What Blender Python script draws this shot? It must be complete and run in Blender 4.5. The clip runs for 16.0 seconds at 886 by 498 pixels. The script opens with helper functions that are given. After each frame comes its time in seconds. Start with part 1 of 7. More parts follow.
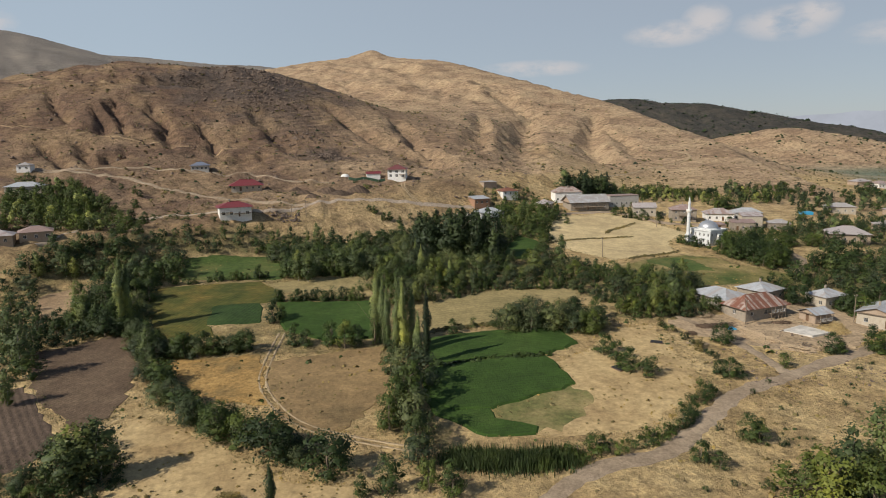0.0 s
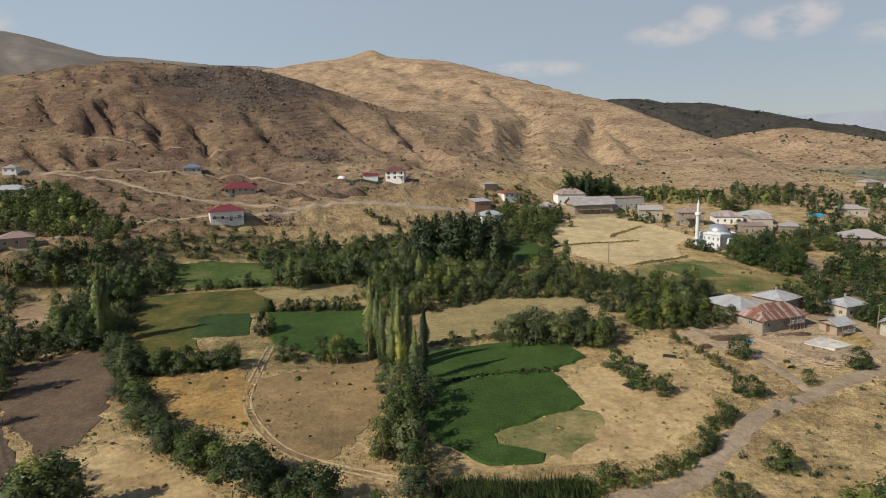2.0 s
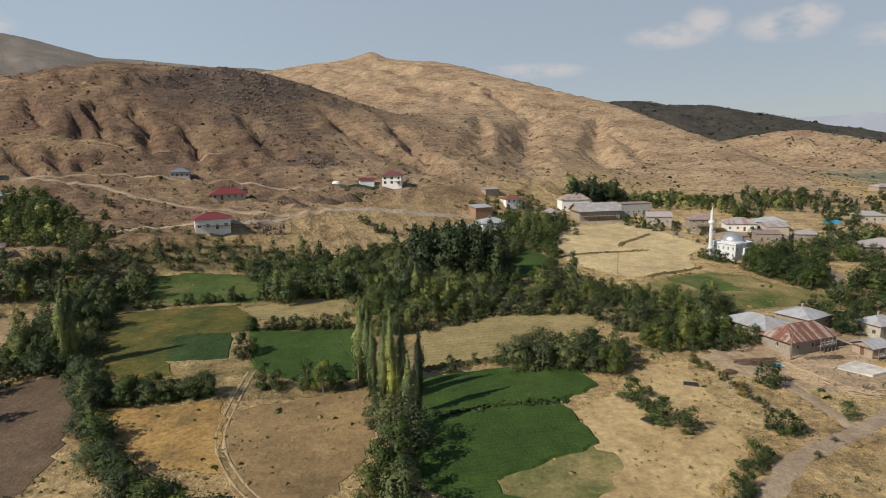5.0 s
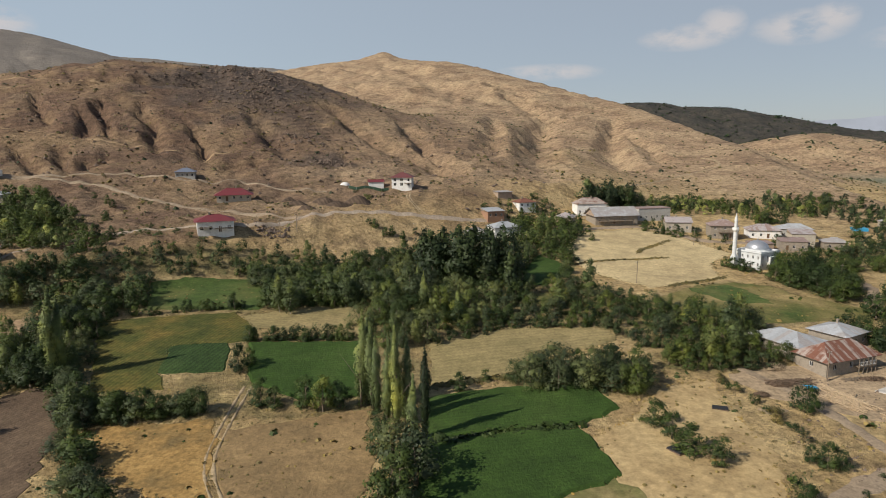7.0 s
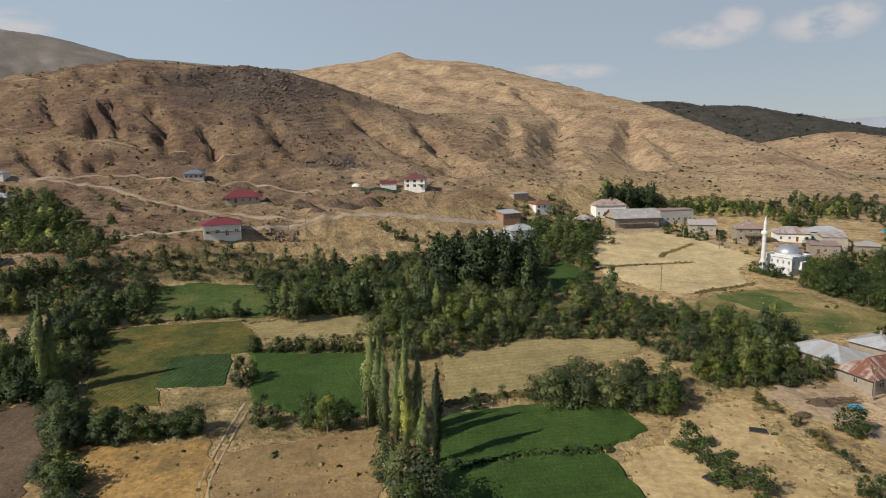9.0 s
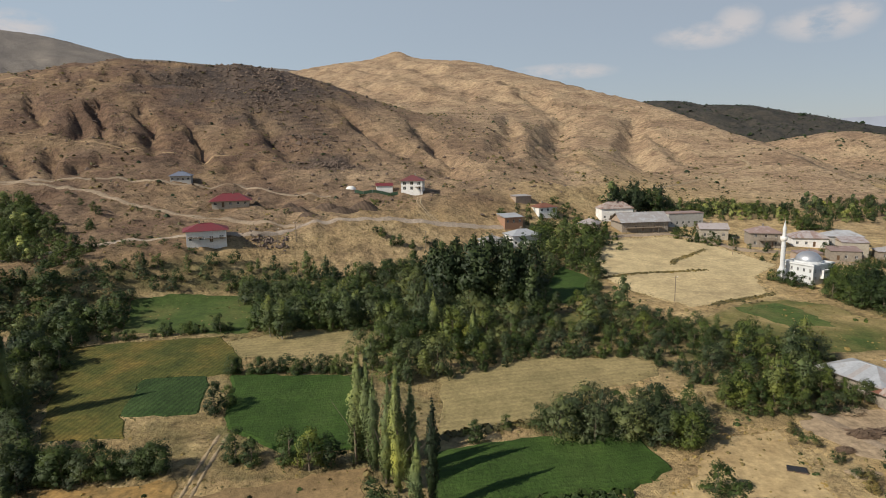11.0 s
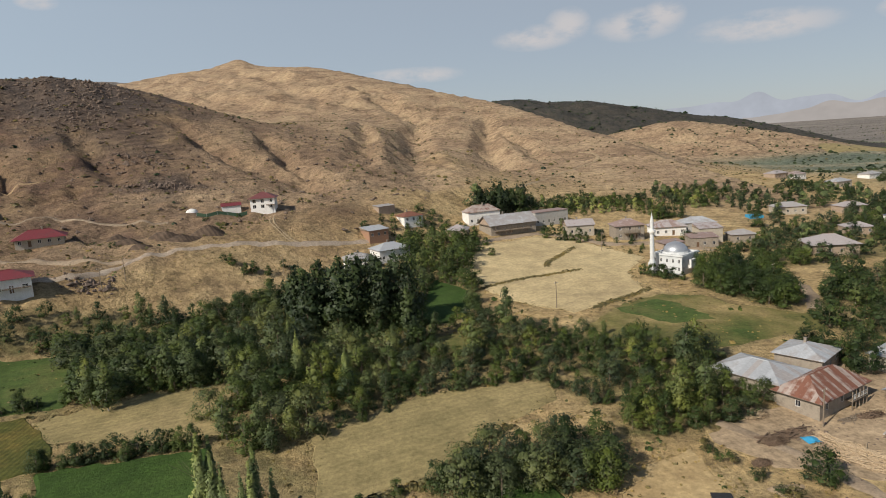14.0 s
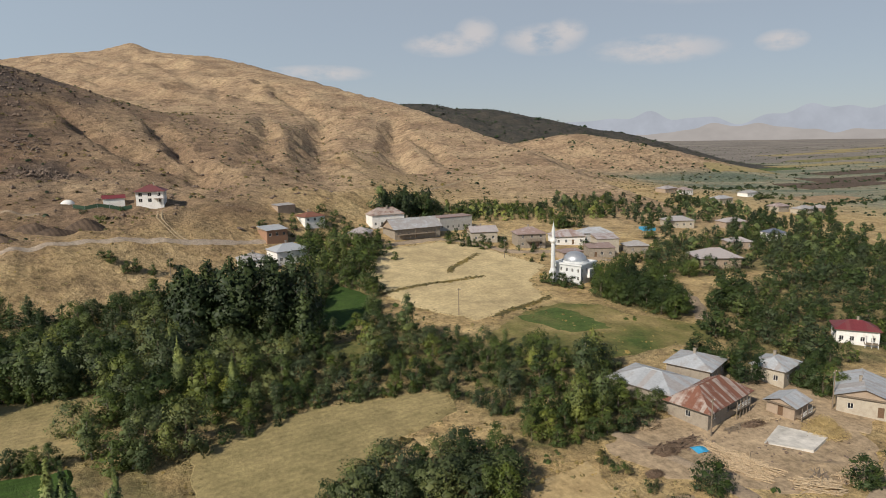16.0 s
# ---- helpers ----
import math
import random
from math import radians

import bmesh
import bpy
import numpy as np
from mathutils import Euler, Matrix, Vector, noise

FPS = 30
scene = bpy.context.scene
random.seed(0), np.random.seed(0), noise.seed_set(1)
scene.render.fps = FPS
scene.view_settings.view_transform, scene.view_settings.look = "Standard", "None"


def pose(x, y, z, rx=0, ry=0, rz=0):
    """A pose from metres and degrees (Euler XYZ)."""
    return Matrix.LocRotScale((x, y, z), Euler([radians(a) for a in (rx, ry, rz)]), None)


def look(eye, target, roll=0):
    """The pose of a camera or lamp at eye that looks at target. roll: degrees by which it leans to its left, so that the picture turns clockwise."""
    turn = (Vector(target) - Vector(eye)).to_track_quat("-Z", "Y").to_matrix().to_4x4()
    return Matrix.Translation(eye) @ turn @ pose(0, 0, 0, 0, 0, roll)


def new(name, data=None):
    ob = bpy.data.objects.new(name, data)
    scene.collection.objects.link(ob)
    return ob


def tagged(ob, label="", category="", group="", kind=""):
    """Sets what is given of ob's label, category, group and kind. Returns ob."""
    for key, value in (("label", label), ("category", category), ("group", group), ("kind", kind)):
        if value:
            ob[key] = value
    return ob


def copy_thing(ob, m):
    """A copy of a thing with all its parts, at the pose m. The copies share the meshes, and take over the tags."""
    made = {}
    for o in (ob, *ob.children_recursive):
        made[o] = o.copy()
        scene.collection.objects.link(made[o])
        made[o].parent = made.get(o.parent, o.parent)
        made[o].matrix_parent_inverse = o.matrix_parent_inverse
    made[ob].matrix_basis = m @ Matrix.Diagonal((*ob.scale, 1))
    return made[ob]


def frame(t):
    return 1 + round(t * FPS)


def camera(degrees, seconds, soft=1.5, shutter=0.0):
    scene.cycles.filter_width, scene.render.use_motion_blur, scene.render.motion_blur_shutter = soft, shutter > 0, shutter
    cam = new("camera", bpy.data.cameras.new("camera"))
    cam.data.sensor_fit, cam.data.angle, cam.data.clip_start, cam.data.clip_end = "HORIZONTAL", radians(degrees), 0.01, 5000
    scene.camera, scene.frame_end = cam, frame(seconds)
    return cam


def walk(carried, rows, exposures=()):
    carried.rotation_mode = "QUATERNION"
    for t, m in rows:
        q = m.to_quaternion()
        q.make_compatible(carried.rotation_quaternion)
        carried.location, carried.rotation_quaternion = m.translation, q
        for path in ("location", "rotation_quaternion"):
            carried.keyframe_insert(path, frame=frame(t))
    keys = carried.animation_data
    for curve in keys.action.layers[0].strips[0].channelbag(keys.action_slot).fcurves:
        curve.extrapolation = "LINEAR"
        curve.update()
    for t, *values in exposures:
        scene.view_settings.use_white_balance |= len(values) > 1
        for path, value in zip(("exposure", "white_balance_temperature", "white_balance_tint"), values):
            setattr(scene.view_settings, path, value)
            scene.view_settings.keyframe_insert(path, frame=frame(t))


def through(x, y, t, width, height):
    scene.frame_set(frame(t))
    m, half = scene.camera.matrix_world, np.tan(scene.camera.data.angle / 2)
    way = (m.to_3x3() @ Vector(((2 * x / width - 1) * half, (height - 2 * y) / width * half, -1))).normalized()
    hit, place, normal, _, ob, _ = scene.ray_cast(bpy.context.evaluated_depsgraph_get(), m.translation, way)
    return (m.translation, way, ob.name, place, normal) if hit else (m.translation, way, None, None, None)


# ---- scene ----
cam = camera(69.1, 16.0, 0.95)
PATH = [
    (0, (-2.066, 1.745, 59.044), (-2.019, 3.715, 58.701), -0.9),
    (0.5, (-1.754, 4.235, 59.077), (-1.708, 6.205, 58.734), -0.9),
    (1, (-1.603, 6.821, 58.996), (-1.558, 8.791, 58.654), -0.9),
    (1.5, (-1.474, 9.355, 59.109), (-1.428, 11.325, 58.766), -1.0),
    (2, (-1.411, 11.764, 59.22), (-1.365, 13.734, 58.878), -1.0),
    (2.5, (-1.305, 14.206, 59.354), (-1.259, 16.176, 59.012), -1.0),
    (3, (-1.057, 16.655, 59.421), (-1.012, 18.626, 59.08), -1.0),
    (3.5, (-0.988, 19.148, 59.45), (-0.943, 21.118, 59.11), -1.0),
    (4, (-0.726, 21.622, 59.535), (-0.681, 23.593, 59.197), -1.0),
    (6.5, (-0.016, 33.652, 59.855), (0.028, 35.624, 59.521), -1.0),
    (7, (0.158, 36.112, 59.88), (0.168, 38.084, 59.547), -0.6),
    (7.5, (0.249, 38.297, 59.911), (0.254, 40.269, 59.578), -0.6),
    (8, (0.341, 40.687, 59.912), (0.31, 42.659, 59.58), -0.4),
    (8.5, (0.376, 42.778, 59.895), (0.343, 44.75, 59.563), -0.7),
    (9, (0.396, 45.211, 59.828), (0.361, 47.183, 59.496), -0.8),
    (11.5, (0.724, 63.193, 60.089), (0.69, 65.165, 59.757), -0.9),
    (12, (0.761, 67.541, 60.328), (0.726, 69.513, 59.995), -0.9),
    (12.5, (0.916, 71.628, 60.341), (0.889, 73.6, 60.009), -0.9),
    (13, (1.182, 74.595, 60.537), (1.254, 76.566, 60.204), -2.2),
    (13.5, (1.448, 77.207, 60.697), (1.593, 79.174, 60.363), -2.3),
    (14, (1.58, 78.989, 60.654), (1.964, 80.923, 60.32), -4.0),
    (14.5, (2.342, 80.848, 60.469), (2.918, 82.734, 60.137), -5.5),
    (15, (2.415, 82.367, 60.329), (3.019, 84.244, 59.993), -0.9),
    (15.5, (3.043, 83.25, 60.429), (3.68, 85.116, 60.091), -0.3),
    (16, (3.178, 83.686, 60.285), (3.849, 85.54, 59.947), -0.9),
]
walk(cam, [(t, look(eye, target, roll)) for t, eye, target, roll in PATH])

# ---- sky and sun ----
SUN_EL, SUN_AZ = 37.0, 241.0  # degrees; the azimuth is clockwise from +y
world = bpy.data.worlds.new("sky")
scene.world = world
world.use_nodes = True
wt = world.node_tree
wt.nodes.clear()
w_out = wt.nodes.new("ShaderNodeOutputWorld")
w_bg = wt.nodes.new("ShaderNodeBackground")
w_sky = wt.nodes.new("ShaderNodeTexSky")
w_sky.sky_type = "NISHITA"
w_sky.sun_disc = False
w_sky.sun_elevation, w_sky.sun_rotation = radians(SUN_EL), radians(SUN_AZ)
w_sky.altitude, w_sky.air_density, w_sky.dust_density, w_sky.ozone_density = 1500, 1.0, 1.2, 1.0
# thin cumulus: a noise in the direction of view, thickest in one low band of the sky
w_co = wt.nodes.new("ShaderNodeTexCoord")
w_map = wt.nodes.new("ShaderNodeMapping")
w_map.inputs["Scale"].default_value = (20.0, 20.0, 46.0)
w_map.inputs["Location"].default_value = (0.35, 0.1, 0.4)
w_noise = wt.nodes.new("ShaderNodeTexNoise")
w_noise.inputs["Scale"].default_value = 1.0
w_noise.inputs["Detail"].default_value = 7.0
w_noise.inputs["Roughness"].default_value = 0.58
w_ramp = wt.nodes.new("ShaderNodeValToRGB")
w_ramp.color_ramp.elements[0].position, w_ramp.color_ramp.elements[1].position = 0.34, 0.56
w_mix = wt.nodes.new("ShaderNodeMix")
w_mix.data_type = "RGBA"
w_mix.inputs["B"].default_value = (6.6, 6.3, 6.3, 1)
w_amt = wt.nodes.new("ShaderNodeMath")
w_amt.operation = "MULTIPLY"
w_amt.inputs[1].default_value = 0.85
wt.links.new(w_co.outputs["Generated"], w_map.inputs["Vector"])
wt.links.new(w_map.outputs["Vector"], w_noise.inputs["Vector"])
wt.links.new(w_noise.outputs["Fac"], w_ramp.inputs["Fac"])
wt.links.new(w_ramp.outputs["Color"], w_amt.inputs[0])
w_last = None
for az_c, el_c, wide_c, tall_c in ((20.3, 7.9, 3.0, 0.9), (23.0, 8.7, 1.6, 1.2), (28.6, 8.1, 3.0, 1.1), (30.6, 8.6, 1.5, 1.0), (38.0, 6.9, 4.6, 1.0), (9.5, 5.6, 4.0, 0.6), (46.0, 13.2, 12.0, 2.6), (-18.5, 11.8, 1.2, 0.5), (-33.5, 8.6, 2.4, 1.0), (47.0, 7.0, 1.6, 0.7)):
    # each cloud is a soft oval round its azimuth and elevation, broken up by the noise
    a, e = radians(az_c), radians(el_c)
    centre = Vector((math.sin(a) * math.cos(e), math.cos(a) * math.cos(e), math.sin(e)))
    side = Vector((math.cos(a), -math.sin(a), 0))
    rise = side.cross(centre)
    total = None
    for axis, size in ((side, wide_c), (rise, tall_c)):
        dot = wt.nodes.new("ShaderNodeVectorMath")
        dot.operation = "DOT_PRODUCT"
        dot.inputs[1].default_value = axis / math.sin(radians(size))
        wt.links.new(w_co.outputs["Generated"], dot.inputs[0])
        shift = wt.nodes.new("ShaderNodeMath")
        shift.operation = "SUBTRACT"
        shift.inputs[1].default_value = centre.dot(axis) / math.sin(radians(size))
        wt.links.new(dot.outputs["Value"], shift.inputs[0])
        sq = wt.nodes.new("ShaderNodeMath")
        sq.operation = "MULTIPLY"
        wt.links.new(shift.outputs["Value"], sq.inputs[0])
        wt.links.new(shift.outputs["Value"], sq.inputs[1])
        if total is None:
            total = sq.outputs["Value"]
        else:
            plus = wt.nodes.new("ShaderNodeMath")
            plus.operation = "ADD"
            wt.links.new(total, plus.inputs[0])
            wt.links.new(sq.outputs["Value"], plus.inputs[1])
            total = plus.outputs["Value"]
    soft_edge = wt.nodes.new("ShaderNodeMapRange")
    soft_edge.inputs["From Min"].default_value, soft_edge.inputs["From Max"].default_value = 1.6, 0.1
    wt.links.new(total, soft_edge.inputs["Value"])
    if w_last is None:
        w_last = soft_edge.outputs["Result"]
    else:
        mx = wt.nodes.new("ShaderNodeMath")
        mx.operation = "MAXIMUM"
        wt.links.new(w_last, mx.inputs[0])
        wt.links.new(soft_edge.outputs["Result"], mx.inputs[1])
        w_last = mx.outputs["Value"]
w_gate = wt.nodes.new("ShaderNodeMath")
w_gate.operation = "MULTIPLY"
wt.links.new(w_last, w_gate.inputs[0])
wt.links.new(w_amt.outputs["Value"], w_gate.inputs[1])
wt.links.new(w_gate.outputs["Value"], w_mix.inputs["Factor"])
w_haze = wt.nodes.new("ShaderNodeMix")
w_haze.data_type = "RGBA"
# haze lies low: it thins out towards the zenith
w_up = wt.nodes.new("ShaderNodeSeparateXYZ")
w_thin = wt.nodes.new("ShaderNodeMapRange")
for key, value in (("From Min", 0.2), ("From Max", 0.55), ("To Min", 0.76), ("To Max", 0.05)):
    w_thin.inputs[key].default_value = value
wt.links.new(w_co.outputs["Generated"], w_up.inputs["Vector"])
wt.links.new(w_up.outputs["Z"], w_thin.inputs["Value"])
wt.links.new(w_thin.outputs["Result"], w_haze.inputs["Factor"])
# the air is clear blue in the west and dusty grey over the plain in the east
w_east = wt.nodes.new("ShaderNodeVectorMath")
w_east.operation = "DOT_PRODUCT"
w_east.inputs[1].default_value = (math.sin(radians(50)), math.cos(radians(50)), 0)
w_veil = wt.nodes.new("ShaderNodeMapRange")
w_veil.inputs["From Min"].default_value, w_veil.inputs["From Max"].default_value = 0.3, 0.92
w_dust = wt.nodes.new("ShaderNodeMix")
w_dust.data_type = "RGBA"
w_dust.inputs["A"].default_value, w_dust.inputs["B"].default_value = (5.0, 5.85, 6.7, 1), (4.15, 4.6, 5.15, 1)
wt.links.new(w_co.outputs["Generated"], w_east.inputs[0])
wt.links.new(w_east.outputs["Value"], w_veil.inputs["Value"])
wt.links.new(w_veil.outputs["Result"], w_dust.inputs["Factor"])
wt.links.new(w_dust.outputs["Result"], w_haze.inputs["B"])
wt.links.new(w_sky.outputs["Color"], w_haze.inputs["A"])
wt.links.new(w_haze.outputs["Result"], w_mix.inputs["A"])
wt.links.new(w_mix.outputs["Result"], w_bg.inputs["Color"])
wt.links.new(w_bg.outputs["Background"], w_out.inputs["Surface"])
w_bg.inputs["Strength"].default_value = 0.09

sun = new("sun", bpy.data.lights.new("sun", "SUN"))
sun.data.energy, sun.data.angle, sun.data.color = 4.8, radians(0.6), (1.0, 0.93, 0.815)
sun_way = Vector((math.sin(radians(SUN_AZ)) * math.cos(radians(SUN_EL)), math.cos(radians(SUN_AZ)) * math.cos(radians(SUN_EL)), math.sin(radians(SUN_EL))))
sun.matrix_world = look(sun_way * 800, (0, 0, 0))
scene.view_settings.exposure = 0.0


# ---- materials ----
def material(name, rough=0.9, metal=0.0):
    m = bpy.data.materials.new(name)
    m.use_nodes = True
    b = m.node_tree.nodes["Principled BSDF"]
    b.inputs["Roughness"].default_value, b.inputs["Metallic"].default_value = rough, metal
    b.inputs["Specular IOR Level"].default_value = 0.25
    return m, m.node_tree, b


def node(tree, kind, **values):
    n = tree.nodes.new(kind)
    for key, value in values.items():
        n.inputs[key.replace("_", " ")].default_value = value
    return n


def noise_at(tree, scale, detail=4.0, rough=0.55, where=None, stretch=None):
    """A noise in world metres: scale is in features a metre."""
    src = where
    if src is None:
        geo = tree.nodes.new("ShaderNodeNewGeometry")
        src = geo.outputs["Position"]
    if stretch:
        mp = tree.nodes.new("ShaderNodeMapping")
        mp.inputs["Scale"].default_value = stretch[:3]
        mp.inputs["Rotation"].default_value = (0, 0, radians(stretch[3]) if len(stretch) > 3 else 0)
        tree.links.new(src, mp.inputs["Vector"])
        src = mp.outputs["Vector"]
    n = node(tree, "ShaderNodeTexNoise", Scale=scale, Detail=detail, Roughness=rough)
    tree.links.new(src, n.inputs["Vector"])
    return n.outputs["Fac"]


def ramp(tree, fac, *stops):
    r = tree.nodes.new("ShaderNodeValToRGB")
    el = r.color_ramp.elements
    while len(el) < len(stops):
        el.new(0.5)
    for e, (pos, col) in zip(el, stops):
        e.position = pos
        e.color = (*col, 1) if isinstance(col, tuple) else (col, col, col, 1)
    tree.links.new(fac, r.inputs["Fac"])
    return r.outputs["Color"]


def blend(tree, fac, a, b, mode="MIX"):
    m = tree.nodes.new("ShaderNodeMix")
    m.data_type, m.blend_type = "RGBA", mode
    for key, value in (("Factor", fac), ("A", a), ("B", b)):
        if isinstance(value, (int, float)):
            m.inputs[key].default_value = value
        elif isinstance(value, tuple):
            m.inputs[key].default_value = (*value, 1)
        else:
            tree.links.new(value, m.inputs[key])
    return m.outputs["Result"]


def bump(tree, bsdf, fac, strength, distance):
    b = node(tree, "ShaderNodeBump", Strength=strength, Distance=distance)
    tree.links.new(fac, b.inputs["Height"])
    tree.links.new(b.outputs["Normal"], bsdf.inputs["Normal"])


def soil_mat(name, dark, mid, light, fine=1.6, coarse=0.06, rows=None, bumpy=0.5):
    """Earth, stubble or crop: two scales of mottling, and furrow rows at an angle if given (spacing, degrees, strength)."""
    m, t, b = material(name, 0.95)
    big = ramp(t, noise_at(t, coarse, 5, 0.6), (0.30, dark), (0.5, mid), (0.72, light))
    small = noise_at(t, fine, 5, 0.65)
    col = blend(t, 0.75, big, ramp(t, small, (0.25, 0.55), (0.6, 1.0), (0.8, 1.25)), "MULTIPLY")
    mid_n = ramp(t, noise_at(t, coarse * 5, 8, 0.74), (0.34, 0.74), (0.5, 0.99), (0.66, 1.2))
    col = blend(t, 1.0, col, mid_n, "MULTIPLY")
    height = small
    if rows:
        spacing, angle, amount = rows
        geo = t.nodes.new("ShaderNodeNewGeometry")
        mp = t.nodes.new("ShaderNodeMapping")
        mp.inputs["Rotation"].default_value = (0, 0, radians(angle))
        t.links.new(geo.outputs["Position"], mp.inputs["Vector"])
        wv = node(t, "ShaderNodeTexWave", Scale=0.314 / spacing, Distortion=1.2, Detail=3.0, Detail_Scale=1.2)
        t.links.new(mp.outputs["Vector"], wv.inputs["Vector"])
        col = blend(t, amount, col, ramp(t, wv.outputs["Fac"], (0.1, 0.6), (0.9, 1.15)), "MULTIPLY")
    t.links.new(col, b.inputs["Base Color"])
    bump(t, b, height, bumpy, 0.25)
    return m


def leaf_mat(name, dark, light, through=0.25):
    m, t, b = material(name, 0.6)
    b.inputs["Specular IOR Level"].default_value = 0.3
    info = t.nodes.new("ShaderNodeObjectInfo")
    geo = t.nodes.new("ShaderNodeNewGeometry")
    island = ramp(t, geo.outputs["Random Per Island"], (0.0, tuple(0.68 * p + 0.32 * q for p, q in zip(dark, light))), (1.0, tuple(0.38 * p + 0.62 * q for p, q in zip(dark, light))))
    tree_shade = ramp(t, info.outputs["Random"], (0.0, (0.52, 0.58, 0.52)), (0.45, (0.76, 0.80, 0.72)), (0.8, (1.06, 1.03, 0.82)), (1.0, (1.4, 1.28, 0.9)))
    col = blend(t, 1.0, island, tree_shade, "MULTIPLY")
    col = blend(t, 1.0, col, ramp(t, noise_at(t, 0.13, 3, 0.6), (0.32, (0.58, 0.64, 0.66)), (0.5, (1.0, 1.0, 0.94)), (0.68, (1.55, 1.4, 0.95))), "MULTIPLY")
    col = blend(t, 1.0, col, ramp(t, noise_at(t, 0.75, 3, 0.6), (0.32, (0.62, 0.66, 0.68)), (0.5, (0.98, 0.98, 0.98)), (0.68, (1.24, 1.22, 1.1))), "MULTIPLY")
    t.links.new(col, b.inputs["Base Color"])
    tr = t.nodes.new("ShaderNodeBsdfTranslucent")
    t.links.new(col, tr.inputs["Color"])
    mix = t.nodes.new("ShaderNodeMixShader")
    mix.inputs["Fac"].default_value = through
    out = t.nodes["Material Output"]
    t.links.new(b.outputs["BSDF"], mix.inputs[1])
    t.links.new(tr.outputs["BSDF"], mix.inputs[2])
    t.links.new(mix.outputs["Shader"], out.inputs["Surface"])
    return m


def plaster_mat(name, base, stain, rough=0.85, scale=0.9):
    m, t, b = material(name, rough)
    col = blend(t, ramp(t, noise_at(t, scale, 5, 0.6), (0.45, 0.0), (0.75, 0.7)), base, stain)
    col = blend(t, 0.5, col, ramp(t, noise_at(t, 6.0, 3), (0.3, 0.8), (0.7, 1.1)), "MULTIPLY")
    t.links.new(col, b.inputs["Base Color"])
    bump(t, b, noise_at(t, 5.0, 4), 0.3, 0.05)
    return m


def sheet_mat(name, clean, rust, amount, rough=0.45, metal=0.35):
    """Metal roofing: each sheet weathers by itself."""
    m, t, b = material(name, rough, metal)
    info = t.nodes.new("ShaderNodeObjectInfo")
    isl = info.outputs["Random"]
    add = t.nodes.new("ShaderNodeMath")
    add.operation = "ADD"
    patch = noise_at(t, 0.5, 5, 0.65)
    half = t.nodes.new("ShaderNodeMath")
    half.operation = "MULTIPLY_ADD"
    half.inputs[1].default_value, half.inputs[2].default_value = 0.6, 0.2
    t.links.new(isl, half.inputs[0])
    t.links.new(patch, add.inputs[0])
    t.links.new(half.outputs["Value"], add.inputs[1])
    scale = t.nodes.new("ShaderNodeMath")
    scale.operation = "MULTIPLY"
    scale.inputs[1].default_value = 0.5
    t.links.new(add.outputs["Value"], scale.inputs[0])
    fac = ramp(t, scale.outputs["Value"], (max(0.0, 1.0 - amount - 0.06), 0.0), (min(1.0, 1.0 - amount + 0.06), 1.0))
    col = blend(t, fac, clean, rust)
    col = blend(t, 1.0, col, ramp(t, isl, (0.0, 0.82), (1.0, 1.12)), "MULTIPLY")
    col = blend(t, 0.6, col, ramp(t, noise_at(t, 2.5, 4), (0.3, 0.75), (0.7, 1.1)), "MULTIPLY")
    t.links.new(col, b.inputs["Base Color"])
    return m


def plain_mat(name, colour, rough=0.7, metal=0.0, vary=0.25, scale=3.0):
    m, t, b = material(name, rough, metal)
    col = blend(t, 1.0, colour, ramp(t, noise_at(t, scale, 4, 0.6), (0.3, 1 - vary), (0.7, 1 + vary)), "MULTIPLY")
    t.links.new(col, b.inputs["Base Color"])
    return m


# open land: dry grass in the valley, bare brown earth and thin grass on the hills, scrub colour with painted cloud
# shade on the far dark hill
M_LAND, lt, lb = material("open_land", 0.95)
zone = lt.nodes.new("ShaderNodeAttribute")
zone.attribute_name = "cover"
zsep = lt.nodes.new("ShaderNodeSeparateColor")
lt.links.new(zone.outputs["Color"], zsep.inputs["Color"])
grass = ramp(lt, noise_at(lt, 0.07, 6, 0.62), (0.28, (0.28, 0.192, 0.094)), (0.45, (0.43, 0.302, 0.142)), (0.62, (0.49, 0.36, 0.178)), (0.8, (0.36, 0.248, 0.124)))
hill = ramp(lt, noise_at(lt, 0.022, 8, 0.66), (0.34, (0.255, 0.170, 0.104)), (0.48, (0.352, 0.244, 0.147)), (0.62, (0.43, 0.31, 0.184)))
hill = blend(lt, ramp(lt, noise_at(lt, 0.05, 6, 0.65, None, (1, 1, 3)), (0.52, 0.0), (0.68, 0.8)), hill, (0.16, 0.10, 0.064))
brown = ramp(lt, noise_at(lt, 0.03, 7, 0.65), (0.32, (0.088, 0.054, 0.036)), (0.46, (0.158, 0.098, 0.062)), (0.57, (0.218, 0.143, 0.080)), (0.7, (0.29, 0.20, 0.112)))
# scrub tone kept this dark to hold the cloud shadow on the far hill
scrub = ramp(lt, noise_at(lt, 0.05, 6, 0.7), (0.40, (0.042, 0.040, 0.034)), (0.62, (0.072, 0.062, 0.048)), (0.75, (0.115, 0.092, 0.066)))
# bands of plots, lightened and greyed to paint in the haze above them
plain = ramp(lt, noise_at(lt, 0.009, 6, 0.62, None, (0.4, 2.6, 1, 25)), (0.35, (0.12, 0.14, 0.10)), (0.45, (0.16, 0.18, 0.12)), (0.51, (0.30, 0.255, 0.17)), (0.55, (0.18, 0.195, 0.13)), (0.62, (0.26, 0.225, 0.15)), (0.75, (0.14, 0.15, 0.105)))
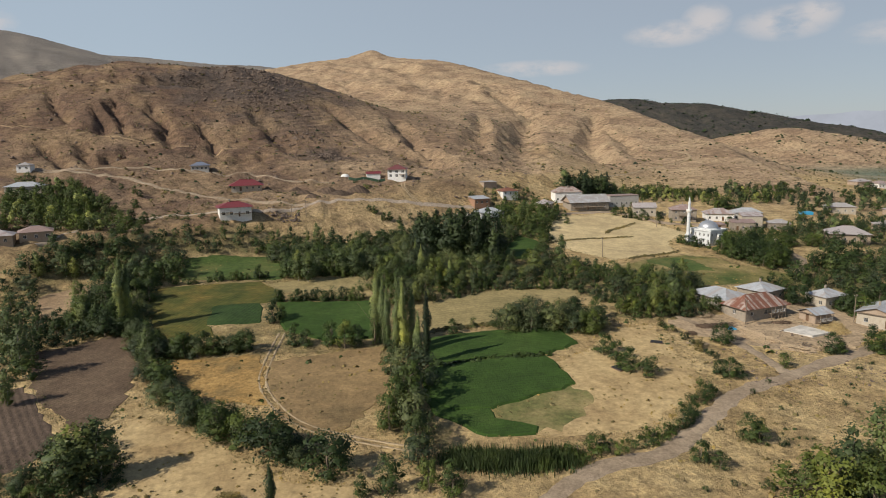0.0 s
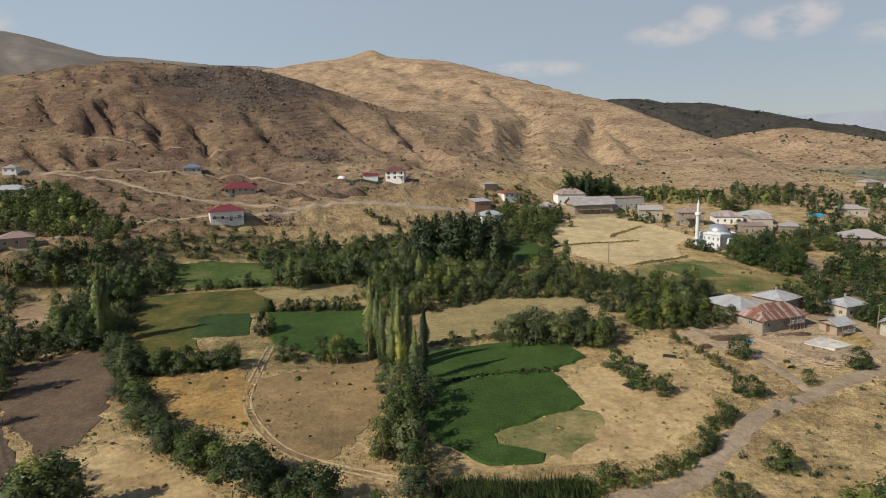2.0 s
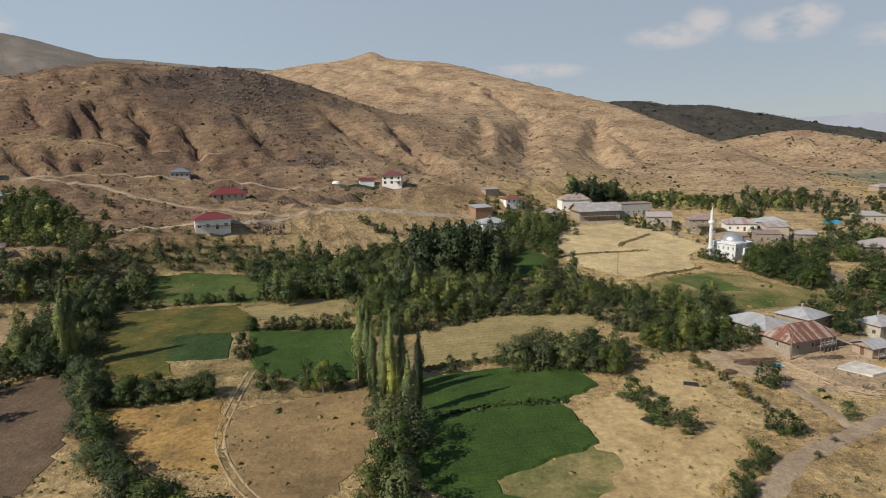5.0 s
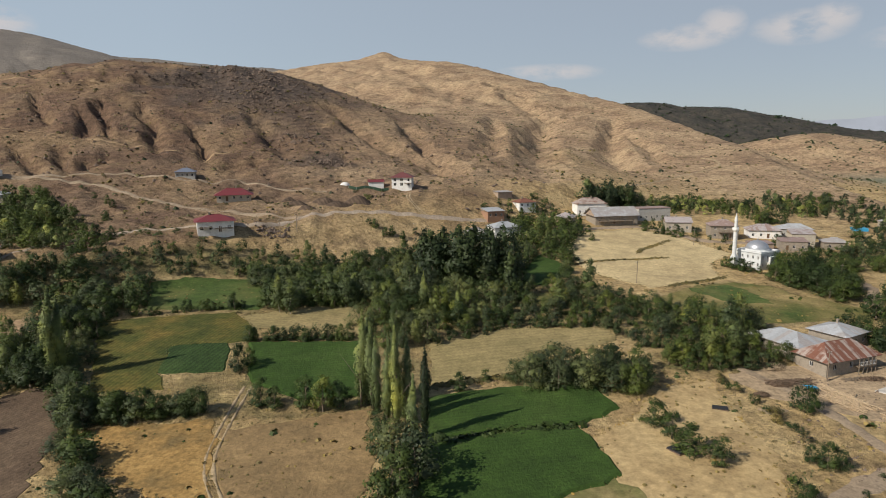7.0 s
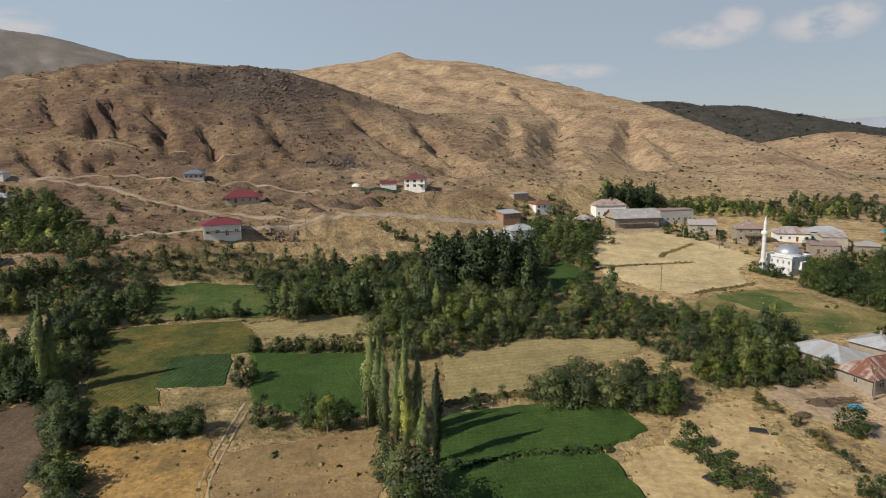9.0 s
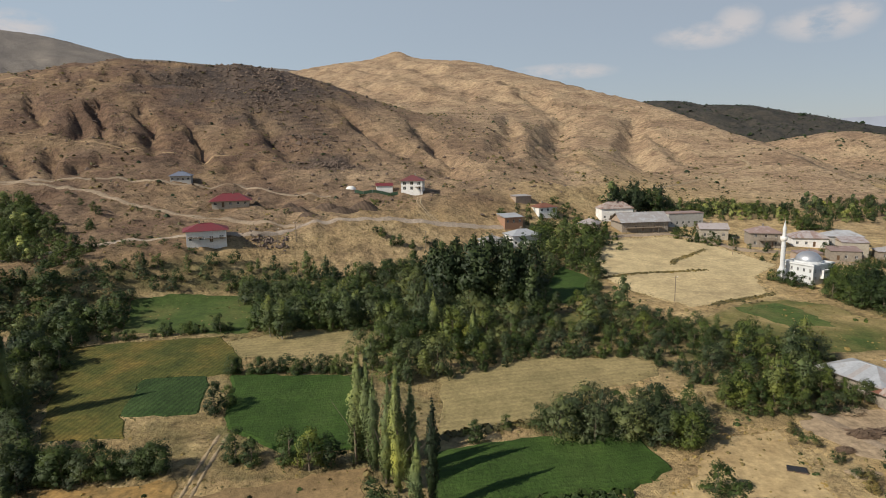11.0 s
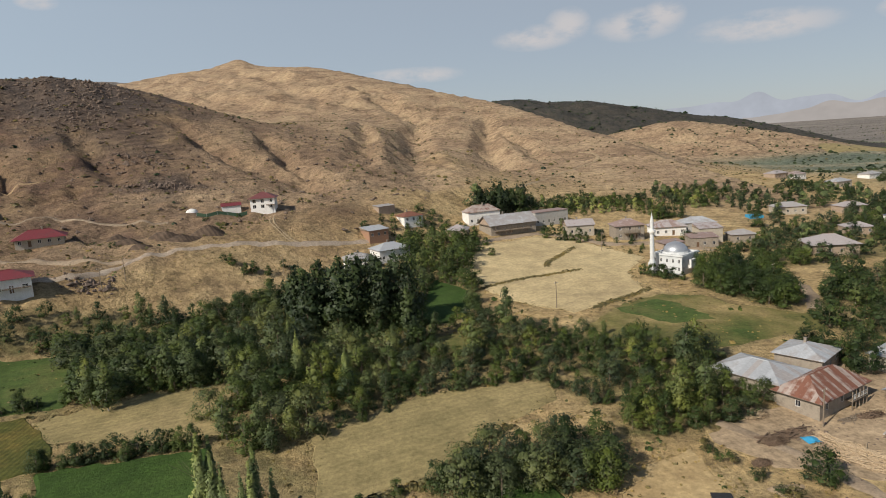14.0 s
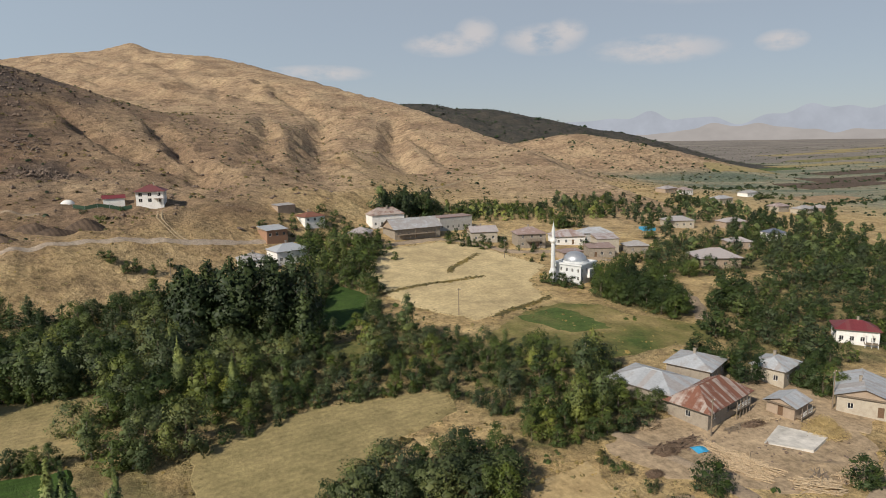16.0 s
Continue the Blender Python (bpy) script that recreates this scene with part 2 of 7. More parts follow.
green = ramp(lt, noise_at(lt, 0.25, 5, 0.6), (0.3, (0.075, 0.075, 0.03)), (0.6, (0.14, 0.13, 0.05)), (0.8, (0.24, 0.19, 0.085)))
land_col = blend(lt, zsep.outputs["Red"], grass, hill)
second = lt.nodes.new("ShaderNodeAttribute")
second.attribute_name = "cover_far"
ssep = lt.nodes.new("ShaderNodeSeparateColor")
lt.links.new(second.outputs["Color"], ssep.inputs["Color"])
land_col = blend(lt, ssep.outputs["Red"], land_col, brown)
land_col = blend(lt, ssep.outputs["Blue"], land_col, ramp(lt, noise_at(lt, 0.12, 6, 0.65), (0.3, (0.06, 0.045, 0.038)), (0.7, (0.13, 0.095, 0.07))))
land_col = blend(lt, ssep.outputs["Green"], land_col, plain)
land_col = blend(lt, zsep.outputs["Green"], land_col, green)
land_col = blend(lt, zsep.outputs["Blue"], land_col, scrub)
# haze over the far western range, painted in as a greyer ground colour
far_haze = lt.nodes.new("ShaderNodeAttribute")
far_haze.attribute_name = "cover_far_haze"
land_col = blend(lt, far_haze.outputs["Fac"], land_col, ramp(lt, noise_at(lt, 0.006, 6, 0.6), (0.35, (0.165, 0.142, 0.122)), (0.5, (0.205, 0.178, 0.15)), (0.65, (0.25, 0.215, 0.175))))
land_col = blend(lt, 0.8, land_col, ramp(lt, noise_at(lt, 0.9, 6, 0.68), (0.3, 0.45), (0.5, 0.98), (0.72, 1.35)), "MULTIPLY")
# tufts and stones a few metres apart, and worn contour lines on the slopes
land_col = blend(lt, 0.9, land_col, ramp(lt, noise_at(lt, 0.22, 9, 0.78), (0.36, 0.5), (0.5, 1.0), (0.64, 1.4)), "MULTIPLY")
lw_geo = lt.nodes.new("ShaderNodeNewGeometry")
lw_map = lt.nodes.new("ShaderNodeMapping")
lw_map.inputs["Rotation"].default_value = (radians(8), radians(14), 0)
lt.links.new(lw_geo.outputs["Position"], lw_map.inputs["Vector"])
terrace = node(lt, "ShaderNodeTexWave", Scale=0.08, Distortion=9.0, Detail=5.0, Detail_Scale=0.35, Detail_Roughness=0.6)
terrace.bands_direction = "Z"
lt.links.new(lw_map.outputs["Vector"], terrace.inputs["Vector"])
worn = lt.nodes.new("ShaderNodeMath")
worn.operation = "MULTIPLY"
lt.links.new(ramp(lt, noise_at(lt, 0.018, 4, 0.6), (0.45, 0.0), (0.66, 0.5)), worn.inputs[0])
lt.links.new(zsep.outputs["Red"], worn.inputs[1])
land_col = blend(lt, worn.outputs["Value"], land_col, ramp(lt, terrace.outputs["Fac"], (0.0, 0.55), (0.35, 1.0), (0.8, 1.02), (1.0, 1.35)), "MULTIPLY")
lt.links.new(land_col, lb.inputs["Base Color"])
bump(lt, lb, noise_at(lt, 0.2, 10, 0.72), 1.0, 2.0)

M_ALFALFA = soil_mat("alfalfa", (0.030, 0.060, 0.010), (0.041, 0.080, 0.013), (0.062, 0.102, 0.021), 1.6, 0.07, (1.1, 80, 0.22), 1.0)
M_MEADOW = soil_mat("meadow_grass", (0.06, 0.09, 0.02), (0.175, 0.155, 0.052), (0.36, 0.265, 0.12), 1.4, 0.06, None, 0.8)
M_LUSH = soil_mat("lush_grass", (0.05, 0.085, 0.018), (0.075, 0.11, 0.026), (0.14, 0.14, 0.045), 1.4, 0.09, None, 0.8)
M_BEAN = soil_mat("bean_crop", (0.05, 0.066, 0.014), (0.095, 0.095, 0.021), (0.20, 0.14, 0.035), 0.8, 0.10, (1.0, 12, 0.45), 1.0)
M_POTATO = soil_mat("potato_crop", (0.026, 0.05, 0.012), (0.036, 0.068, 0.016), (0.055, 0.09, 0.024), 1.3, 0.12, (1.1, 12, 0.5), 0.9)
M_STUBBLE = soil_mat("stubble", (0.235, 0.19, 0.085), (0.31, 0.245, 0.112), (0.375, 0.285, 0.14), 1.5, 0.05, (1.6, 78, 0.18), 0.5)
M_OLIVE = soil_mat("thin_regrowth", (0.07, 0.095, 0.026), (0.18, 0.165, 0.062), (0.37, 0.28, 0.13), 1.2, 0.11, None, 0.7)
M_GOLD = soil_mat("cut_wheat", (0.44, 0.335, 0.18), (0.54, 0.42, 0.225), (0.60, 0.47, 0.26), 1.2, 0.035, (2.0, 62, 0.08), 0.35)
M_DRY = soil_mat("dry_grass", (0.16, 0.115, 0.056), (0.265, 0.178, 0.085), (0.345, 0.235, 0.11), 1.5, 0.09, None, 0.7)
M_GOLDGRASS = soil_mat("golden_grass", (0.16, 0.115, 0.05), (0.35, 0.215, 0.075), (0.44, 0.285, 0.105), 1.2, 0.12, None, 0.6)
M_PALEGRASS = soil_mat("pale_straw", (0.32, 0.22, 0.105), (0.45, 0.325, 0.16), (0.52, 0.385, 0.195), 1.0, 0.09, None, 0.5)
M_PLOUGH = soil_mat("ploughed_soil", (0.098, 0.066, 0.042), (0.13, 0.088, 0.056), (0.175, 0.122, 0.076), 1.2, 0.07, (0.9, 30, 0.25), 0.9)
M_PLOUGHDARK = soil_mat("furrowed_soil", (0.085, 0.06, 0.042), (0.115, 0.08, 0.056), (0.15, 0.105, 0.073), 1.6, 0.09, (1.3, -38, 0.65), 1.0)
M_TAN = soil_mat("bare_tan_soil", (0.26, 0.175, 0.10), (0.34, 0.235, 0.135), (0.40, 0.28, 0.16), 1.5, 0.08, None, 0.5)
M_YARD = soil_mat("trodden_earth", (0.29, 0.21, 0.125), (0.38, 0.28, 0.175), (0.44, 0.325, 0.205), 1.0, 0.10, None, 0.6)
M_ROAD = soil_mat("dirt_road", (0.26, 0.195, 0.13), (0.33, 0.25, 0.17), (0.40, 0.31, 0.215), 1.8, 0.12, None, 0.4)
M_RUT = soil_mat("wheel_rut", (0.30, 0.22, 0.13), (0.385, 0.29, 0.175), (0.45, 0.345, 0.215), 1.4, 0.2, None, 0.3)
M_GRAVEL = soil_mat("gravel_road", (0.33, 0.26, 0.19), (0.41, 0.325, 0.245), (0.47, 0.385, 0.295), 2.0, 0.15, None, 0.3)

M_POPLAR = leaf_mat("poplar_leaves", (0.167, 0.203, 0.090), (0.279, 0.320, 0.149), 0.2)
M_ASPEN = leaf_mat("aspen_leaves", (0.088, 0.115, 0.046), (0.160, 0.191, 0.080), 0.2)
M_BROAD = leaf_mat("broad_leaves", (0.035, 0.059, 0.016), (0.079, 0.108, 0.031), 0.14)
M_YOUNG = leaf_mat("yellowish_leaves", (0.068, 0.095, 0.025), (0.140, 0.164, 0.047), 0.15)
M_WILLOW = leaf_mat("grey_willow_leaves", (0.052, 0.069, 0.034), (0.119, 0.141, 0.069), 0.12)
M_DARKLEAF = leaf_mat("dark_leaves", (0.026, 0.043, 0.019), (0.061, 0.084, 0.034), 0.12)
M_DRYLEAF = leaf_mat("dusty_scrub_leaves", (0.075, 0.07, 0.032), (0.19, 0.15, 0.07), 0.1)
M_TUFT = leaf_mat("straw_tufts", (0.17, 0.13, 0.06), (0.33, 0.25, 0.12), 0.1)
M_REED = leaf_mat("reed_blades", (0.10, 0.145, 0.05), (0.21, 0.25, 0.10), 0.35)
M_BARK = plain_mat("bark", (0.16, 0.125, 0.09), 0.9, 0, 0.35, 4.0)
M_PALEBARK = plain_mat("pale_bark", (0.34, 0.31, 0.26), 0.85, 0, 0.3, 4.0)

M_WHITE = plaster_mat("white_plaster", (0.78, 0.76, 0.72), (0.58, 0.54, 0.49))
M_MOSQUE = plaster_mat("pale_painted_stone", (0.62, 0.625, 0.61), (0.50, 0.49, 0.47), 0.8, 0.4)
M_STONE = plaster_mat("rubble_stone", (0.31, 0.265, 0.21), (0.17, 0.135, 0.105), 0.9, 1.2)
M_MUD = plaster_mat("mud_plaster", (0.37, 0.285, 0.21), (0.25, 0.18, 0.13), 0.9, 0.7)
M_CREAM = plaster_mat("cream_plaster", (0.44, 0.385, 0.305), (0.31, 0.255, 0.19))
M_GREYWALL = plaster_mat("grey_render", (0.44, 0.42, 0.385), (0.30, 0.275, 0.24))
M_BRICK = plaster_mat("orange_brick", (0.33, 0.19, 0.12), (0.26, 0.18, 0.13), 0.9, 1.2)
M_REDROOF = sheet_mat("red_painted_sheet", (0.205, 0.046, 0.052), (0.165, 0.06, 0.058), 0.45, 0.55, 0.1)
M_RUSTROOF = sheet_mat("rusty_sheet", (0.44, 0.36, 0.31), (0.20, 0.088, 0.058), 0.54, 0.65, 0.1)
M_GREYROOF = sheet_mat("zinc_sheet", (0.48, 0.49, 0.50), (0.36, 0.33, 0.31), 0.46, 0.5, 0.15)
M_OLDROOF = sheet_mat("weathered_sheet", (0.47, 0.415, 0.395), (0.29, 0.205, 0.175), 0.49, 0.6, 0.1)
M_BLUEROOF = sheet_mat("slate_blue_sheet", (0.17, 0.19, 0.24), (0.14, 0.15, 0.18), 0.2, 0.5, 0.15)
M_DOME = sheet_mat("lead_grey_sheet", (0.56, 0.57, 0.59), (0.48, 0.48, 0.48), 0.2, 0.38, 0.6)
M_WOOD = plain_mat("grey_old_wood", (0.21, 0.165, 0.12), 0.85, 0, 0.3, 5.0)
M_LOG = plain_mat("dry_logs", (0.40, 0.30, 0.19), 0.85, 0, 0.35, 4.0)
M_BRUSH = plain_mat("brushwood", (0.16, 0.11, 0.075), 0.9, 0, 0.35, 4.0)
M_PANE, _, pb = material("window_glass", 0.12)
pb.inputs["Base Color"].default_value = (0.018, 0.02, 0.024, 1)
pb.inputs["Specular IOR Level"].default_value = 0.5
M_FRAME = plain_mat("window_frame_paint", (0.62, 0.60, 0.56), 0.6, 0, 0.1)
M_DOOR = plain_mat("brown_door", (0.14, 0.085, 0.05), 0.6, 0, 0.2)
M_CONCRETE = plain_mat("pale_concrete", (0.56, 0.52, 0.46), 0.85, 0, 0.32, 0.45)
M_TARP = plain_mat("blue_tarpaulin", (0.05, 0.30, 0.50), 0.5, 0, 0.15)
M_GREENMESH = plain_mat("green_fence_mesh", (0.04, 0.075, 0.045), 0.7, 0, 0.2)
M_STRAW = plain_mat("straw", (0.45, 0.33, 0.15), 0.95, 0, 0.3, 3.0)
M_DARKNET = plain_mat("black_shade_net", (0.03, 0.03, 0.032), 0.8, 0, 0.2)
M_ROCK = plaster_mat("hill_rock", (0.17, 0.125, 0.095), (0.10, 0.07, 0.055), 0.9, 0.5)
M_BANK = leaf_mat("dry_bank_grass", (0.20, 0.145, 0.068), (0.36, 0.265, 0.13), 0.1)
M_STEEL = plain_mat("grey_metal", (0.35, 0.35, 0.35), 0.5, 0.6, 0.1)


# ---- land form: heights of the ground, metres ----
def smooth(a, b, v):
    u = np.clip((v - a) / (b - a), 0, 1)
    return u * u * (3 - 2 * u)


def crest_tent(x, y, crest, fall, knee=25.0, back=None):
    """Height of a ridge that falls away at a steady slope from a crest line of (x, y, z); back is the slope on the line's left."""
    best, close, slant = np.full(np.shape(x), -1e4), np.full(np.shape(x), 1e9), np.full(np.shape(x), fall)
    spans = []
    for (ax, ay, az), (bx, by, bz) in zip(crest[:-1], crest[1:]):
        ex, ey = bx - ax, by - ay
        u = np.clip(((x - ax) * ex + (y - ay) * ey) / (ex * ex + ey * ey), 0, 1)
        d = np.hypot(x - ax - u * ex, y - ay - u * ey)
        spans.append((az + u * (bz - az), d))
        if back is not None:
            slant = np.where(d < close, np.where(ex * (y - ay) - ey * (x - ax) > 0, back, fall), slant)
        close = np.minimum(close, d)
    for z, d in spans:
        best = np.maximum(best, z - slant * (np.hypot(d, knee) - knee))
    return best, close


def soft_max(a, b, w):
    h = np.clip(0.5 + 0.5 * (a - b) / w, 0, 1)
    return b + (a - b) * h + w * h * (1 - h)


wave_sets = {}


def waves(x, y, size, seed):
    """Cheap smooth noise, about -1 to 1, for whole arrays."""
    if (size, seed) not in wave_sets:
        r = np.random.RandomState(seed)
        rows = []
        for _ in range(7):
            a, k, p = r.uniform(0, 6.283), r.uniform(0.7, 1.5) * 6.283 / size, r.uniform(0, 6.283)
            b, m = r.uniform(0, 6.283), r.uniform(0.3, 0.7) * 6.283 / size
            rows.append((math.cos(a) * k, math.sin(a) * k, p, math.cos(b) * m, math.sin(b) * m))
        wave_sets[size, seed] = rows
    out = 0.0
    for ax, ay, p, bx, by in wave_sets[size, seed]:
        out = out + np.sin(ax * x + ay * y + p + 1.3 * np.sin(bx * x + by * y + p))
    return out / 3.2


CREST_NEAR_HILL = [(-560, 440, 88), (-315, 532, 107), (-296, 544, 116), (-273, 557, 121), (-248, 569, 125), (-194, 591, 122), (-172, 598, 123), (-151, 604, 119), (-124, 611, 110), (-96, 616, 95), (-77, 619, 80), (-53, 621, 65), (-20, 600, 50)]
CREST_BIG_HILL = [(-1100, 2100, 200), (-405, 1890, 243), (-296, 1860, 269), (-200, 1823, 274), (-160, 1812, 276), (-142, 1808, 281), (-122, 1780, 275), (-88, 1731, 264), (10, 1484, 228), (86, 1331, 193), (144, 1175, 151), (208, 1012, 123), (233, 944, 111), (247, 858, 93), (268, 723, 65), (268, 615, 50)]
CREST_DARK_HILL = [(200, 1400, 118), (361, 1334, 128), (418, 1317, 128), (467, 1300, 119), (534, 1274, 116), (605, 1240, 100), (663, 1210, 86), (733, 1159, 70), (817, 1097, 35), (892, 1032, -8)]
CREST_GOLD_SPUR = [(378, 901, 48), (446, 867, 60), (472, 852, 64), (509, 828, 56), (567, 785, 38), (640, 740, 15)]
CREST_FAR_LEFT = [(-1800, 2100, 480), (-1427, 2326, 438), (-1361, 2366, 406), (-1260, 2422, 380), (-1133, 2484, 370), (-1065, 2515, 369), (-808, 2610, 349), (-668, 2650, 347), (-564, 2674, 336), (-300, 2750, 290)]


def hill_forms(x, y):
    near, c1 = crest_tent(x, y, CREST_NEAR_HILL, 0.38)
    big, c2 = crest_tent(x, y, CREST_BIG_HILL, 0.21, 30, 0.6)
    dark, c3 = crest_tent(x, y, CREST_DARK_HILL, 0.30, 30, 0.5)
    spur, c4 = crest_tent(x, y, CREST_GOLD_SPUR, 0.26, 30, 0.4)
    far, c5 = crest_tent(x, y, CREST_FAR_LEFT, 0.3, 40)
    crest = np.minimum(np.minimum(c1 / 35, c2 / 90), np.minimum(np.minimum(c3 / 90, c4 / 80), c5 / 60))
    return near, big, dark, spur, far, crest


# gullies worn into the slopes: (half width, depth, line down the slope)
GULLIES = [(4.5, 5.5, [(-219, 438), (-208, 421), (-194, 399)]), (4.5, 5.5, [(-213, 449), (-202, 435), (-181, 396)]), (4.5, 4, [(-203, 381), (-188, 362), (-175, 342)]), (4.5, 4, [(-171, 383), (-172, 359), (-174, 346)]),
           (4.5, 6, [(-193, 459), (-169, 423), (-152, 390)]), (4.5, 4, [(-224, 379), (-207, 359), (-188, 340)]), (4.5, 5.5, [(-153, 443), (-134, 407), (-123, 380)]), (4.5, 5.5, [(-264, 473), (-241, 436), (-222, 406)]),
           (9, 5, [(-125, 472), (-101, 433), (-84, 399)]), (13, 7, [(-83, 523), (-44, 465), (-6, 417)]), (12, 7, [(-29, 540), (-6, 451), (1, 394)]),
           (20, 11, [(141, 854), (101, 690), (55, 408)]), (18, 10, [(208, 807), (159, 643), (144, 530)]), (20, 12, [(85, 957), (111, 901), (122, 743)]),
           (9, 5, [(-60, 500), (-34, 452), (-22, 420)]), (12, 7, [(60, 760), (48, 610), (34, 450)]), (11, 6, [(190, 720), (196, 640), (180, 560)]),
           # a quarry cut below the crest, and benches cut for tracks
           (11, 9, [(-216, 500), (-190, 516), (-164, 524)]), (6, 3, [(-320, 400), (-248, 403), (-208, 400), (-171, 400), (-115, 402)]), (5, 3, [(-112, 360), (-101, 378), (-96, 392)]),
           (5, 2.2, [(-270, 494), (-240, 492), (-212, 498)]), (5, 2, [(-140, 352), (-112, 352), (-92, 356)]), (5, 2, [(-110, 330), (-88, 330), (-70, 326)])]


def gully_depth(x, y):
    total = np.zeros(np.shape(x))
    sx, sy = x + 3.0 * waves(x, y, 21, 51), y + 3.0 * waves(x, y, 21, 53)
    for half, deep, line in GULLIES:
        cut = np.zeros(np.shape(x))
        steps = len(line) - 1
        for k, ((ax, ay), (bx, by)) in enumerate(zip(line[:-1], line[1:])):
            ex, ey = bx - ax, by - ay
            u = ((sx - ax) * ex + (sy - ay) * ey) / (ex * ex + ey * ey)
            c = np.clip(u, 0, 1)
            way = (k + c) / steps
            d = np.hypot(sx - ax - c * ex, sy - ay - c * ey)
            wide = half * (0.5 + 0.7 * way)
            end = np.minimum(1, 0.2 + 3.5 * np.minimum(way, 1.06 - way))
            cut = np.maximum(cut, end * np.clip(1.15 - np.hypot(d / wide, 0.15), 0, 1))
        total = np.maximum(total, deep * cut)
    return total


def land(x, y):
    """Height of the ground at plan points (arrays)."""
    x, y = np.asarray(x, float), np.asarray(y, float)
    q = y - 0.45 * np.maximum(0, x - 60)
    floor = np.interp(q, [-400, 60, 125, 150, 200, 250, 290, 330, 380, 450, 520, 640, 900], [0, 3, 6, 7.5, 11.5, 14, 16.5, 20.5, 25, 32, 38, 44, 46])
    east = 1 / (1 + (np.maximum(0, x - 230) / 170) ** 2)
    floor = floor * east + 2 * (1 - east)
    s = (x + 80) * -0.625 + (y - 235) * 0.78
    lift = 13 * smooth(0, 34, s) + 0.11 * np.maximum(0, s - 50) * (1 - 0.6 * smooth(250, 600, s))
    lift = lift * (1 - smooth(40, 160, x))
    h = floor + lift
    near, big, dark, spur, far, crest = hill_forms(x, y)
    hills = np.maximum(np.maximum(near, big), np.maximum(np.maximum(dark, spur), far))
    up = smooth(2, 30, hills - h)
    h = soft_max(hills, h, 12)
    # gullies that run down the slopes, crossed by smaller rills; the crests stay whole
    wx = x + 16 * waves(x, y, 110, 31)
    deep = np.abs(waves(wx, y * 0.25 + 0.12 * x, 62, 3))
    side = np.abs(waves(wx * 0.8 + 0.5 * y, y * 0.35 - 0.2 * x, 34, 17))
    rill = np.abs(waves(wx * 1.1 + 0.25 * y, y * 0.3, 17, 5))
    wide = np.abs(waves(wx + 0.35 * y, y * 0.4, 170, 19))
    far_off = smooth(620, 1000, y)
    low = smooth(0.15, 1.0, crest)
    west = 1 - smooth(-120, 40, x)
    cut = (3.6 - 1.2 * west) * (deep ** 0.7 - 0.5) * (1 - 0.3 * far_off) + (1.3 - 0.2 * west) * (side - 0.5) + (1.2 - 0.1 * west) * (rill - 0.5)
    steady = 1 - 0.75 * smooth(1500, 2200, y)
    h = h + up * (low * steady * (cut + far_off * (8 * (wide - 0.5) + 2.5 * (deep - 0.5))) + 0.8 * waves(x, y, 33, 9))
    h = h - gully_depth(x, y)
    h = h + 13 * np.clip(1 - np.hypot(x + 142, y - 1808) / 75, 0, 1) ** 1.3
    rough_bank = smooth(8, 30, s) * (1 - smooth(200, 300, s)) * (1 - smooth(60, 160, x)) * (1 - up)
    h = h + rough_bank * (0.7 * waves(x, y, 23, 33) + 0.5 * waves(x, y, 11, 35))
    h = h + 0.009 * np.maximum(0, np.hypot(x, y) - 1500) * smooth(300, 700, x)
    return h + 0.25 * waves(x, y, 60, 11) + 0.10 * waves(x, y, 19, 13)


# ---- end of the land form ----


# ---- mesh helpers ----
def mesh_ob(name, verts, faces, mat, parent=None, label="", smooth_faces=False, normals=None):
    me = bpy.data.meshes.new(name)
    me.from_pydata([tuple(v) for v in verts], [], faces)
    me.materials.append(mat)
    if smooth_faces or normals is not None:
        me.polygons.foreach_set("use_smooth", [True] * len(me.polygons))
    if normals is not None:
        me.normals_split_custom_set_from_vertices(normals)
    me.update()
    ob = new(name, me)
    if parent is not None:
        ob.parent = parent
    if label:
        ob["label"] = label
    return ob


def part(name, bm, mat, parent, label=""):
    me = bpy.data.meshes.new(name)
    bm.to_mesh(me)
    bm.free()
    me.materials.append(mat)
    ob = new(name, me)
    ob.parent = parent
    if label:
        ob["label"] = label
    return ob


def add_box(bm, x0, y0, z0, x1, y1, z1):
    v = [bm.verts.new(p) for p in ((x0, y0, z0), (x1, y0, z0), (x1, y1, z0), (x0, y1, z0), (x0, y0, z1), (x1, y0, z1), (x1, y1, z1), (x0, y1, z1))]
    for q in ((3, 2, 1, 0), (4, 5, 6, 7), (0, 1, 5, 4), (1, 2, 6, 5), (2, 3, 7, 6), (3, 0, 4, 7)):
        bm.faces.new([v[i] for i in q])


def add_tube(bm, a, b, ra, rb, sides=7):
    a, b = Vector(a), Vector(b)
    q = (b - a).to_track_quat("Z", "Y")
    rings = []
    for p, r in ((a, ra), (b, rb)):
        rings.append([bm.verts.new(p + q @ Vector((math.cos(k * 6.2832 / sides) * r, math.sin(k * 6.2832 / sides) * r, 0))) for k in range(sides)])
    for k in range(sides):
        bm.faces.new((rings[0][k], rings[0][(k + 1) % sides], rings[1][(k + 1) % sides], rings[1][k]))
    bm.faces.new(rings[0][::-1])
    bm.faces.new(rings[1])


def root(name, m, label, category, group=""):
    ob = new(name)
    ob.empty_display_size = 0.5
    ob.matrix_world = m
    return tagged(ob, label, category, group)


def height(x, y):
    return float(land(x, y))


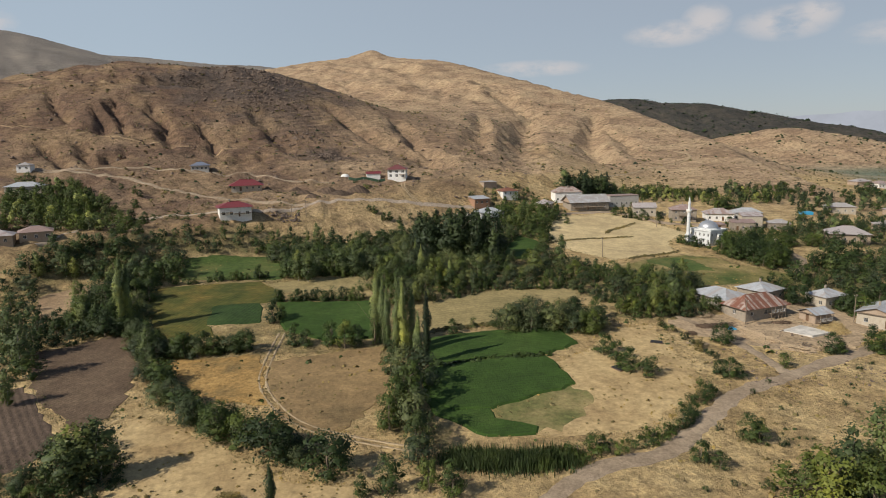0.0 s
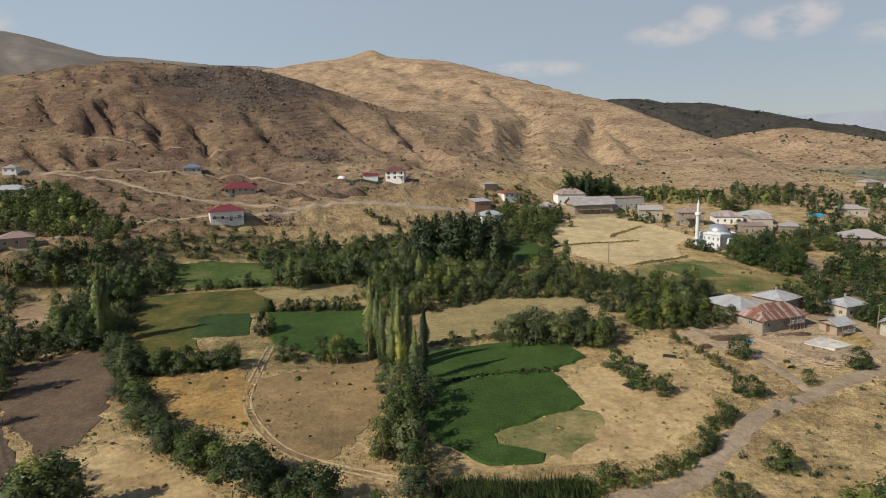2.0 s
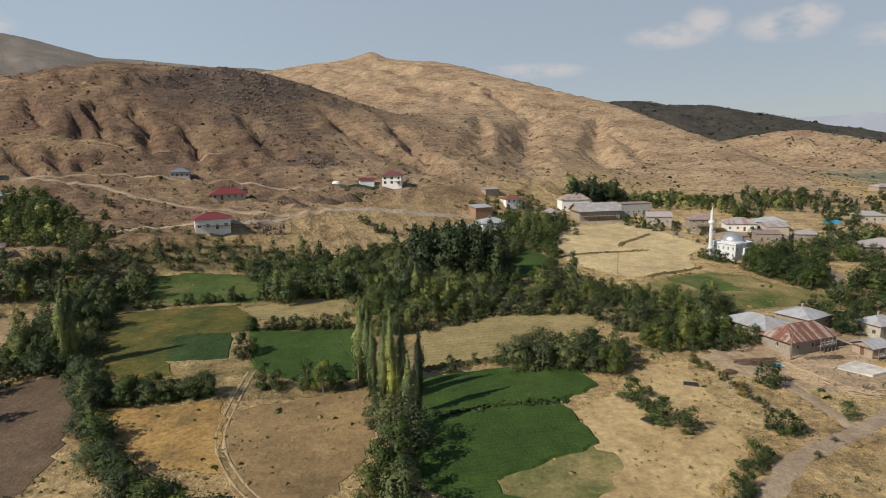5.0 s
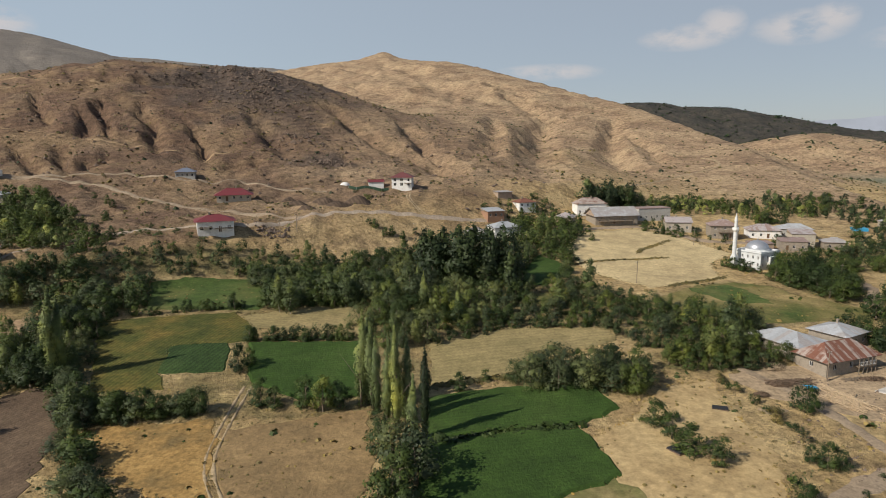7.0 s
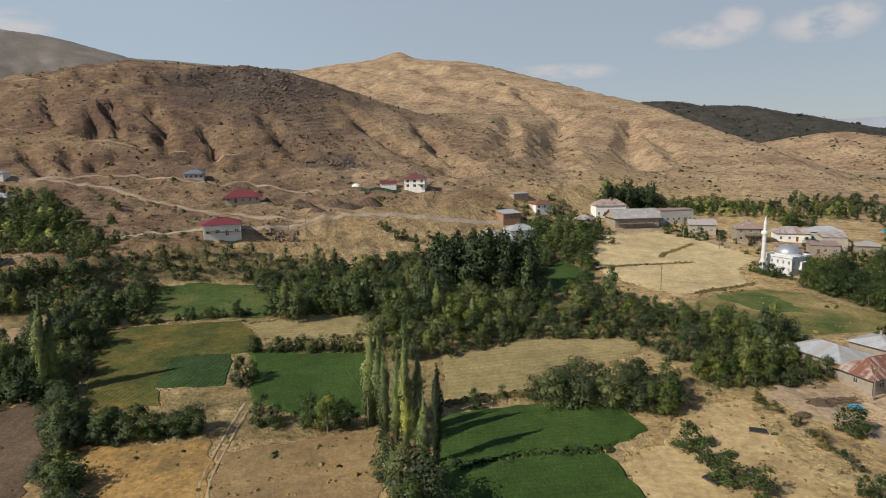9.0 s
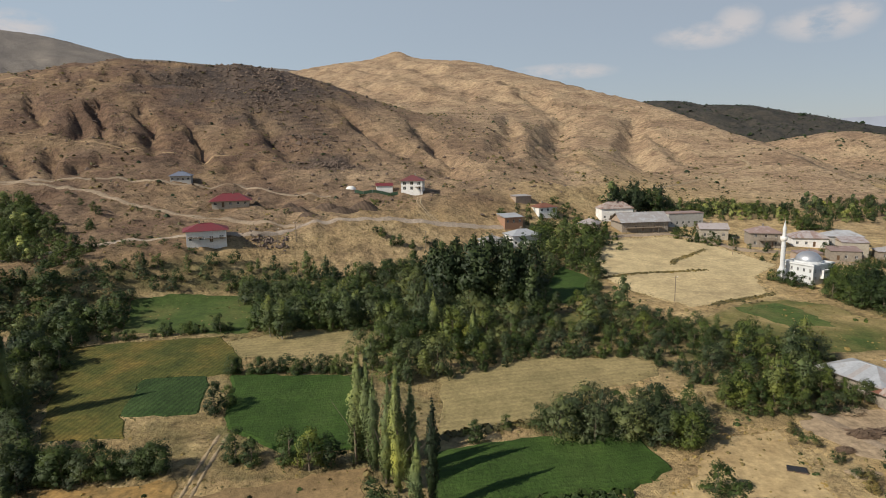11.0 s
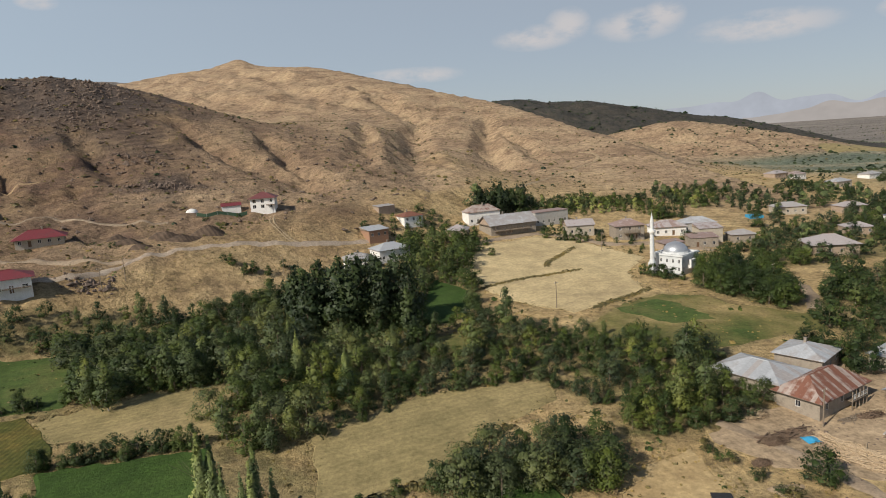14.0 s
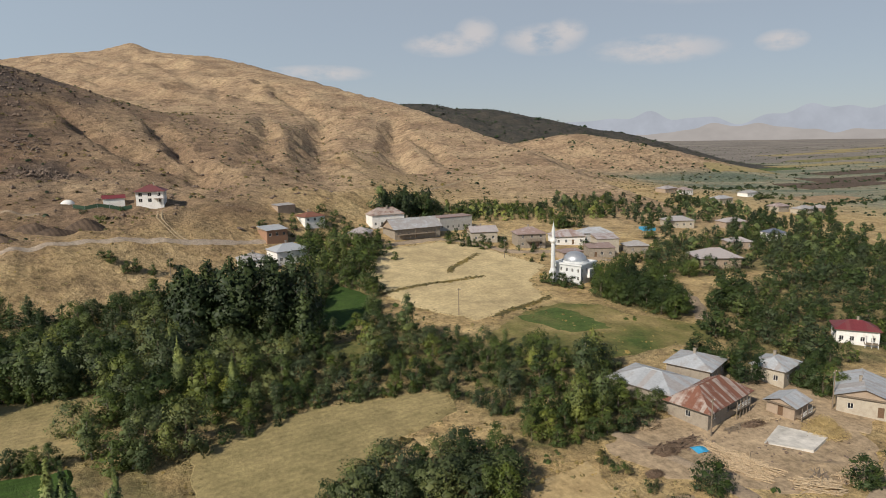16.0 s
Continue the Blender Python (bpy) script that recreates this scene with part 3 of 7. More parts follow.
def inside(poly, x, y):
    """Which of the points lie inside the plan outline."""
    x, y = np.asarray(x, float), np.asarray(y, float)
    hit = np.zeros(x.shape, bool)
    for (ax, ay), (bx, by) in zip(poly, poly[1:] + poly[:1]):
        if ay != by:
            hit ^= ((ay > y) != (by > y)) & (x < (bx - ax) * (y - ay) / (by - ay) + ax)
    return hit


def near_line(line, x, y):
    best = np.full(np.shape(x), 1e9)
    for (ax, ay), (bx, by) in zip(line[:-1], line[1:]):
        ex, ey = bx - ax, by - ay
        u = np.clip(((x - ax) * ex + (y - ay) * ey) / (ex * ex + ey * ey + 1e-9), 0, 1)
        best = np.minimum(best, np.hypot(x - ax - u * ex, y - ay - u * ey))
    return best


# ---- plan: fields, tracks and belts of trees ----
ALFALFA_NEAR = [(-3.3, 140.8), (1.7, 142.8), (13.7, 145.4), (25.5, 146.4), (28.0, 137.7), (29.1, 131.9), (19.2, 126.9), (9.8, 122.3), (2.1, 121.9), (-3.3, 128.9)]
ALFALFA_UPPER = [(-2.8, 159.3), (14.3, 164.7), (31.9, 164.5), (34.1, 154.9), (31.0, 151.9), (26.1, 149.4), (11.1, 146.6), (-2.2, 143.9)]
ALFALFA_WEDGE = [(-3.3, 128.5), (2.1, 121.4), (9.5, 121.9), (10.6, 117.8), (17.8, 114.8), (17.4, 111.7), (8.1, 111.8), (1.9, 117.8), (-1.3, 120.2)]
OLIVE_PATCH = [(8.6, 122.6), (18.4, 128.2), (28.0, 133.0), (31.2, 127.4), (28.4, 121.0), (22.0, 113.6), (15.4, 112.4), (9.0, 117.0)]
STUBBLE_MID = [(-2.5, 188.7), (17.7, 198.0), (44.8, 196.9), (43.0, 189.2), (32.7, 183.5), (16.1, 171.6), (-2.3, 166.4)]
STUBBLE_STRIP = [(-55.7, 211.0), (-39.6, 216.2), (-20.1, 220.7), (-16.4, 194.2), (-29.4, 194.2), (-50.0, 201.7)]
CLOVER_LEFT = [(-46.7, 189.7), (-20.4, 189.2), (-14.8, 162.5), (-28.6, 160.7), (-41.0, 168.6)]
BEAN_FIELD = [(-93.1, 206.5), (-58.5, 214.1), (-48.2, 199.4), (-47.3, 190.8), (-66.3, 189.0), (-62.6, 172.3), (-58.5, 165.1), (-73.0, 164.9)]
POTATO_PATCH = [(-66.0, 188.7), (-52.3, 189.6), (-48.2, 173.5), (-62.4, 172.3)]
MEADOW_FAR = [(-92.0, 238.0), (-80.2, 246.0), (-63.9, 249.0), (-52.0, 233.0), (-52.7, 217.2), (-84.5, 216.6)]
BANK_UPPER = [(-134.0, 224.0), (-107.0, 245.0), (-90.0, 255.0), (-72.0, 265.0), (-53.0, 268.0), (-42.0, 266.0), (-30.0, 271.0), (-18.0, 287.0), (-12.0, 272.0), (-30.0, 256.0), (-53.0, 252.0), (-75.0, 249.5), (-93.0, 242.0), (-108.0, 237.0), (-130.0, 216.0)]
GOLD_GRASS_LEFT = [(-64.8, 149.0), (-42.9, 151.8), (-35.7, 126.3), (-44.0, 127.3), (-54.3, 133.7)]
DRY_GRASS_MID = [(-39.8, 147.7), (-14.6, 156.3), (-10.7, 131.9), (-18.3, 115.2), (-23.2, 112.9), (-31.0, 120.2), (-36.2, 132.5)]
PLOUGHED_BROWN = [(-101.6, 157.1), (-81.3, 169.5), (-68.7, 143.5), (-64.6, 122.4), (-69.8, 117.7), (-87.5, 135.8)]
PLOUGHED_DARK = [(-107.8, 133.7), (-90.1, 136.7), (-69.5, 112.9), (-71.0, 107.1), (-78.3, 93.6)]
TAN_LEFT = [(-123.3, 201.4), (-109.7, 216.1), (-101.9, 202.6), (-105.9, 177.7), (-111.8, 177.1)]
GOLD_STUBBLE = [(47.2, 283.2), (62.1, 317.1), (89.4, 327.3), (105.6, 312.2), (115.6, 286.3), (99.2, 267.2), (94.6, 247.0), (67.2, 235.0), (58.0, 245.5), (53.0, 252.9)]
GREEN_STRIP = [(78.0, 233.3), (93.4, 239.2), (97.4, 229.4), (98.2, 218.7), (85.0, 220.4)]
GRASS_STRIP = [(66.6, 224.3), (82.7, 237.4), (96.5, 242.9), (106.3, 237.5), (110.6, 225.0), (123.9, 214.1), (118.3, 205.5), (103.7, 204.7), (82.4, 201.2), (69.6, 203.9), (64.6, 216.8)]
MOIST_SOFT = [(-135, 160), (-92, 172), (-72, 158), (-58, 152), (-20, 152), (-6, 140), (-12, 118), (0, 100), (4, 140), (0, 200), (-15, 228), (-60, 230), (-135, 226)]
GREEN_TRIANGLE = [(25.7, 245.9), (38.2, 279.7), (47.5, 258.5), (34.0, 238.5), (27.7, 241.7)]
CLEARING = [(26.9, 227.6), (35.6, 232.1), (36.1, 221.5), (28.5, 217.1)]
RIGHT_STUBBLE = [(27.3, 143.9), (36.1, 150.0), (47.3, 164.9), (56.8, 166.2), (56.3, 136.9), (52.9, 127.3), (38.2, 111.9), (18.2, 111.3), (11.6, 117.1), (10.0, 122.8), (28.1, 131.5)]
YARD = [(63.7, 170.5), (79.7, 176.1), (90.3, 173.3), (103.8, 171.9), (111.8, 166.4), (109.4, 157.0), (97.7, 148.2), (81.2, 150.7), (74.4, 156.0), (67.6, 159.4), (63.1, 166.3)]
SOUTH_STRAW = [(-60.5, 122.0), (-50.0, 117.0), (-38.0, 108.0), (-28.0, 99.0), (-14.0, 96.0), (-10.0, 84.0), (-34.0, 80.0), (-58.0, 92.0)]

BELT_MAIN = [(-20.2, 218.6), (-6.3, 197.6), (-0.8, 190.1), (17.8, 199.6), (45.1, 199.1), (48.7, 186.1), (69.0, 177.8), (82.0, 190.3), (86.6, 202.6), (74.7, 211.9), (62.8, 220.7), (49.8, 230.3), (42.0, 245.3), (52.2, 275.6), (45.5, 287.0), (30.9, 279.2), (23.8, 297.4), (4.8, 291.2), (-13.1, 283.1), (-32.1, 259.1), (-55.9, 249.9), (-62.8, 246.9), (-53.2, 218.2)]
BELT_LEFT_BANK = [(-134.2, 217.5), (-124.1, 230.8), (-104.7, 236.1), (-89.7, 238.8), (-63.2, 250.0), (-25.3, 244.3), (-16.0, 232.0), (-22.9, 216.3), (-48.1, 218.1), (-57.8, 235.5), (-89.9, 236.4), (-84.1, 219.8), (-94.0, 213.5), (-109.4, 218.7), (-124.8, 212.7), (-133.0, 211.5)]
BELT_LEFT_EDGE = [(-106.0, 203.7), (-102.7, 225.4), (-93.6, 213.4), (-82.1, 181.2), (-77.8, 164.8), (-91.6, 167.5), (-100.5, 176.2)]
BELT_FAR_LEFT = [(-143.6, 197.3), (-133.3, 208.7), (-129.3, 208.4), (-115.8, 183.9), (-104.2, 167.0), (-90.7, 138.7), (-100.5, 133.4)]
BELT_PLOUGH_TOP = [(-107.9, 170.8), (-101.0, 180.3), (-83.6, 174.8), (-80.2, 167.9), (-91.2, 163.9), (-100.8, 158.0)]
CLUMP_SOUTHWEST = [(-75.1, 98.9), (-67.6, 101.4), (-68.6, 109.8), (-61.3, 113.1), (-53.0, 99.9), (-53.9, 92.3), (-70.5, 91.9)]
GROVE_LEFT_TOP = [(-175.7, 246.6), (-166.4, 274.1), (-142.9, 273.7), (-112.9, 257.2), (-108.8, 241.7), (-135.1, 240.8), (-157.5, 250.9), (-163.3, 228.2)]
GROVE_MOSQUE = [(121.4, 260.3), (137.8, 271.1), (141.0, 262.7), (133.6, 230.6), (120.0, 220.3), (112.7, 230.4), (111.3, 245.0)]
GROVE_EAST = [(128.2, 221.1), (158.5, 242.4), (190.5, 249.7), (256.9, 245.8), (167.6, 178.8), (136.8, 186.5), (126.2, 189.5), (115.6, 190.6), (122.2, 204.3), (112.5, 205.2)]
GROVE_VILLAGE_EAST = [(159.3, 283.4), (188.9, 310.4), (236.8, 321.0), (272.5, 308.2), (271.3, 272.1), (238.9, 248.7), (200.5, 256.4), (178.2, 260.4), (163.8, 255.8), (144.7, 261.5)]
GROVE_ROOFS = [(24.6, 306.9), (37.0, 327.3), (61.7, 320.5), (56.7, 286.2), (38.1, 282.8), (25.3, 288.8)]
TALL_BEHIND_HOUSE = [(77.1, 377.3), (88.3, 387.9), (108.1, 394.2), (124.4, 396.3), (146.0, 394.0), (180.7, 401.6), (168.8, 383.1), (125.0, 374.8), (102.5, 377.7), (78.2, 371.2)]
BELT_BARN = [(51.0, 179.2), (55.8, 182.1), (68.8, 183.8), (80.4, 179.0), (77.0, 174.5), (63.7, 172.0), (54.1, 170.8), (49.5, 174.0)]
WILLOWS = [(15.4, 167.1), (19.3, 171.6), (28.5, 171.1), (37.1, 174.5), (45.8, 172.6), (42.8, 163.1), (32.0, 160.9), (28.2, 163.2), (17.1, 163.9)]
GROVE_LEFT_UPPER = [(-190.0, 306.0), (-166.0, 306.0), (-152.0, 292.0), (-134.0, 277.0), (-142.0, 262.0), (-178.0, 268.0)]
MOIST_BELTS = [BANK_UPPER, GROVE_LEFT_UPPER, BELT_MAIN, BELT_LEFT_BANK, BELT_LEFT_EDGE, GROVE_MOSQUE, GROVE_EAST, GROVE_VILLAGE_EAST, GROVE_ROOFS, WILLOWS, BELT_BARN, GRASS_STRIP]
EAST_UPPER = [(190.0, 415.5), (229.3, 420.8), (250.7, 393.0), (303.5, 438.4), (309.7, 405.0), (314.5, 360.7), (385.2, 388.1), (301.4, 320.5), (290.9, 286.1), (216.7, 232.5), (205.1, 256.7), (204.9, 281.2), (266.8, 359.6), (217.4, 337.8), (198.0, 322.3), (205.9, 364.2), (177.5, 380.7)]
BAND_BEHIND = [(108.3, 402.6), (130.1, 404.7), (155.0, 400.3), (174.6, 381.9), (194.1, 406.6), (232.9, 416.3), (205.1, 373.8), (154.9, 345.6), (155.2, 365.8), (122.0, 362.5)]
GAPS_WEST = [(20.0, 338.3), (50.8, 363.2), (61.9, 352.7), (66.1, 319.4), (49.0, 324.5), (31.6, 333.5)]
GAPS_MID = [(90.4, 331.2), (109.6, 344.3), (118.5, 320.4), (127.7, 311.8), (121.3, 303.4), (104.9, 314.8)]
ROW_MEADOW = [(-99.7, 210.2), (-83.1, 211.6), (-68.9, 216.1), (-56.9, 219.4)]
HEDGE_BEAN = [(-71.5, 152.5), (-59.5, 152.2), (-46.1, 154.3)]
HEDGE_CLOVER = [(-48.9, 191.5), (-35.0, 191.5), (-22.0, 191.0)]
HEDGE_CURVE = [(-78.7, 168.5), (-68.8, 146.7), (-57.6, 129.9), (-47.2, 118.2), (-36.9, 113.9), (-29.4, 108.5), (-20.1, 102.4)]
HEDGE_REEDS = [(1.3, 103.4), (10.7, 101.6), (21.4, 102.2)]
HEDGE_SOUTH = [(22.7, 104.0), (30.7, 104.3), (38.6, 108.8), (45.3, 112.6), (51.6, 121.3), (55.2, 127.0)]
HEDGE_YARD = [(59.5, 167.9), (61.5, 158.7), (63.6, 151.1), (65.0, 141.7)]
TRACK_LEFT = [(-40.8, 165.9), (-40.2, 147.7), (-38.5, 135.4), (-33.1, 124.9), (-25.9, 116.5), (-14.7, 110.8), (-2.5, 106.3)]
LANE_EAST = [(4.0, 70.0), (14.3, 89.4), (25.4, 99.3), (38.4, 103.9), (51.9, 116.7), (61.7, 125.6), (77.1, 134.0), (91.3, 142.7), (112.4, 153.7)]
LANE_YARD = [(77.1, 134.0), (76.0, 149.5), (72.3, 163.2), (67.3, 173.4)]
ROAD_UPPER = [(-136.8, 223.5), (-130.3, 246.5), (-114.5, 267.8), (-91.1, 276.3), (-69.0, 280.6), (-54.8, 296.3), (-42.2, 303.9), (-28.7, 311.0), (-2.0, 319.6), (27.0, 332.7)]
ROAD_WHITE = [(-14.5, 352.0), (-13.6, 330.5), (-8.2, 321.1), (-3.2, 318.5)]
ROAD_MIDDLE = [(-54.8, 296.3), (-76.2, 298.9), (-100.9, 304.0), (-129.0, 315.5), (-159.2, 327.8), (-206.4, 328.0)]
ROAD_BLUE = [(-53.2, 342.9), (-77.5, 343.8), (-98.4, 351.9), (-107.1, 344.9), (-123.2, 343.9), (-154.3, 344.1), (-179.9, 333.8), (-207.7, 330.1)]
TRACK_HILL = [(113.2, 424.7), (149.0, 474.1), (187.3, 512.6), (217.4, 538.6), (224.1, 562.4), (219.1, 577.0)]
LANE_MOSQUE = [(126.1, 217.8), (135.9, 231.2), (139.8, 241.9), (138.7, 248.5), (134.1, 256.7), (126.0, 258.5)]
VILLAGE_LANE = [(57.1, 319.4), (92.6, 331.2), (113.7, 308.2), (130.6, 303.3), (143.6, 285.5)]
FIELDS = [
    ("field_alfalfa", ALFALFA_NEAR, M_ALFALFA, "deep green alfalfa field with a ragged edge", 0.35),
    ("field_alfalfa", ALFALFA_UPPER, M_ALFALFA, "deep green alfalfa field below the willows", 0.35),
    ("field_alfalfa", ALFALFA_WEDGE, M_ALFALFA, "narrow green alfalfa wedge above the reeds", 0.2),
    ("field_olive_grass", OLIVE_PATCH, M_OLIVE, "thin olive regrowth on pale straw ground", 0.0),
    ("field_clover", CLOVER_LEFT, M_ALFALFA, "dark green clover field between hedges", 0.35),
    ("field_stubble", STUBBLE_MID, M_STUBBLE, "tan mown stubble field in front of the tree belt", 0.0),
    ("field_stubble", STUBBLE_STRIP, M_STUBBLE, "narrow tan stubble strip between hedges", 0.0),
    ("field_bean", BEAN_FIELD, M_BEAN, "yellowing green bean field", 0.08),
    ("field_potato", POTATO_PATCH, M_POTATO, "dark green potato patch", 0.1),
    ("field_meadow", MEADOW_FAR, M_LUSH, "green meadow under the left tree bank", 0.1),
    ("field_gold_grass", GOLD_GRASS_LEFT, M_GOLDGRASS, "golden dry grass plot", 0.05),
    ("field_dry_grass", DRY_GRASS_MID, M_DRY, "dry brownish grass plot beside the wheel track", 0.02),
    ("field_ploughed", PLOUGHED_BROWN, M_PLOUGH, "bare brown ploughed field", 0.0),
    ("field_ploughed", PLOUGHED_DARK, M_PLOUGHDARK, "dark furrowed ploughed field", 0.0),
    ("field_tan", TAN_LEFT, M_TAN, "bare tan soil plot among poplars", 0.0),
    ("field_wheat_stubble", GOLD_STUBBLE, M_GOLD, "pale gold cut wheat field beside the mosque", 0.0),
    ("field_green_strip", GREEN_STRIP, M_LUSH, "small green clover strip", 0.05),
    ("field_grass_strip", GRASS_STRIP, M_MEADOW, "patchy green grass strip", 0.0),
    ("field_green_triangle", GREEN_TRIANGLE, M_ALFALFA, "bright green plot among the trees", 0.2),
    ("field_clearing", CLEARING, M_MEADOW, "small grass clearing in the tree belt", 0.0),
    ("field_straw", RIGHT_STUBBLE, M_PALEGRASS, "pale straw slope between shrubs", -0.03),
    ("field_straw", SOUTH_STRAW, M_PALEGRASS, "pale straw plot in front of the hedge", -0.03),
    ("yard", [(89.0, 175.5), (96.0, 189.0), (104.0, 193.0), (117.0, 182.0), (125.0, 175.0), (122.0, 165.0), (111.5, 160.0), (103.0, 168.0)], M_YARD, "bare trodden earth between the farm buildings", -0.01),
    ("yard", YARD, M_YARD, "trodden bare earth farmyard", -0.03),
]
ROADS = [
    (LANE_EAST, 4.2, M_ROAD, "pale dirt lane through dry grass"),
    (LANE_YARD, 3.2, M_ROAD, "dirt lane climbing to the farmyard"),
    (ROAD_UPPER, 2.5, M_GRAVEL, "pale gravel road along the foot of the hill"),
    (ROAD_MIDDLE, 2.8, M_ROAD, "dirt road across the hillside"),
    (ROAD_BLUE, 2.6, M_ROAD, "dirt track to the blue-roofed house"),
    (TRACK_HILL, 2.6, M_RUT, "pale track winding up the golden hill"),
    (LANE_MOSQUE, 4.0, M_ROAD, "dirt lane past the grove by the mosque"),
    (VILLAGE_LANE, 5.0, M_ROAD, "dirt village lane between the houses"),
]


# ---- the ground: one sheet to the horizon ----
def build_ground():
    front = np.arange(-54, 76, 0.32)
    back = np.arange(84, 298, 4.0)
    az = np.radians(np.concatenate([front, back]))
    radii = [12.0]
    while radii[-1] < 4600:
        radii.append(radii[-1] * 1.0125 + 0.2)
    rr = np.array(radii)
    cx, cy = 10.0, 30.0
    xs = cx + rr[:, None] * np.sin(az)[None]
    ys = cy + rr[:, None] * np.cos(az)[None]
    zs = land(xs, ys)
    n, k = len(rr), len(az)
    verts = np.stack([xs, ys, zs], -1).reshape(-1, 3)
    verts = np.vstack([verts, [[cx, cy, height(cx, cy)]]])
    i, j = np.meshgrid(np.arange(n - 1), np.arange(k), indexing="ij")
    j2 = (j + 1) % k
    quads = np.stack([i * k + j, (i + 1) * k + j, (i + 1) * k + j2, i * k + j2], -1).reshape(-1, 4)[:, ::-1]
    faces = quads.tolist() + [[n * k, (q + 1) % k, q] for q in range(k)]
    me = bpy.data.meshes.new("ground")
    me.from_pydata(verts.tolist(), [], faces)
    me.polygons.foreach_set("use_smooth", [True] * len(me.polygons))
    me.materials.append(M_LAND)
    x, y, z = verts[:, 0], verts[:, 1], verts[:, 2]
    near, big, dark_form, spur_form, far_form, _ = hill_forms(x, y)
    s = (x + 80) * -0.625 + (y - 235) * 0.78
    hillside = np.maximum(smooth(20, 60, s + 8 * waves(x, y, 50, 21)) * (1 - smooth(60, 160, x)), smooth(-16, 8, np.maximum(np.maximum(near, big), spur_form) - z + 10))
    brown_part = smooth(-14, 16, near - np.maximum(big, z - 14) + 8 * waves(x, y, 60, 23)) * smooth(50, 90, s)
    brown_part = np.maximum(brown_part, (0.66 + 0.25 * waves(x, y, 40, 43)) * smooth(6, 30, s) * (1 - smooth(420, 520, y)) * (1 - smooth(20, 90, x)))
    brown_part = brown_part * (1 - 0.55 * smooth(-110, -30, x) * smooth(330, 380, y)) * (1 - 0.5 * smooth(-85, -45, x) * (1 - smooth(308, 335, y)))
    # where the far range takes its painted haze
    far_part = smooth(0, 30, far_form - np.maximum(near, big))
    # mask of the cloud shadow painted into the far hill's ground colour
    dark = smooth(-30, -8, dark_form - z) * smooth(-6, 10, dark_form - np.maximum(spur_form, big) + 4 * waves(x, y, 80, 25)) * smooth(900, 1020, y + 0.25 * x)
    plain = smooth(420, 560, x * 0.9 + y * 0.25 + 20 * waves(x, y, 150, 27)) * (1 - smooth(16, 26, z - 0.009 * np.maximum(0, np.hypot(x, y) - 1500)))
    talus_and_shade = smooth(60, 20, np.hypot((x + 140) * 0.7, (y - 560) * 0.55) + 16 * waves(x, y, 40, 41))
    # dark scree patches; the first one paints the shade of the quarry face
    for tx, ty, reach, most in ((-190, 519, 24, 1.0), (-125, 500, 42, 0.7), (-100, 470, 34, 0.55), (-64, 394, 17, 0.8), (-165, 505, 26, 0.7)):
        talus_and_shade = np.maximum(talus_and_shade, most * smooth(reach, reach * 0.35, np.hypot((x - tx) * 0.8, (y - ty) * 0.7) + 0.3 * reach * waves(x, y, 22, 47)))
    moist = np.zeros(len(x))
    for belt in MOIST_BELTS:
        bx, by = np.array(belt).mean(0)
        close = (np.hypot(x - bx, y - by) < 120)
        moist[close] = np.maximum(moist[close], np.where(inside(belt, x[close], y[close]), 0.85, 0.5 * (1 - smooth(0, 4, near_line(belt + belt[:1], x[close], y[close])))))
    soft = inside(MOIST_SOFT, x, y)
    moist[soft] = np.maximum(moist[soft], 0.62 + 0.25 * waves(x[soft], y[soft], 24, 45))
    moist *= 0.75 + 0.35 * waves(x, y, 9, 29)
    zeros = np.ones(len(x))
    for name, cols in (("cover", (hillside, np.clip(moist, 0, 1), dark)), ("cover_far", (brown_part, plain, talus_and_shade)), ("cover_far_haze", (far_part, far_part, far_part))):
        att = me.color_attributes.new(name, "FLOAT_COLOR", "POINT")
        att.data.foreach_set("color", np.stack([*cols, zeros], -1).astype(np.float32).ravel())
    me.update()
    tagged(new("ground", me), "dry rolling valley ground rising into bare brown hills", "ground", kind="structure")


build_ground()


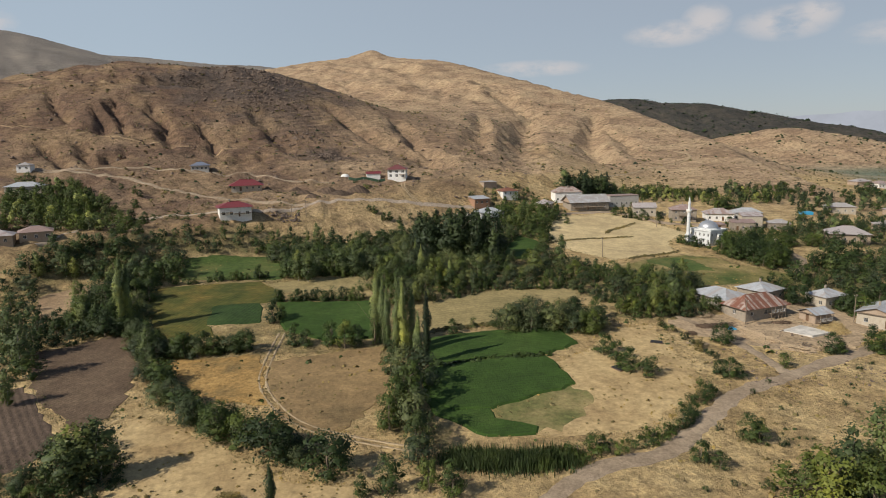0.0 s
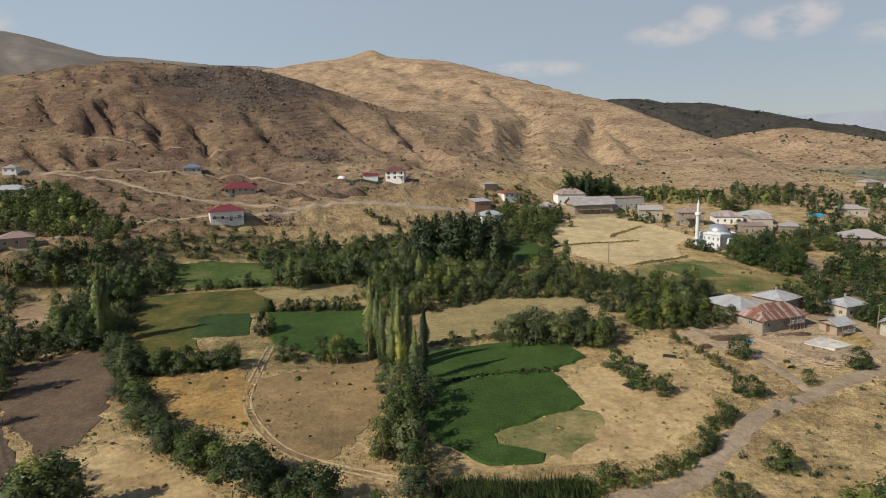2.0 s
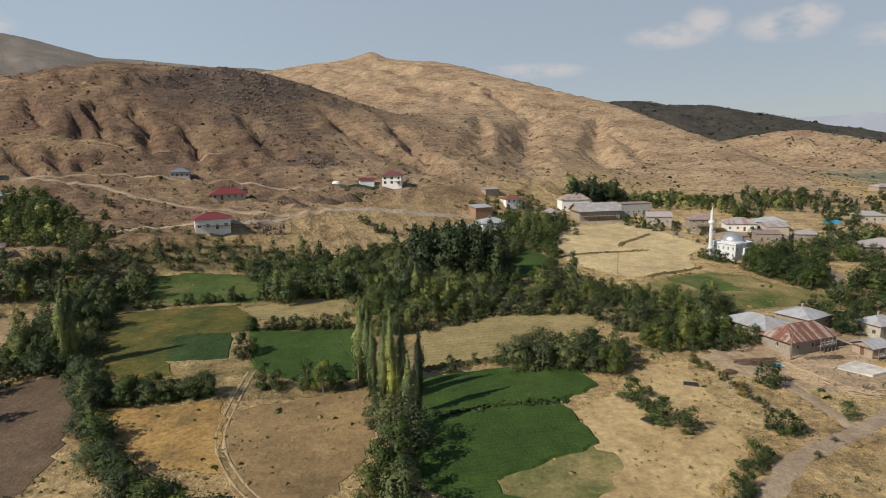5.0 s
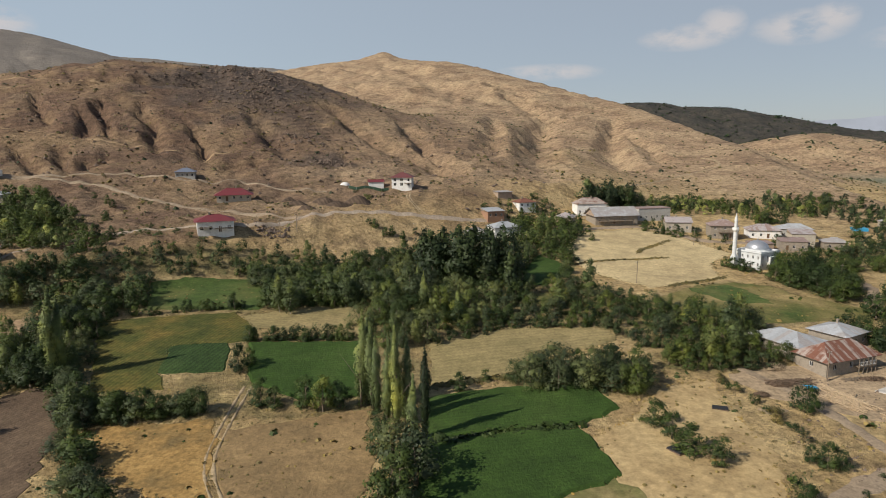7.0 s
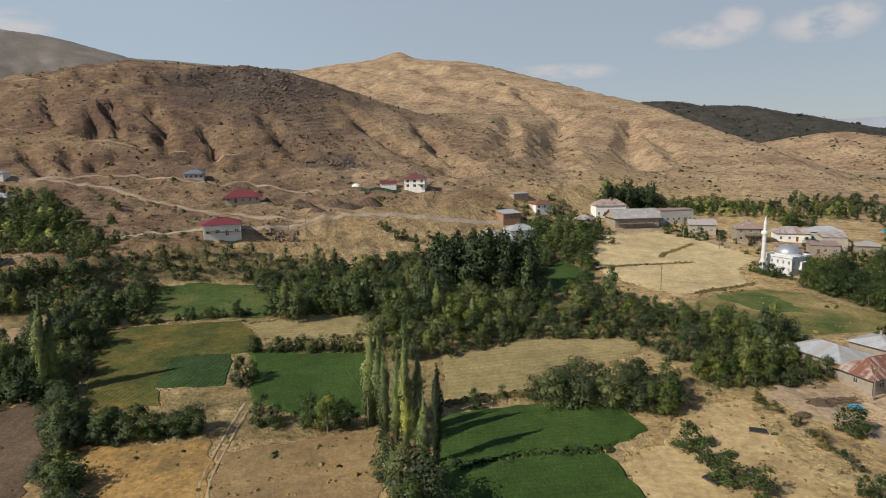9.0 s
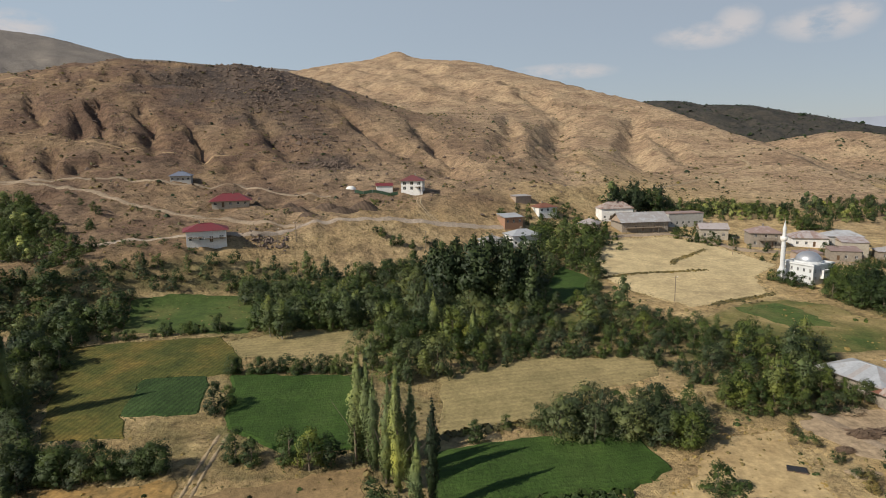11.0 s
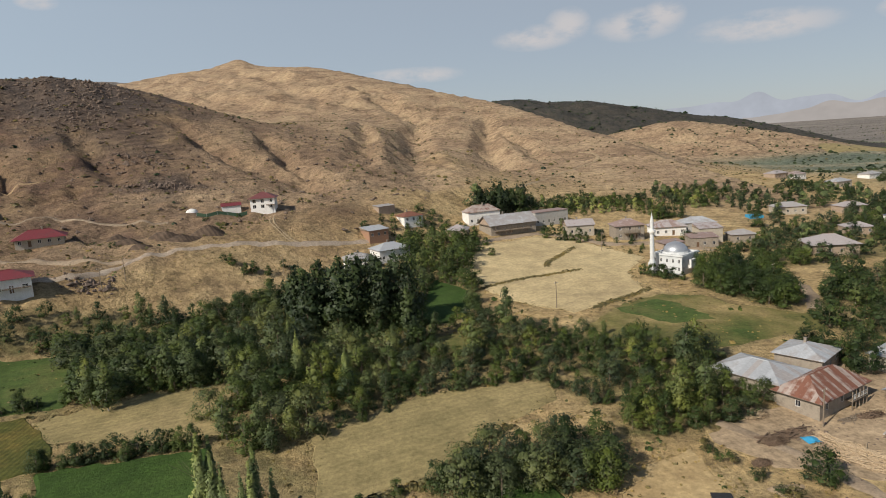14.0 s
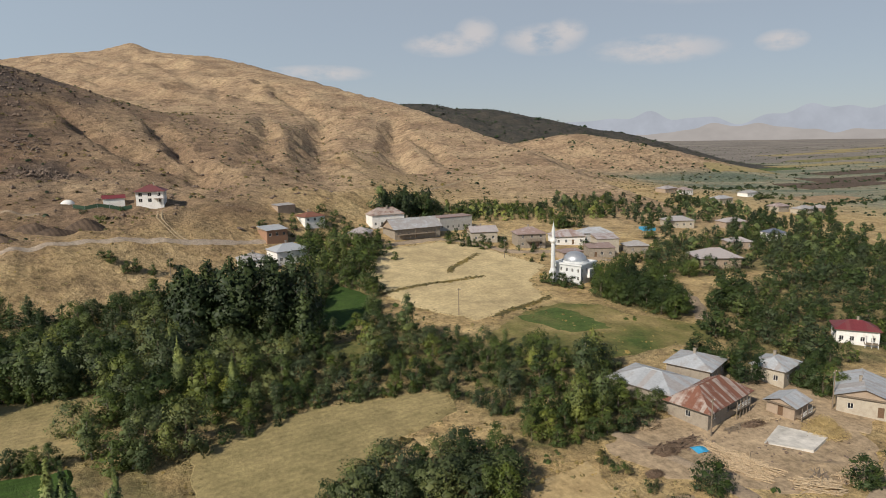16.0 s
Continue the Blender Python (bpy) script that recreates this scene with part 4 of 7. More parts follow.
def field(name, outline, mat, label, lift=0.07, step=2.0, skirt=0.0, ragged=0.6):
    """A tilled or mown plot that follows the ground, with a slightly ragged edge."""
    from mathutils.geometry import delaunay_2d_cdt
    rng = np.random.RandomState(len(name) * 7 + int(abs(outline[0][0])))
    edge = []
    for (ax, ay), (bx, by) in zip(outline, outline[1:] + outline[:1]):
        c = max(1, int(math.hypot(bx - ax, by - ay) / step))
        for q in range(c):
            edge.append((ax + (bx - ax) * q / c + rng.uniform(-ragged, ragged), ay + (by - ay) * q / c + rng.uniform(-ragged, ragged)))
    e = np.array(edge)
    gx, gy = np.meshgrid(np.arange(e[:, 0].min(), e[:, 0].max(), step), np.arange(e[:, 1].min(), e[:, 1].max(), step))
    gx, gy = gx.ravel() + rng.uniform(-0.3, 0.3, gx.size) * step, gy.ravel() + rng.uniform(-0.3, 0.3, gy.size) * step
    keep = inside(edge, gx, gy) & (near_line(edge + edge[:1], gx, gy) > step * 0.5)
    pts = [Vector(p) for p in edge] + [Vector(p) for p in zip(gx[keep], gy[keep])]
    loop = list(range(len(edge)))
    vs, _, fs, *_ = delaunay_2d_cdt(pts, [], [loop], 1, 0.001)
    x, y = np.array([v.x for v in vs]), np.array([v.y for v in vs])
    z = land(x, y) + lift + skirt + (rng.uniform(-0.12, 0.12, len(x)) * skirt if skirt else 0)
    verts = [tuple(v) for v in np.stack([x, y, z], -1)]
    faces = [f if (vs[f[1]] - vs[f[0]]).cross(vs[f[2]] - vs[f[0]]) > 0 else f[::-1] for f in (list(f) for f in fs)]
    counts = {}
    for f in faces:
        for a, b in zip(f, f[1:] + f[:1]):
            counts[(a, b)] = 1
    rim = [(a, b) for a, b in counts if (b, a) not in counts]
    for a, b in rim:
        k = len(verts)
        low = lift + skirt + 0.3
        wide = 0.5 * (lift + skirt) + 0.8
        ln = math.hypot(x[b] - x[a], y[b] - y[a]) + 1e-9
        ox, oy = (y[b] - y[a]) / ln * wide, (x[a] - x[b]) / ln * wide
        verts += [(x[a], y[a], z[a]), (x[b], y[b], z[b]), (x[a] + ox, y[a] + oy, z[a] - low), (x[b] + ox, y[b] + oy, z[b] - low)]
        faces.append([k + 1, k, k + 2, k + 3])
    return tagged(mesh_ob(name, verts, faces, mat, smooth_faces=True), label, "field", kind="structure")


def ribbon(name, line, width, mat, label, lift=0.16, category="road", ragged=0.25, kind="structure"):
    """A strip of road along a line in plan, draped over the ground."""
    rng = np.random.RandomState(len(line) + int(width * 10))
    pts = []
    for q in range(len(line) - 1):
        p0, p1, p2, p3 = (np.array(line[max(0, min(len(line) - 1, q + o))]) for o in (-1, 0, 1, 2))
        c = max(2, int(np.hypot(*(p2 - p1)) / 1.6))
        for u in np.linspace(0, 1, c, endpoint=False):
            pts.append(0.5 * (2 * p1 + (p2 - p0) * u + (2 * p0 - 5 * p1 + 4 * p2 - p3) * u * u + (3 * p1 - p0 - 3 * p2 + p3) * u ** 3))
    pts.append(np.array(line[-1]))
    pts = np.array(pts)
    way = np.gradient(pts, axis=0)
    way /= np.hypot(way[:, 0], way[:, 1])[:, None] + 1e-9
    side = np.stack([-way[:, 1], way[:, 0]], -1)
    verts, faces, cols = [], [], 5
    wob = 1 + ragged * np.array([rng.uniform(-1, 1) for _ in pts])
    for (px, py), (sx, sy), wv in zip(pts, side, wob):
        for c in range(cols):
            o = (c / (cols - 1) - 0.5) * width * wv
            qx, qy = px + sx * o, py + sy * o
            verts.append((qx, qy, lift if 0 < c < cols - 1 else -0.05))
    va = np.array(verts)
    va[:, 2] += land(va[:, 0], va[:, 1])
    verts = va.tolist()
    for q in range(len(pts) - 1):
        for c in range(cols - 1):
            a = q * cols + c
            faces.append([a, a + cols, a + cols + 1, a + 1][::-1])
    return tagged(mesh_ob(name, verts, faces, mat, smooth_faces=True), label, category, kind=kind)


def ruts(line, label, gap=1.5, width=0.7):
    """Two worn wheel tracks side by side."""
    p = np.array(line)
    way = np.gradient(p, axis=0)
    way /= np.hypot(way[:, 0], way[:, 1])[:, None] + 1e-9
    for sgn in (-0.5, 0.5):
        q = p + np.stack([-way[:, 1], way[:, 0]], -1) * gap * sgn
        ribbon("track", [tuple(v) for v in q], width, M_RUT, label, 0.13, "track", 0.5)


for name, outline, mat, label, skirt in FIELDS:
    field(name, outline, mat, label, skirt=skirt, ragged=1.5 if mat is M_OLIVE else 0.5 if skirt > 0.05 else 0.9)
for line, width, mat, label in ROADS:
    ribbon("road", line, width, mat, label, 0.32 if line[0][1] > 200 else 0.16)
ruts(TRACK_LEFT, "two pale wheel ruts worn through dry grass")
ruts(ROAD_WHITE, "two pale wheel ruts climbing to the white house")


# ---- plants ----
def leaf_cloud(blobs, count, size, rng, top_light=0.35, tall=1.0, core=1, clump=0.75):
    """Many small bent leaf sprays on the shells of a set of blobs (x, y, z, rx, rz). Returns verts, faces, normals."""
    weights = np.array([b[3] * b[3] + b[3] * b[4] for b in blobs])
    pick = rng.choice(len(blobs), count, p=weights / weights.sum())
    bl = np.array(blobs)[pick]
    d = rng.normal(size=(count, 3))
    d[:, 2] = np.abs(d[:, 2]) * np.where(rng.uniform(size=count) < 0.68, 1, -1)
    d /= np.linalg.norm(d, axis=1)[:, None]
    reach = rng.uniform(0.75, 1.1, count)[:, None]
    c = bl[:, :3] + d * reach * np.stack([bl[:, 3], bl[:, 3], bl[:, 4]], -1)
    # leaves turn with the whole crown, so that it has a sunny and a shady side
    ctr = np.average(np.array(blobs)[:, :3], axis=0, weights=weights)
    half = np.abs(np.array(blobs)[:, :3] - ctr).max(0) + 0.3
    out = (c - ctr) / half
    out[:, 2] *= 0.7
    out /= np.linalg.norm(out, axis=1)[:, None] + 1e-9
    nrm = clump * d + (1.35 - clump) * out + rng.normal(size=(count, 3)) * 0.14 + np.array([0, 0, top_light])
    nrm /= np.linalg.norm(nrm, axis=1)[:, None]
    facing = nrm + rng.normal(size=(count, 3)) * 0.42
    facing /= np.linalg.norm(facing, axis=1)[:, None]
    u = np.cross(facing, rng.normal(size=(count, 3)))
    u /= np.linalg.norm(u, axis=1)[:, None] + 1e-9
    v = np.cross(facing, u)
    s = size * rng.uniform(0.55, 1.35, count)[:, None]
    a, b = u * s, v * s * rng.uniform(0.45, 0.8, count)[:, None] * tall
    bend = facing * s * 0.25
    verts = np.stack([c - a * 0.9 - b * 0.6, c + a * 0.9 - b * 0.6 - bend, c + b * 1.1], 1).reshape(-1, 3)
    faces = (np.arange(count)[:, None] * 3 + np.arange(3)[None]).tolist()
    nrm = np.repeat(nrm, 3, axis=0)
    # dense twigs inside each blob close the view through it
    for bx, by, bz, rx, rz in blobs[::core]:
        tip = np.array([(1, 0, 0), (0, 1, 0), (-1, 0, 0), (0, -1, 0), (0, 0, 1), (0, 0, -1)], float)
        tip = tip * rng.uniform(0.4, 0.68, (6, 1))
        spots = tip * (rx, rx, rz) + (bx, by, bz)
        for q in ((0, 1, 4), (1, 2, 4), (2, 3, 4), (3, 0, 4), (1, 0, 5), (2, 1, 5), (3, 2, 5), (0, 3, 5)):
            faces.append([len(verts), len(verts) + 1, len(verts) + 2])
            verts = np.vstack([verts, spots[list(q)]])
            away = (spots[list(q)] - ctr) / half
            nrm = np.vstack([nrm, 0.5 * tip[list(q)] + 0.6 * away + (0, 0, top_light)])
    return verts, faces, nrm


def trunk_mesh(name, top, girth, limbs, rng, mat, parent):
    """A tapered, slightly bent trunk with limbs that reach into the crown."""
    bm = bmesh.new()
    p, r = Vector((0, 0, -0.4)), girth
    for k in range(4):
        q = Vector((rng.uniform(-0.12, 0.12) * top * 0.25, rng.uniform(-0.12, 0.12) * top * 0.25, top * (k + 1) / 4))
        add_tube(bm, p, q, r, r * 0.72, 5)
        if k:
            for _ in range(limbs):
                a = rng.uniform(0, 6.283)
                add_tube(bm, p.lerp(q, rng.uniform(0, 1)), q + Vector((math.cos(a), math.sin(a), 0.7)) * top * rng.uniform(0.14, 0.3), r * 0.4, r * 0.12, 3)
        p, r = q, r * 0.72
    return part(name, bm, mat, parent)


PLANT_KINDS = {
    # kind: (object name, category, label, nominal height)
    "poplar": ("poplar_tree", "tree", "tall narrow columnar poplar with grey-green leaves", 15.0),
    "darkpoplar": ("poplar_tree", "tree", "narrow dark green column-shaped poplar", 14.0),
    "loosepoplar": ("poplar_tree", "tree", "loose upright young poplar with a pale trunk", 11.0),
    "broad": ("broadleaf_tree", "tree", "round-crowned dark green broadleaf tree", 8.0),
    "walnut": ("walnut_tree", "tree", "wide deep green walnut tree in full leaf", 8.0),
    "light": ("ash_tree", "tree", "yellowish green ash tree in full leaf", 8.0),
    "willow": ("willow_tree", "tree", "spreading silvery grey-green willow", 7.0),
    "shrub": ("shrub", "shrub", "dense green roadside shrub", 3.0),
    "dryshrub": ("shrub", "shrub", "dusty half-dry scrub bush on bare ground", 1.6),
    "fartree": ("broadleaf_tree", "tree", "distant dark green village tree", 8.0),
    "farpoplar": ("poplar_tree", "tree", "distant upright green poplar tree", 12.0),
}
plant_protos = {}


def make_plant(kind, variant, m, group):
    rng = np.random.RandomState(hash_of(kind) + variant * 17)
    name, category, label, h = PLANT_KINDS[kind]
    ob = root(name, m, label, category, group)
    blobs = []
    if kind in ("poplar", "darkpoplar", "loosepoplar", "farpoplar"):
        slim = {"poplar": 0.062, "darkpoplar": 0.064, "loosepoplar": 0.165, "farpoplar": 0.16}[kind]
        low = {"poplar": 0.05, "darkpoplar": 0.05, "loosepoplar": 0.1, "farpoplar": 0.06}[kind]
        steps = 20
        loose = kind in ("loosepoplar", "farpoplar")
        for k in range(steps):
            u = k / (steps - 1)
            swell = (0.55 + 0.75 * math.sin(math.pi * (0.12 + 0.8 * u)) ** 0.8) if loose else (0.72 + 0.42 * math.sin(math.pi * u))
            w = slim * h * swell * rng.uniform(0.8, 1.15) * (1 - 0.6 * max(0, u - 0.75) / 0.25)
            for _ in range(3 if loose else 2):
                a, o = rng.uniform(0, 6.283), rng.uniform(0.2, 0.85 if loose else 0.6) * w
                blobs.append((math.cos(a) * o, math.sin(a) * o, h * (low + (0.93 - low) * u) + rng.uniform(-0.03, 0.03) * h, w * rng.uniform(0.5, 0.78), h * rng.uniform(0.07, 0.13)))
        count = {"poplar": 5200, "darkpoplar": 4600, "loosepoplar": 1500, "farpoplar": 1200}[kind]
        size = {"poplar": 0.145, "darkpoplar": 0.145, "loosepoplar": 0.21, "farpoplar": 0.28}[kind]
        mat = {"poplar": M_POPLAR, "darkpoplar": M_DARKLEAF, "loosepoplar": M_ASPEN, "farpoplar": M_DARKLEAF}[kind]
        trunk_mesh("trunk", h * 0.8, h * 0.014, 1, rng, M_PALEBARK if kind == "loosepoplar" else M_BARK, ob)
        verts, faces, nrm = leaf_cloud(blobs, count, size, rng, 0.2, 1.3, 3 if loose else 2, 0.6 if loose else 0.35)
    else:
        wide = {"broad": 0.36, "walnut": 0.48, "light": 0.34, "willow": 0.5, "shrub": 0.55, "dryshrub": 0.7, "fartree": 0.42}[kind]
        low = {"broad": 0.07, "walnut": 0.09, "light": 0.08, "willow": 0.08, "shrub": 0.1, "dryshrub": 0.12, "fartree": 0.08}[kind]
        n = {"broad": 30, "walnut": 34, "light": 28, "willow": 32, "shrub": 14, "dryshrub": 8, "fartree": 12}[kind]
        for k in range(n):
            a, u = rng.uniform(0, 6.283), rng.uniform(0, 1) ** 1.25
            ring = wide * h * math.sqrt(max(0.05, 1 - (1.5 * u - 0.5) ** 2)) * rng.uniform(0.35, 0.85)
            rad = h * wide * rng.uniform(0.21, 0.38)
            blobs.append((math.cos(a) * ring, math.sin(a) * ring, h * (low + (0.86 - low) * u), rad, rad * rng.uniform(0.8, 1.3)))
        count = {"broad": 1800, "walnut": 2300, "light": 1700, "willow": 1800, "shrub": 620, "dryshrub": 240, "fartree": 480}[kind]
        size = {"broad": 0.175, "walnut": 0.18, "light": 0.17, "willow": 0.165, "shrub": 0.11, "dryshrub": 0.10, "fartree": 0.36}[kind]
        # fartree: paler leaves on two variants paint in some distance haze
        mat = {"broad": M_BROAD, "walnut": M_BROAD, "light": M_YOUNG, "willow": M_WILLOW, "shrub": M_BROAD, "dryshrub": M_DRYLEAF, "fartree": (M_BROAD, M_WILLOW, M_BROAD, M_POPLAR)[variant]}[kind]
        trunk_mesh("stem" if "shrub" in kind else "trunk", h * 0.62, h * (0.02 if "shrub" in kind else 0.028), 1 if "shrub" in kind else 2, rng, M_BARK, ob)
        verts, faces, nrm = leaf_cloud(blobs, count, size, rng, 0.35, 1.2, 2)
    mesh_ob("crown", verts, faces, mat, ob, normals=nrm.tolist())
    return ob


def hash_of(text):
    return sum((i + 3) * ord(c) for i, c in enumerate(text)) % 1000


plant_rng = np.random.RandomState(5)


def plant(kind, x, y, h, group="", wide=1.0):
    """Sets a plant of a kind at a place in plan, h metres tall."""
    s = h / PLANT_KINDS[kind][3]
    variant = int(plant_rng.randint(0, 4))
    turn = plant_rng.uniform(0, 360)
    w = s * wide * plant_rng.uniform(0.9, 1.15)
    m = pose(x, y, height(x, y) - 0.05, plant_rng.uniform(-2, 2), plant_rng.uniform(-2, 2), turn) @ Matrix.Diagonal((w, w, s, 1))
    if (kind, variant) not in plant_protos:
        plant_protos[(kind, variant)] = (make_plant(kind, variant, m, group), w, s)
        return
    ob, w0, s0 = plant_protos[(kind, variant)]
    made = copy_thing(ob, m @ Matrix.Diagonal((1 / w0, 1 / w0, 1 / s0, 1)))
    if group:
        made["group"] = group


thickets = {}


def plant_joined(kind, x, y, h, store):
    """Adds a plant's crown and trunk to one joined thicket."""
    rng = plant_rng
    variant = int(rng.randint(0, 4))
    key = (kind, variant)
    if key not in joined_protos:
        ob = make_plant(kind, variant, Matrix.Identity(4), "")
        got = []
        for c in list(ob.children):
            me = c.data
            co = np.empty(len(me.vertices) * 3)
            me.vertices.foreach_get("co", co)
            nr = np.empty(len(me.corner_normals) * 3)
            me.corner_normals.foreach_get("vector", nr)
            fl = [list(p.vertices) for p in me.polygons]
            vn = np.zeros((len(me.vertices), 3))
            li = [v for f in fl for v in f]
            vn[li] = nr.reshape(-1, 3)
            if c.name.startswith("crown") and kind not in ("fartree", "shrub"):
                # far thickets: fewer, larger sprays
                leaves = {"broad": 1800, "walnut": 2300, "light": 1700, "willow": 1800, "loosepoplar": 1500, "farpoplar": 1200}[kind]
                cut = co.reshape(-1, 3, 3)
                thin, heart = cut[:leaves][::3], cut[leaves:]
                mid = thin.mean(1, keepdims=True)
                co = np.concatenate([mid + (thin - mid) * 1.42, heart]).ravel()
                vn = np.concatenate([vn.reshape(-1, 3, 3)[:leaves][::3], vn.reshape(-1, 3, 3)[leaves:]]).reshape(-1, 3)
                li = list(range(len(co) // 3))
                fl = np.arange(len(li)).reshape(-1, 3).tolist()
            got.append((co.reshape(-1, 3), (np.array([len(f) for f in fl], np.int32), np.array(li, np.int64)), vn, me.materials[0]))
            bpy.data.objects.remove(c)
            bpy.data.meshes.remove(me)
        bpy.data.objects.remove(ob)
        joined_protos[key] = got
    s = h / PLANT_KINDS[kind][3]
    a = rng.uniform(0, 6.283)
    w = s * rng.uniform(1.05, 1.4)
    rot = np.array([[math.cos(a), -math.sin(a), 0], [math.sin(a), math.cos(a), 0], [0, 0, 1]])
    place = np.array([x, y, height(x, y) - 0.05])
    for co, fl, vn, mat in joined_protos[key]:
        store.append(((co * (w, w, s)) @ rot.T + place, fl, vn @ rot.T, mat))


joined_protos = {}


def thicket(name, store, label):
    """One object of kind stuff from many joined plants."""
    mats = []
    for *_, mat in store:
        if mat not in mats:
            mats.append(mat)
    sizes, loops, idx, base = [], [], [], 0
    for co, fl, vn, mat in store:
        sizes.append(fl[0])
        loops.append(fl[1] + base)
        idx.append(np.full(len(fl[0]), mats.index(mat), np.int32))
        base += len(co)
    co, vn = np.vstack([s[0] for s in store]), np.vstack([s[2] for s in store])
    sizes, loops, idx = np.concatenate(sizes), np.concatenate(loops), np.concatenate(idx)
    me = bpy.data.meshes.new(name)
    me.vertices.add(len(co))
    me.vertices.foreach_set("co", co.astype(np.float32).ravel())
    me.loops.add(len(loops))
    me.loops.foreach_set("vertex_index", loops.astype(np.int32))
    me.polygons.add(len(sizes))
    me.polygons.foreach_set("loop_start", np.concatenate([[0], np.cumsum(sizes)[:-1]]).astype(np.int32))
    for mat in mats:
        me.materials.append(mat)
    me.polygons.foreach_set("material_index", idx)
    me.update(calc_edges=True)
    me.polygons.foreach_set("use_smooth", [True] * len(sizes))
    me.normals_split_custom_set_from_vertices(vn.tolist())
    ob = new(name, me)
    return tagged(ob, label, "trees", kind="stuff")


BLOCKED = [MEADOW_FAR, GREEN_TRIANGLE, CLEARING, GOLD_STUBBLE, STUBBLE_MID, STUBBLE_STRIP, ALFALFA_UPPER]


CLEARINGS = [(148.7, 246.8, 7), (170.1, 249.9, 6), (142.7, 264.7, 5), (142.9, 248.7, 6), (186.0, 336.0, 12), (200.0, 338.5, 8), (178.0, 355.0, 12), (165.0, 330.0, 9)]


def blocked(x, y, clear):
    """Which of the points lie on open plots or too close to a house."""
    bad = np.zeros(len(x), bool)
    for p in BLOCKED:
        bad |= inside(p, x, y)
    for hx, hy, r in HOUSE_SPOTS:
        bad |= np.hypot(x - hx, y - hy) < r + clear
    bad |= near_line(LANE_MOSQUE, x, y) < 3.0 + clear
    for hx, hy, r in CLEARINGS:
        bad |= np.hypot(x - hx, y - hy) < r
    return bad


def grove(outline, spacing, kinds, heights, group, seed, joined="", scale=None):
    """Plants scattered inside an outline, none closer than the spacing. joined: the label of one joined thicket."""
    rng = np.random.RandomState(seed)
    o = np.array(outline)
    xs, ys = rng.uniform(o[:, 0].min(), o[:, 0].max(), 6000), rng.uniform(o[:, 1].min(), o[:, 1].max(), 6000)
    ok = inside(outline, xs, ys) & ~blocked(xs, ys, 1.0)
    store, px, py = [], np.zeros(0), np.zeros(0)
    for x, y in zip(xs[ok], ys[ok]):
        gap = spacing * rng.uniform(0.75, 1.35) * (1 if scale is None else 0.35 + 0.65 * scale(x, y))
        if len(px) and ((px - x) ** 2 + (py - y) ** 2).min() < gap * gap:
            continue
        px, py = np.append(px, x), np.append(py, y)
        kind, h = kinds[rng.randint(len(kinds))], rng.uniform(*heights)
        if scale is not None:
            h *= scale(x, y)
            if scale(x, y) < 0.7 and kind == "loosepoplar":
                kind = "willow"
        if joined:
            plant_joined(kind, x, y, h, store)
        else:
            plant(kind, x, y, h, group, 1.18)
    if joined:
        thicket("tree_grove", store, joined)


def hedge(line, spacing, kinds, heights, group, seed, spread=1.2, wide=1.2):
    rng = np.random.RandomState(seed)
    for (ax, ay), (bx, by) in zip(line[:-1], line[1:]):
        c = max(1, int(math.hypot(bx - ax, by - ay) / spacing))
        for k in range(c):
            u = (k + rng.uniform(0, 1)) / c
            plant(kinds[rng.randint(len(kinds))], ax + (bx - ax) * u + rng.uniform(-spread, spread), ay + (by - ay) * u + rng.uniform(-spread, spread), rng.uniform(*heights), group, wide)


HOUSE_SPOTS = []

# ---- buildings ----
def wall_face(bm, put, length, z0, z1, thick, holes):
    """One wall with real openings: put(u, z, inward) gives the place of a wall point. holes: (u0, u1, z0, z1)."""
    us = sorted({0.0, length, *(h[0] for h in holes), *(h[1] for h in holes)})
    zs = sorted({z0, z1, *(h[2] for h in holes), *(h[3] for h in holes)})
    solid = {}
    for i in range(len(us) - 1):
        for k in range(len(zs) - 1):
            mu, mz = (us[i] + us[i + 1]) / 2, (zs[k] + zs[k + 1]) / 2
            solid[i, k] = not any(h[0] < mu < h[1] and h[2] < mz < h[3] for h in holes)

    def quad(*pts):
        bm.faces.new([bm.verts.new(put(*p)) for p in pts])

    for (i, k), full in solid.items():
        a, b, c, d = us[i], us[i + 1], zs[k], zs[k + 1]
        if full:
            quad((a, c, 0), (b, c, 0), (b, d, 0), (a, d, 0))
            quad((a, c, thick), (a, d, thick), (b, d, thick), (b, c, thick))
            continue
        if solid.get((i - 1, k), True):
            quad((a, c, 0), (a, d, 0), (a, d, thick), (a, c, thick))
        if solid.get((i + 1, k), True):
            quad((b, c, 0), (b, c, thick), (b, d, thick), (b, d, 0))
        if solid.get((i, k - 1), True):
            quad((a, c, 0), (a, c, thick), (b, c, thick), (b, c, 0))
        if solid.get((i, k + 1), True):
            quad((a, d, 0), (b, d, 0), (b, d, thick), (a, d, thick))
    quad((0, z1, 0), (length, z1, 0), (length, z1, thick), (0, z1, thick))


sheet_store = []


